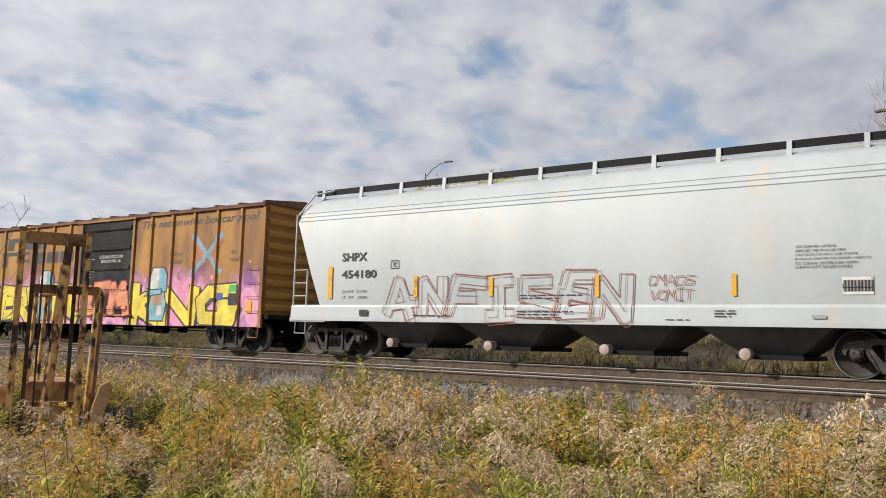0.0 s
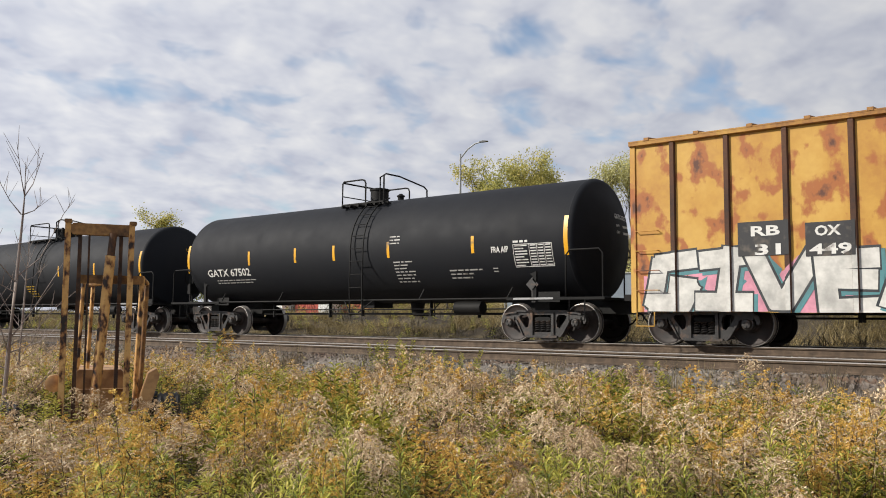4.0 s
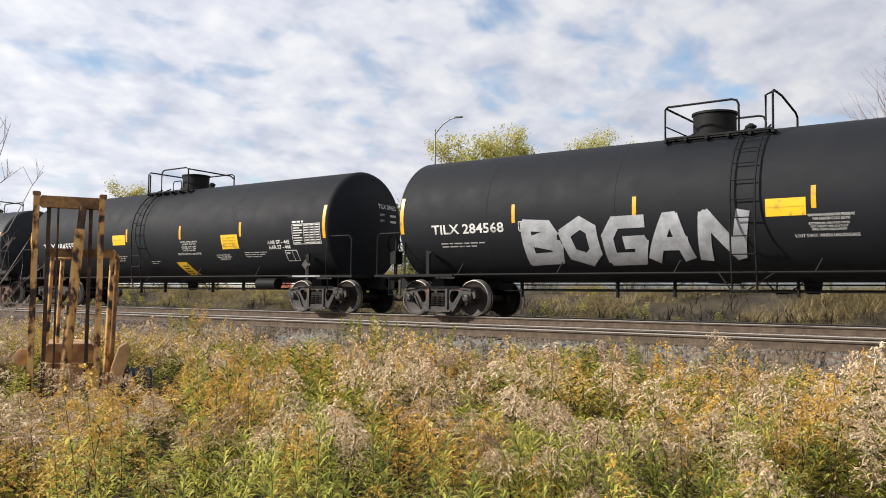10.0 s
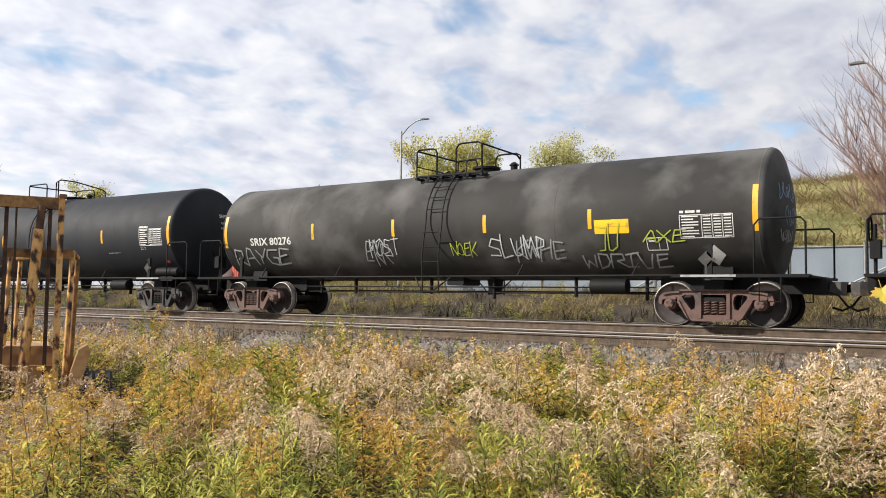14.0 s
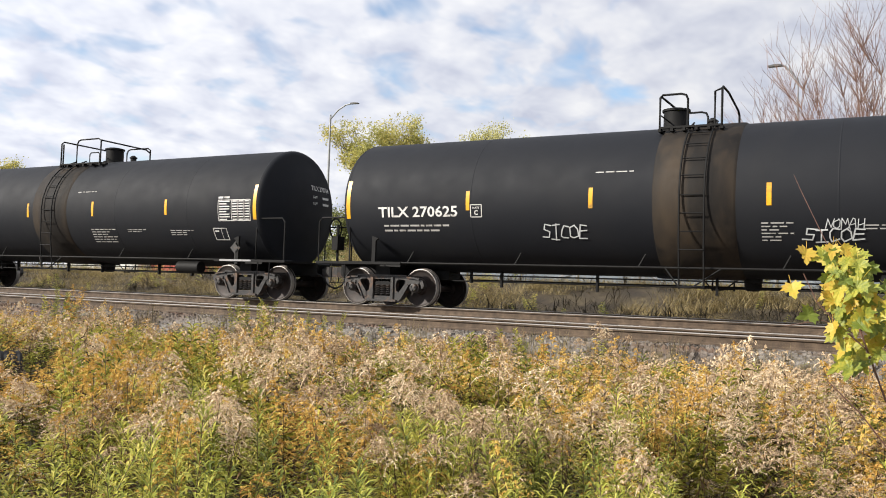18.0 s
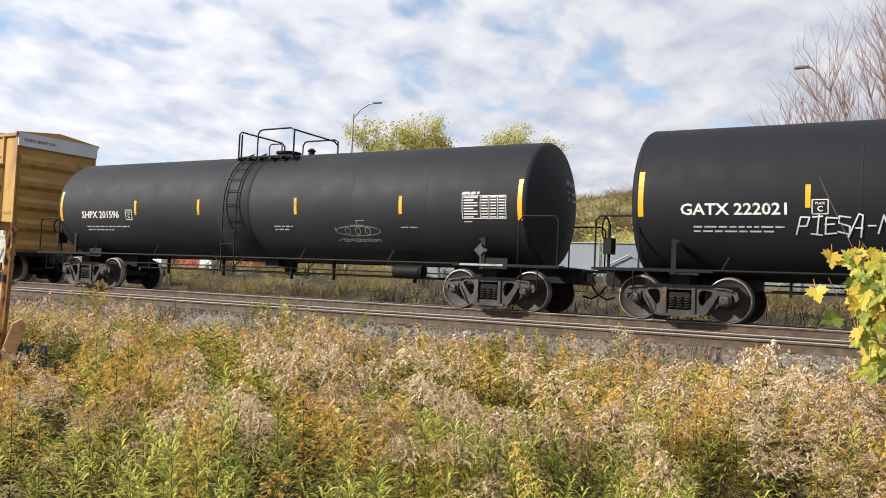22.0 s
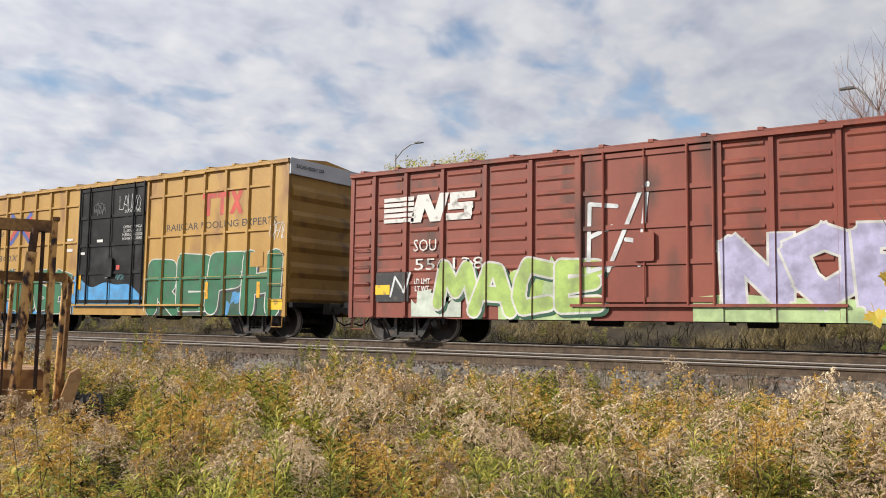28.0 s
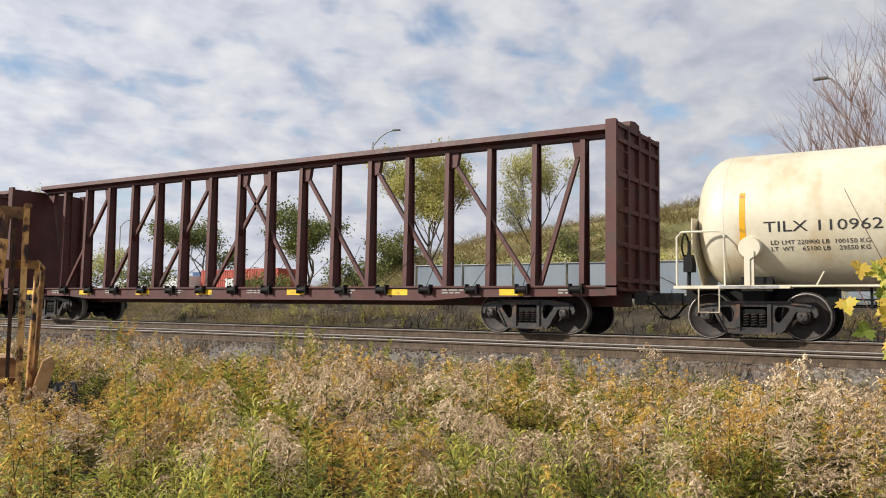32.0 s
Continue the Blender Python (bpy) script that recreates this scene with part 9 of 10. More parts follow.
line_tag(B3, 5.35, 2.27, 2.3, 0.34, "KMSTT", INK, thick=0.07)
line_tag(B3, 7.35, 1.95, 0.45, 0.20, "AOS", INK)
print_block(B3, -1.15, 2.32, 0.80, 0.66, 4, WHITE)
plate(B3, -0.16, 1.73, 0.49, 0.14, PLACARD)
stripe(B3, 7.02, 1.84, 0.19, 0.48)
say(T4, 'GATX 67502', -5.24, 1.97, 2.13, 0.24, WHITE, bold=0.018)
print_block(T4, -4.94, 1.69, 1.99, 0.16, 2, WHITE)
data_table(T4, 6.23, 2.05, 1.07, 0.53)
print_block(T4, 1.93, 2.63, 0.40, 0.27, 3, WHITE)
print_block(T4, 2.18, 1.78, 0.71, 0.60, 7, WHITE)
print_block(T4, 4.17, 1.67, 1.03, 0.28, 3, WHITE)
print_block(T4, 5.10, 1.74, 0.17, 0.14, 2, WHITE)
say(T4, 'FRA AIP', 5.30, 2.22, 0.50, 0.15, WHITE, bold=0.03)
say(T5, 'UTLX 680781', -5.65, 2.18, 2.15, 0.22, GOLD, bold=0.018)
say(T5, 'LD LMT  204800 LB  92900 KG', -5.82, 1.74, 1.77, 0.09, GOLD, bold=0.012)
say(T5, 'LT  WT    61100 LB  38800 KG', -5.82, 1.58, 1.77, 0.09, GOLD, bold=0.012)
print_block(T5, -0.80, 1.59, 0.70, 0.49, 5, GOLD)
print_block(T5, 1.95, 1.70, 0.33, 0.20, 4, GOLD)
frame_box(T5, -3.62, 2.16, 0.29, 0.27, WHITE)
say(T5, 'THE TANK CAR PEOPLE', -6.10, 1.93, 1.16, 0.09, GOLD, bold=0.015)
say(T6, 'TILX 284554', -5.72, 2.15, 2.06, 0.24, WHITE, bold=0.018)
say(T6, 'LD LMT  192000 LB 87050 KG', -5.75, 1.87, 1.74, 0.08, WHITE, bold=0.012)
say(T6, 'LT  WT    94000 LB 42650 KG', -5.75, 1.73, 1.74, 0.08, WHITE, bold=0.012)
say(T6, 'AAR ST - 445', 5.99, 2.05, 0.91, 0.10, WHITE, bold=0.02)
say(T6, 'AAR ST - 446', 6.00, 1.93, 0.91, 0.10, WHITE, bold=0.02)
data_table(T6, 7.10, 2.27, 1.12, 0.50)
warning_panel(T6, 1.63, 2.30, 0.78, 0.34)
warning_panel(T6, 4.32, 2.10, 0.75, 0.48)
frame_box(T6, 6.26, 1.66, 0.46, 0.29, WHITE)
print_block(T6, 5.16, 1.70, 0.73, 0.16, 3, WHITE)
print_block(T6, 7.60, 1.75, 0.33, 0.25, 5, WHITE)
print_block(T6, -1.77, 1.65, 0.99, 0.20, 3, WHITE)
frame_box(T6, -4.11, 2.14, 0.25, 0.25, WHITE)
say(T7, 'TILX 284568', -5.79, 2.14, 2.12, 0.24, WHITE, bold=0.018)
print_block(T7, -5.97, 1.76, 1.30, 0.15, 2, WHITE)
say(T7, 'AAR ST - 445', 6.03, 1.96, 0.99, 0.12, WHITE, bold=0.02)
say(T7, 'AAR ST - 446', 6.05, 1.82, 0.99, 0.12, WHITE, bold=0.02)
data_table(T7, 7.09, 2.21, 1.12, 0.50)
warning_panel(T7, 1.63, 2.27, 0.74, 0.34)
warning_panel(T7, 4.34, 2.05, 0.74, 0.44)
frame_box(T7, 6.34, 1.62, 0.47, 0.29, WHITE)
print_block(T7, 5.37, 1.69, 1.03, 0.16, 3, WHITE)
print_block(T7, 7.64, 1.68, 0.36, 0.23, 4, WHITE)
frame_box(T7, -4.18, 2.14, 0.27, 0.21, WHITE)
say(T8, 'TILX 284555', -5.94, 2.16, 2.09, 0.25, WHITE, bold=0.018)
print_block(T8, -5.90, 1.79, 1.69, 0.20, 2, WHITE)
say(T8, 'AAR ST - 445', 5.91, 2.01, 0.93, 0.11, WHITE, bold=0.02)
say(T8, 'AAR ST - 446', 5.93, 1.87, 0.93, 0.11, WHITE, bold=0.02)
data_table(T8, 7.09, 2.21, 1.10, 0.56)
warning_panel(T8, -2.04, 2.30, 0.74, 0.34)
warning_panel(T8, 3.77, 2.08, 0.77, 0.43)
frame_box(T8, 6.34, 1.62, 0.48, 0.29, WHITE)
print_block(T8, 4.83, 1.68, 0.97, 0.18, 3, WHITE)
print_block(T8, -2.27, 1.67, 1.04, 0.21, 3, WHITE)
print_block(T8, -0.24, 1.52, 0.52, 0.12, 2, WHITE)
frame_box(T8, -4.43, 2.15, 0.28, 0.24, WHITE)
say(T6, 'WARNING-OPERATING PRESSURE\nFOR HEATER COILS 150 PSI', 2.39, 2.15, 0.83, 0.13, WHITE, bold=0.006)
say(T6, 'EXTERIOR HEATED PIPES\nNO INLET OR OUTLET\nPIPE CAPS REQUIRED', 2.35, 1.94, 0.71, 0.18, WHITE, bold=0.006)
say(T6, 'VENT TANK WHEN UNLOADING', 2.29, 1.77, 1.15, 0.06, WHITE, bold=0.006)
say(T7, 'WARNING-OPERATING PRESSURE\nFOR HEATER COILS 150 PSI', 2.43, 2.06, 0.82, 0.12, WHITE, bold=0.006)
say(T7, 'EXTERIOR HEATED PIPES\nNO INLET OR OUTLET\nPIPE CAPS REQUIRED', 2.39, 1.88, 0.71, 0.16, WHITE, bold=0.006)
say(T7, 'VENT TANK WHEN UNLOADING', 2.33, 1.72, 1.14, 0.06, WHITE, bold=0.006)
say(T8, 'WARNING-OPERATING PRESSURE\nFOR HEATER COILS 150 PSI', 1.79, 2.10, 0.87, 0.12, WHITE, bold=0.006)
say(T8, 'EXTERIOR HEATED PIPES\nNO INLET OR OUTLET\nPIPE CAPS REQUIRED', 1.75, 1.92, 0.75, 0.16, WHITE, bold=0.006)
say(T8, 'VENT TANK WHEN UNLOADING', 1.69, 1.76, 1.20, 0.06, WHITE, bold=0.006)
say(T6, '3.5 CERAMIC FIBER AND\n1 FIBERGLASS INSULATION\nCOMPRESSED TO 4', 3.86, 1.67, 0.75, 0.18, WHITE, bold=0.006)
say(T7, '3.5 CERAMIC FIBER AND\n1 FIBERGLASS INSULATION\nCOMPRESSED TO 4', 3.94, 1.62, 0.72, 0.16, WHITE, bold=0.006)
say(T8, '3.5 CERAMIC FIBER AND\n1 FIBERGLASS INSULATION\nCOMPRESSED TO 4', 3.33, 1.63, 0.70, 0.17, WHITE, bold=0.006)
sticker(T8, 1.20, 1.30, 0.76, 0.42)
graf(T7, "BOGAN", -1.73, 1.74, 5.2, 1.12, PIECE_SILVER, None, thick=0.24, rim=0, seed=6, overlap=1.06)
scribble(T6, -7.64, 1.96, 0.53, 0.17, TAG_LIME, 4, 6)
say(T9, 'UTLX 631496', -2.72, 2.16, 2.19, 0.25, GOLD, bold=0.02)
say(T9, 'THE TANK CAR PEOPLE', -3.18, 1.94, 1.16, 0.09, GOLD, bold=0.02)
say(T9, 'SODIUM', 2.07, 2.04, 0.43, 0.11, GOLD, bold=0.02)
say(T9, 'HYDROXIDE SOLUTION', 2.03, 1.89, 1.20, 0.11, GOLD, bold=0.02)
print_block(T9, -2.86, 1.71, 1.72, 0.21, 2, GOLD)
print_block(T9, -1.63, 1.68, 0.31, 0.23, 3, GOLD)
print_block(T9, 3.90, 1.91, 0.76, 0.11, 2, GOLD)
data_table(T9, 4.06, 2.28, 1.11, 0.51)
warning_panel(T9, 2.14, 2.36, 0.79, 0.32)
frame_box(T9, 2.94, 1.72, 0.43, 0.29, WHITE)
print_block(T9, -0.86, 3.00, 0.74, 0.30, 5, WHITE)
diamond(T9, 4.19, 1.44, 0.37, 0.36, "1824")
say(T10, 'SRIX 80276', -5.73, 2.05, 1.60, 0.22, WHITE, bold=0.02)
data_table(T10, 6.60, 2.03, 1.07, 0.46)
warning_panel(T10, 4.57, 2.09, 0.79, 0.30)
diamond(T10, 6.72, 1.45, 0.41, 0.40, "")
line_tag(T10, -6.22, 1.62, 2.2, 0.50, "RAYGE", TAG_GREY, thick=0.08)
line_tag(T10, -1.95, 1.66, 0.80, 0.62, "EKR", TAG_GREY, thick=0.09)
line_tag(T10, -1.70, 1.80, 1.0, 0.46, "MOST", TAG_WHITE, thick=0.07, seed=8)
line_tag(T10, 0.72, 1.70, 0.75, 0.34, "NOEK", TAG_LIME, thick=0.10)
line_tag(T10, 2.20, 1.72, 1.5, 0.50, "SLUMP", TAG_WHITE, thick=0.08)
line_tag(T10, 2.75, 1.64, 1.3, 0.46, "KWHE", TAG_GREY, thick=0.09, seed=9)
line_tag(T10, 4.75, 1.36, 2.0, 0.34, "WDRIVE", TAG_GREY, thick=0.10)
line_tag(T10, 4.45, 1.86, 0.50, 0.62, "JU", TAG_LIME, thick=0.09)
line_tag(T10, 5.72, 1.86, 0.90, 0.26, "AXE", TAG_LIME, thick=0.10)
frame_box(T10, 5.54, 1.70, 0.43, 0.25, WHITE)
say(T11, 'SHPX 201388', -6.09, 2.15, 1.73, 0.23, WHITE, bold=0.018)
print_block(T11, -5.92, 1.76, 1.39, 0.19, 2, WHITE)
data_table(T11, 7.13, 2.32, 1.10, 0.52)
print_block(T11, 2.29, 1.80, 0.67, 0.16, 2, WHITE)
print_block(T11, 5.15, 1.86, 0.62, 0.05, 1, WHITE)
print_block(T11, 6.73, 1.97, 0.28, 0.09, 2, WHITE)
print_block(T11, 6.76, 2.63, 0.47, 0.06, 1, WHITE)
frame_box(T11, -4.85, 2.16, 0.29, 0.24, WHITE)
plate(T11, 7.70, 1.55, 0.14, 0.07, PIECE_RED)
say(T12, 'TILX 270625', -5.60, 2.22, 2.13, 0.25, WHITE, bold=0.018)
print_block(T12, -5.66, 1.85, 1.76, 0.22, 2, WHITE)
data_table(T12, 6.55, 2.36, 1.13, 0.55)
frame_box(T12, 6.32, 1.73, 0.48, 0.30, WHITE)
print_block(T12, 2.25, 1.75, 0.57, 0.38, 6, WHITE)
print_block(T12, -0.91, 2.99, 0.81, 0.06, 1, WHITE)
print_block(T12, 4.11, 1.83, 0.81, 0.12, 2, WHITE)
print_block(T12, 5.53, 1.76, 0.96, 0.16, 3, WHITE)
print_block(T12, 7.34, 1.75, 0.30, 0.22, 4, WHITE)
frame_box(T12, -4.06, 2.22, 0.27, 0.27, WHITE)
line_tag(T12, -1.99, 1.75, 1.03, 0.34, "SICOE", TAG_WHITE)
line_tag(T12, 3.41, 1.89, 0.65, 0.20, "NOMAH", TAG_WHITE)
line_tag(T12, 3.22, 1.69, 1.04, 0.25, "SICOE", TAG_WHITE)
say(T13, 'TILX 270764', -5.60, 2.20, 2.13, 0.25, WHITE, bold=0.018)
say(T13, 'LD LMT  210400 LB 95400 KG', -5.60, 1.92, 1.81, 0.08, WHITE, bold=0.012)
say(T13, 'LT  WT    75600 LB 34300 KG', -5.60, 1.78, 1.81, 0.08, WHITE, bold=0.012)
data_table(T13, 6.85, 2.34, 1.12, 0.55)
frame_box(T13, 6.27, 1.72, 0.47, 0.30, WHITE)
print_block(T13, 1.64, 1.68, 1.04, 0.42, 6, WHITE)
print_block(T13, 0.92, 2.98, 0.82, 0.05, 1, WHITE)
print_block(T13, 3.06, 1.82, 0.76, 0.10, 2, WHITE)
print_block(T13, 4.88, 1.76, 0.95, 0.17, 3, WHITE)
frame_box(T13, -4.18, 2.23, 0.28, 0.27, WHITE)
say(T14, 'GATX 222021', -6.24, 2.23, 1.98, 0.23, WHITE, bold=0.018)
print_block(T14, -6.14, 1.85, 1.69, 0.17, 2, WHITE)
data_table(T14, 7.41, 2.39, 1.10, 0.50)
print_block(T14, 2.06, 1.70, 1.03, 0.36, 5, WHITE)
print_block(T14, 3.55, 1.78, 0.68, 0.19, 3, WHITE)
print_block(T14, 5.42, 1.76, 0.92, 0.09, 2, WHITE)
frame_box(T14, -4.68, 2.26, 0.27, 0.26, WHITE)
say(T14, 'SR-8754  FRA AIP', 5.54, 1.97, 1.27, 0.11, WHITE, bold=0.02)
line_tag(T14, -3.12, 1.92, 3.91, 0.40, "PIESA MOWER-MEKER", TAG_WHITE)
line_tag(T14, 0.58, 1.94, 1.34, 0.48, "OIESA", TAG_WHITE)
sticker(T14, 0.14, 1.40, 0.95, 0.52)
say(T15, 'SHPX 201596', -6.14, 2.21, 1.72, 0.22, WHITE, bold=0.018)
print_block(T15, -5.87, 1.81, 1.96, 0.19, 2, WHITE)
data_table(T15, 7.16, 2.33, 1.12, 0.51)
print_block(T15, 1.16, 1.84, 0.63, 0.16, 2, WHITE)
print_block(T15, 5.11, 1.87, 0.51, 0.05, 1, WHITE)
print_block(T15, 6.80, 2.63, 0.47, 0.07, 1, WHITE)
print_block(T15, 6.77, 2.00, 0.28, 0.07, 1, WHITE)
frame_box(T15, -4.84, 2.20, 0.27, 0.28, WHITE)
chalk_sub(T15, 3.55, 1.83, 1.39, 0.45)
say(B16, 'FB OX', -6.42, 2.61, 1.43, 0.26, INK, shear=0.15)
say(B16, '50 45 18', -5.99, 2.15, 2.26, 0.26, INK, shear=0.15)
say(B16, 'next\nload', -6.84, 3.71, 0.63, 0.47, FADE_GREY, shear=0.2)
say(B16, 'any\nroad', -4.27, 3.65, 0.56, 0.44, FADE_GREY, shear=0.2)
say(B16, 'Railcar Pooling', 5.00, 3.22, 3.16, 0.32, FADE_GREY, shear=0.2, bold=0.02)
say(B16, 'Experts', 5.03, 2.66, 1.54, 0.32, FADE_GREY, shear=0.2, bold=0.02)
cross_logo(B16, -5.52, 3.59, 1.42, 1.11, LOGO_SKY, LOGO_RED)
plate_logo(B16, 5.06, 3.85, 2.59, 0.63)
say(B16, 'CLOSE AND LOCK\nBOTH DOORS BEFORE\nMOVING CAR', -0.99, 4.00, 1.19, 0.35, WHITE, bold=0.01)
print_block(B16, 0.53, 3.87, 0.69, 0.06, 1, WHITE)
print_block(B16, 1.23, 2.56, 0.75, 0.19, 3, WHITE)
plate(B16, -1.52, 2.63, 0.30, 0.32, WHITE)
DEEP_BLUE = tone("piece_deep_blue", (0.04, 0.09, 0.22))
splash(B16, -4.95, 1.15, 5.9, 1.30, PIECE_PALE, DEEP_BLUE, 4)
graf(B16, "ZEWAK", -4.95, 1.32, 5.7, 1.30, PIECE_PALE, PIECE_WHITE, thick=0.22, rim=0.03, seed=12, overlap=1.34, wild_=0.2, shadow=PIECE_TEAL)
splash(B16, 4.75, 1.15, 5.6, 1.25, PIECE_PALE, DEEP_BLUE, 4)
graf(B16, "AEHS", 4.70, 1.34, 5.4, 1.50, PIECE_PALE, PIECE_WHITE, thick=0.24, rim=0.03, seed=13, overlap=1.34, wild_=0.16, shadow=DEEP_BLUE)
plate(B16, -6.95, 1.05, 0.50, 0.26, PLACARD)
plate(B16, -3.55, 1.22, 0.62, 0.44, tone("plate_brown", (0.10, 0.075, 0.06)))
stripe(B16, -7.55, 1.40, 0.16, 0.95)
stripe(B16, -2.60, 1.20, 0.13, 0.50)
scribble(B16, -3.46, 3.37, 0.51, 0.65, TAG_TAN, 1, 4)
scribble(B16, -2.58, 3.34, 0.51, 0.63, TAG_TAN, 2, 4)
scribble(B16, -7.66, 3.25, 0.60, 0.66, TAG_TAN, 3, 5)
frame_box(B16, -4.29, 2.39, 0.25, 0.26, TAG_TAN)
plate(B16, -2.57, 2.72, 0.31, 0.20, WHITE)
scribble(B17, -3.34, 3.34, 0.60, 0.79, TAG_TAN, 7, 4)
scribble(B17, -2.57, 3.35, 0.50, 0.72, TAG_TAN, 8, 4)
frame_box(B17, -3.34, 2.28, 0.23, 0.24, TAG_TAN)
plate(B17, -2.51, 3.16, 0.32, 0.10, WHITE)
plate(B17, -1.55, 2.65, 0.30, 0.12, WHITE)
plate(B17, -1.55, 3.05, 0.28, 0.12, WHITE)
plate(B16, 5.85, 1.32, 0.56, 0.40, WHITE)
graf(B16, "GH", -0.05, 1.42, 2.4, 0.85, tone("door_ghost", (0.20, 0.26, 0.25)), None, thick=0.30, rim=0, seed=21, rounded=True)
stripe(B16, -4.74, 1.27, 0.20, 0.60)
stripe(B16, 0.74, 1.70, 0.15, 0.53)
stripe(B16, 2.34, 1.35, 0.14, 0.50)
stripe(B16, 3.98, 1.34, 0.13, 0.48)
say(B17, 'FB  OX', -5.44, 2.52, 1.48, 0.24, INK, shear=0.2)
say(B17, '5 04 3 2 6', -5.50, 1.85, 2.53, 0.27, INK)
say(B17, 'next\nload', -6.74, 3.59, 0.51, 0.44, FADE_GREY, shear=0.2)
say(B17, 'any\nroad', -4.20, 3.56, 0.48, 0.41, FADE_GREY, shear=0.2)
say(B17, 'Railcar   Pooling', 7.04, 3.42, 1.25, 0.17, INK, shear=0.2)
say(B17, 'Experts', 6.66, 3.14, 0.50, 0.17, INK, shear=0.2)
say(B17, 'CLOSE AND LOCK DOORS\nBEFORE MOVING CAR', -0.91, 4.12, 1.25, 0.27, WHITE)
cross_logo(B17, -5.46, 3.55, 1.19, 1.03, LOGO_BLUE, LOGO_RED)
plate_logo(B17, 6.83, 3.85, 1.97, 0.51)
arch(B17, -2.86, 1.33, 1.81, 1.39)
splash(B17, -5.89, 0.93, 2.81, 0.72, PIECE_WHITE, INK, 3)
splash(B17, 4.0, 0.95, 6.6, 0.75, PIECE_WHITE, PIECE_PALE, 5)
graf(B17, "COUMP", 3.95, 1.58, 6.0, 1.85, surface("bubble_cream", [(0.40, 0.37, 0.30), (0.54, 0.51, 0.44), (0.62, 0.59, 0.52)], scale=1.6, rough=0.6, grain=12, bump=0.04, wear=(0.22, 0.19, 0.14), wear_at=0.60, wear_scale=3.2, wear_soft=0.09), INK, thick=0.30, rim=0.075, seed=14, overlap=1.3, rounded=True, wild_=0.09)
line_tag(B17, -0.76, 1.70, 0.92, 0.32, "AESKL", TAG_WHITE)
line_tag(B17, 1.41, 4.08, 0.55, 0.63, "SKATE", TAG_WHITE)
line_tag(B17, -2.55, 2.53, 0.54, 0.36, "UA.", INK)
plate(B17, 4.95, 1.28, 0.67, 0.42, INK)
plate(B17, 6.63, 1.22, 0.42, 0.18, PLACARD)
stripe(B17, 4.34, 1.29, 0.11, 0.47)
line_tag(B17, 7.24, 2.26, 0.74, 0.72, "DEI", INK)
plate(B17, -6.75, 1.37, 0.50, 0.20, PLACARD)
stripe(B17, 1.18, 1.71, 0.15, 0.32)
say(B18, 'SOU', -5.51, 2.36, 0.67, 0.29, WHITE)
say(B18, '556138', -4.82, 1.89, 1.97, 0.28, WHITE)
say(B18, 'LD LMT\nLT WT', -5.58, 1.39, 0.47, 0.31, WHITE, bold=0.03)
bar_logo(B18, -5.42, 3.27, 2.73, 0.74)
graf(B18, "MACE", -3.05, 1.30, 4.2, 1.25, PIECE_LIME, PIECE_WHITE, thick=0.25, rim=0.05, seed=15, overlap=1.2, rounded=True, shadow=PIECE_GREEN)
plate(B18, -6.78, 1.28, 0.45, 0.24, PLACARD)
splash(B18, -5.17, 0.85, 1.45, 0.46, PIECE_PALE, PIECE_PALE, 2)
black_box(B18, -6.48, 1.35, 1.02, 0.73)
line_tag(B18, -6.48, 1.39, 0.92, 0.61, "EN", TAG_WHITE)
wave(B18, 4.46, 0.80, 6.80, 0.54, PIECE_PALEGREEN, 2)
graf(B18, "NOEHR", 4.77, 1.60, 6.1, 1.55, PIECE_LILAC, PIECE_WHITE, thick=0.28, rim=0.05, seed=18, overlap=1.34, wild_=0.15)
splash(B18, -2.28, 1.25, 2.30, 1.48, PIECE_PALEGREEN, PIECE_LIME, 2)
line_tag(B18, -0.49, 2.49, 1.57, 1.80, "EA", TAG_WHITE)
stripe(B18, 6.45, 1.23, 0.50, 0.24)
say(B19, 'RAILCAR POOLING EXPERTS', 5.11, 3.27, 4.73, 0.21, INK)
say(B19, 'any\nroad', -4.06, 3.64, 0.66, 0.42, FADE_GREY, shear=0.2)
say(B19, 'next\nload', -6.82, 3.62, 0.53, 0.42, FADE_GREY, shear=0.2)
say(B19, 'FB OX', -6.32, 2.60, 1.59, 0.23, FADE_GREY, shear=0.2)
say(B19, 'CIERRE Y PONGA\nEL SEGURO A LA\nPUERTA ANTES DE\nMOVER EL CARRO', 1.12, 3.22, 1.01, 0.47, WHITE)
say(B19, 'DOOR BEFORE\nMOVING CAR', 1.09, 3.85, 0.80, 0.24, WHITE)
cross_logo(B19, -5.43, 3.66, 1.36, 1.12, LOGO_BLUE, LOGO_RED)
bar_logo2(B19, 5.21, 3.89, 1.76, 0.68)
line_tag(B19, 0.96, 4.19, 1.11, 0.50, "LAURO", TAG_WHITE, thick=0.06)
line_tag(B19, 7.57, 2.99, 0.60, 0.47, "OFAE", TAG_WHITE)
wave(B19, -4.73, 1.25, 5.5, 1.30, PIECE_BLUE, 4)
wave(B19, -0.12, 1.34, 3.71, 1.01, PIECE_BLUE, 9)
splash(B19, 4.75, 1.15, 5.7, 1.30, PIECE_GREEN, PIECE_BLUE, 4)
graf(B19, "REFH", 4.78, 1.52, 5.7, 1.85, PIECE_GREEN2, PIECE_WHITE, thick=0.30, rim=0.032, seed=16, overlap=1.22, wild_=0.06, rounded=True, shadow=PIECE_BLACKISH)
splash(B19, -4.9, 1.05, 5.6, 1.10, PIECE_GREEN, PIECE_BLUE, 4)
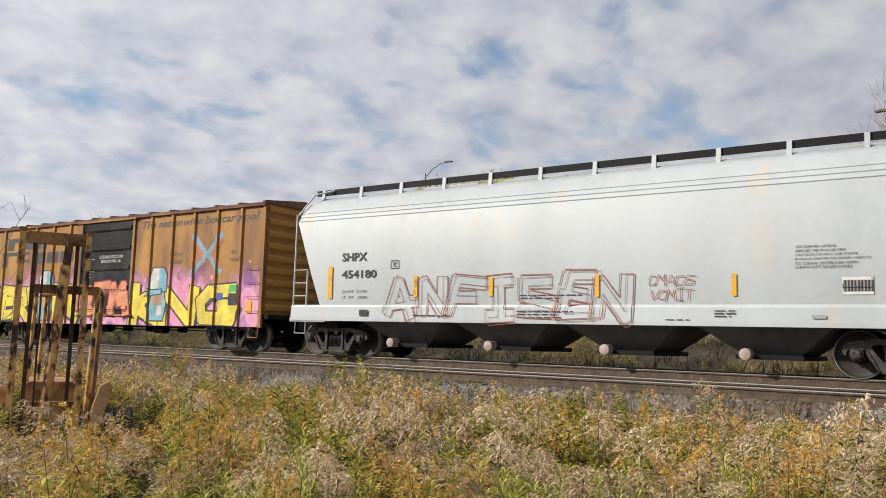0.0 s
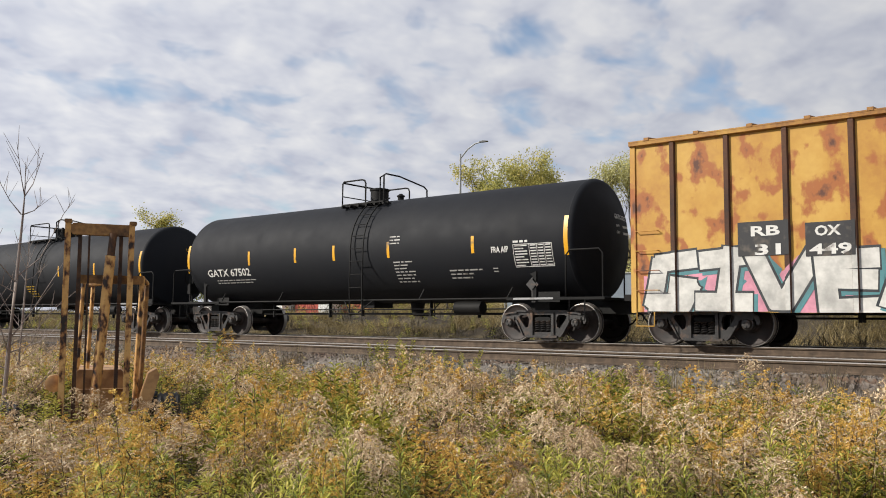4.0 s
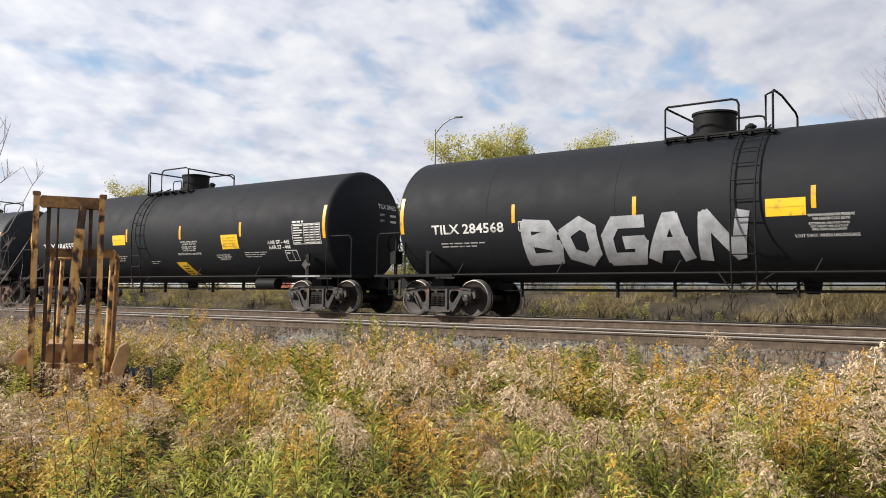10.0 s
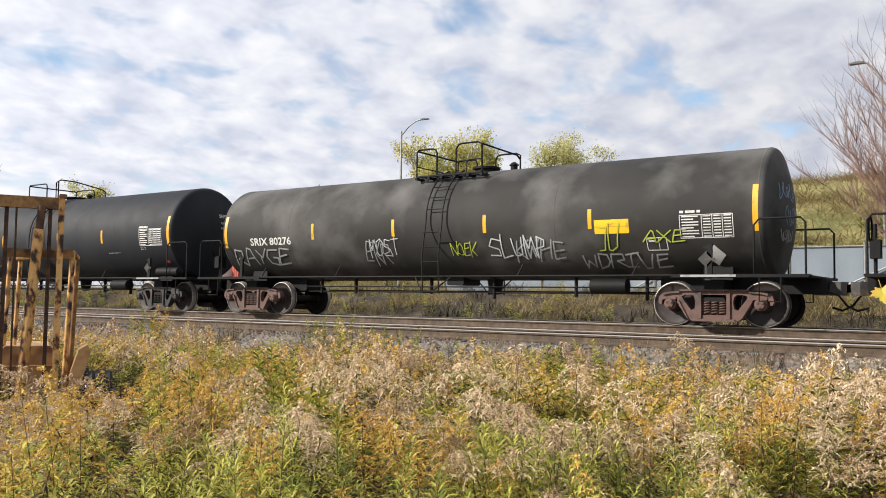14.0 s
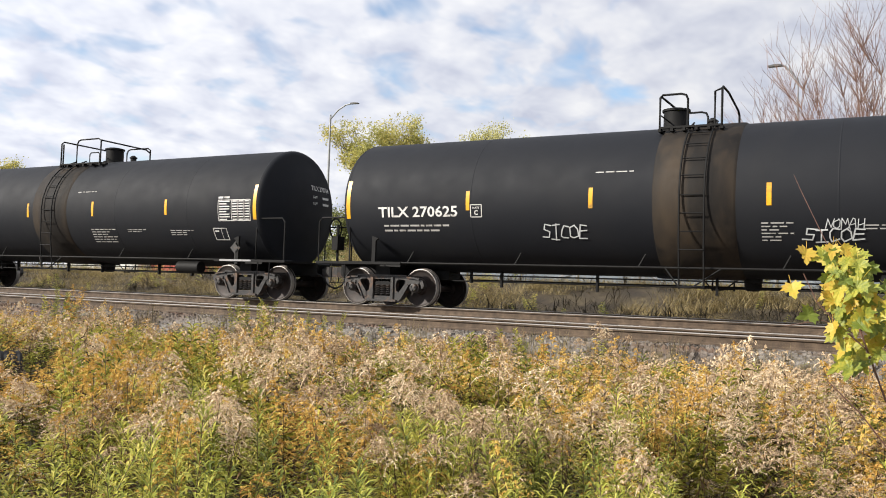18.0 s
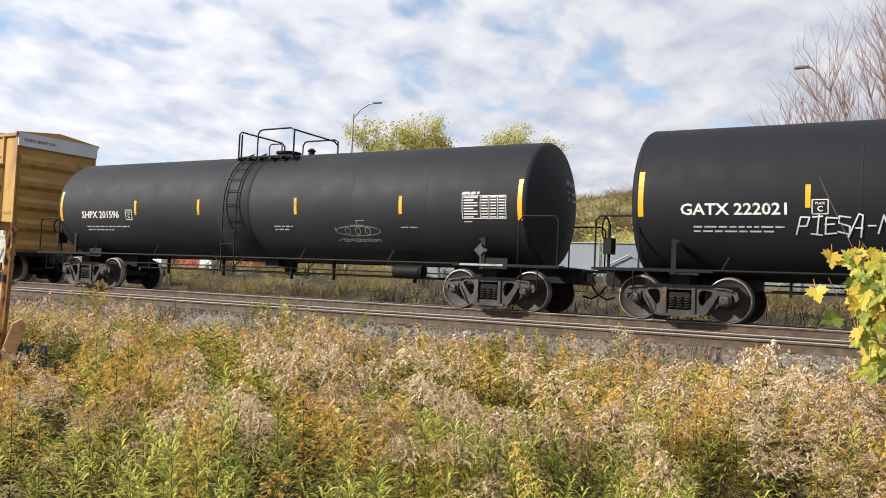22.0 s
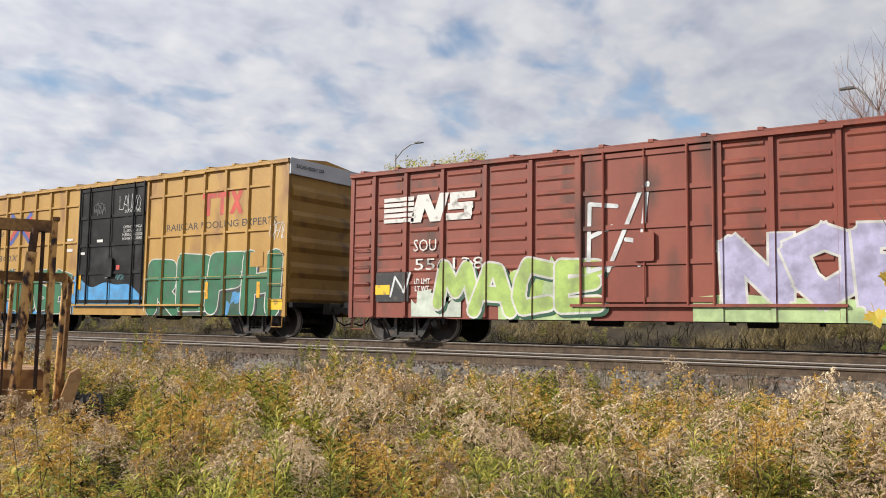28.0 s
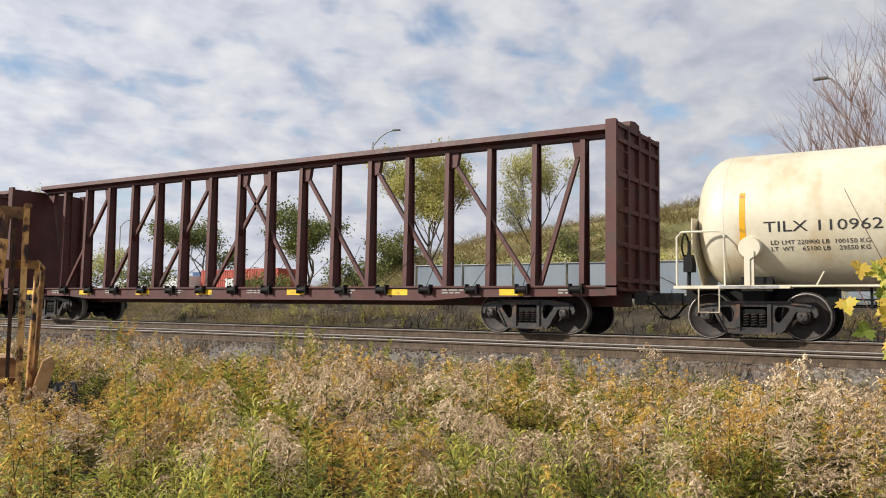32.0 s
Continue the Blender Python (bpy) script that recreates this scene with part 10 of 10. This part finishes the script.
graf(B19, "SAUGE", -4.88, 1.36, 5.5, 1.60, PIECE_GREEN2, PIECE_WHITE, thick=0.26, rim=0.03, seed=17, overlap=1.22, wild_=0.10, shadow=PIECE_BLACKISH)
say(B19, '50  65  45', -5.83, 2.11, 2.26, 0.20, PIECE_BLACKISH, off=0.02)
scribble(B19, -0.65, 4.09, 0.63, 0.51, TAG_DARK, 3, 7)
scribble(B19, 0.60, 1.80, 0.48, 0.23, PIECE_TEAL, 5, 6)
plate(B19, 0.46, 2.11, 0.18, 0.15, LOGO_RED)
plate(B19, -0.09, 1.87, 0.20, 0.19, WHITE)
plate(B19, -0.56, 3.01, 0.31, 0.09, WHITE)
plate(B19, -1.47, 2.62, 0.22, 0.08, WHITE)
plate(B19, -2.31, 2.76, 0.33, 0.10, WHITE)
plate(B19, -2.32, 3.12, 0.33, 0.08, WHITE)
stripe(B19, -7.03, 1.31, 0.26, 0.66)
stripe(B19, -4.71, 1.33, 0.24, 0.63)
stripe(B19, -1.61, 1.71, 0.20, 0.58)
stripe(B19, 4.67, 1.33, 0.14, 0.49)
stripe(B19, 6.82, 1.33, 0.13, 0.45)
plate(B19, 7.58, 0.92, 0.59, 0.29, PLACARD)
plate(B19, 6.72, 2.19, 0.51, 0.42, OCHRE)
say(T20, 'TILX 110962', -4.18, 2.17, 2.05, 0.20, INK)
say(T20, 'LD LMT 220900 LB  100150 KG', -4.23, 1.87, 1.72, 0.08, INK)
say(T20, 'LT  WT    65100 LB    29550 KG', -4.23, 1.75, 1.72, 0.08, INK)
data_table(T20, 5.00, 2.27, 1.08, 0.57, TABLE_GREY)
print_block(T20, 2.45, 1.80, 0.79, 0.05, 1, TABLE_GREY)
print_block(T20, 4.18, 1.72, 0.89, 0.18, 3, TABLE_GREY)
print_block(T20, -2.17, 1.65, 0.96, 0.46, 6, TABLE_GREY)
black_box(T20, 4.99, 1.67, 0.40, 0.22)
print_block(T20, 5.87, 1.65, 0.32, 0.21, 4, TABLE_GREY)
# ---- what moves: the cars and their wheels ----
def motions():
    for car, x0, half in CARS:
        walk(car, [(t, pose(x0 + run(t), TRACK_Y, 0)) for t in range(0, 33, 1)])
    for w, dx, start in WHEELSETS:
        def angle(t):
            return math.degrees(run(t) / WHEEL_R)
        k0, k1 = 960, 0
        for k in range(0, 961):
            x = start + run(k / FPS)
            if -36.0 < x < 6.0:
                k0, k1 = min(k0, k), max(k1, k)
        rows = []
        if k0 > k1:
            k0 = k1 = 0
        if k0 > 0:
            rows.append((0.0, pose(dx, 0, WHEEL_R, 0, angle(k0 / FPS), 0)))
        rows += [(k / FPS, pose(dx, 0, WHEEL_R, 0, angle(k / FPS), 0)) for k in range(k0, k1 + 1)]
        if k1 < 960:
            rows.append((32.0, pose(dx, 0, WHEEL_R, 0, angle(k1 / FPS), 0)))
        walk(w, rows)


motions()
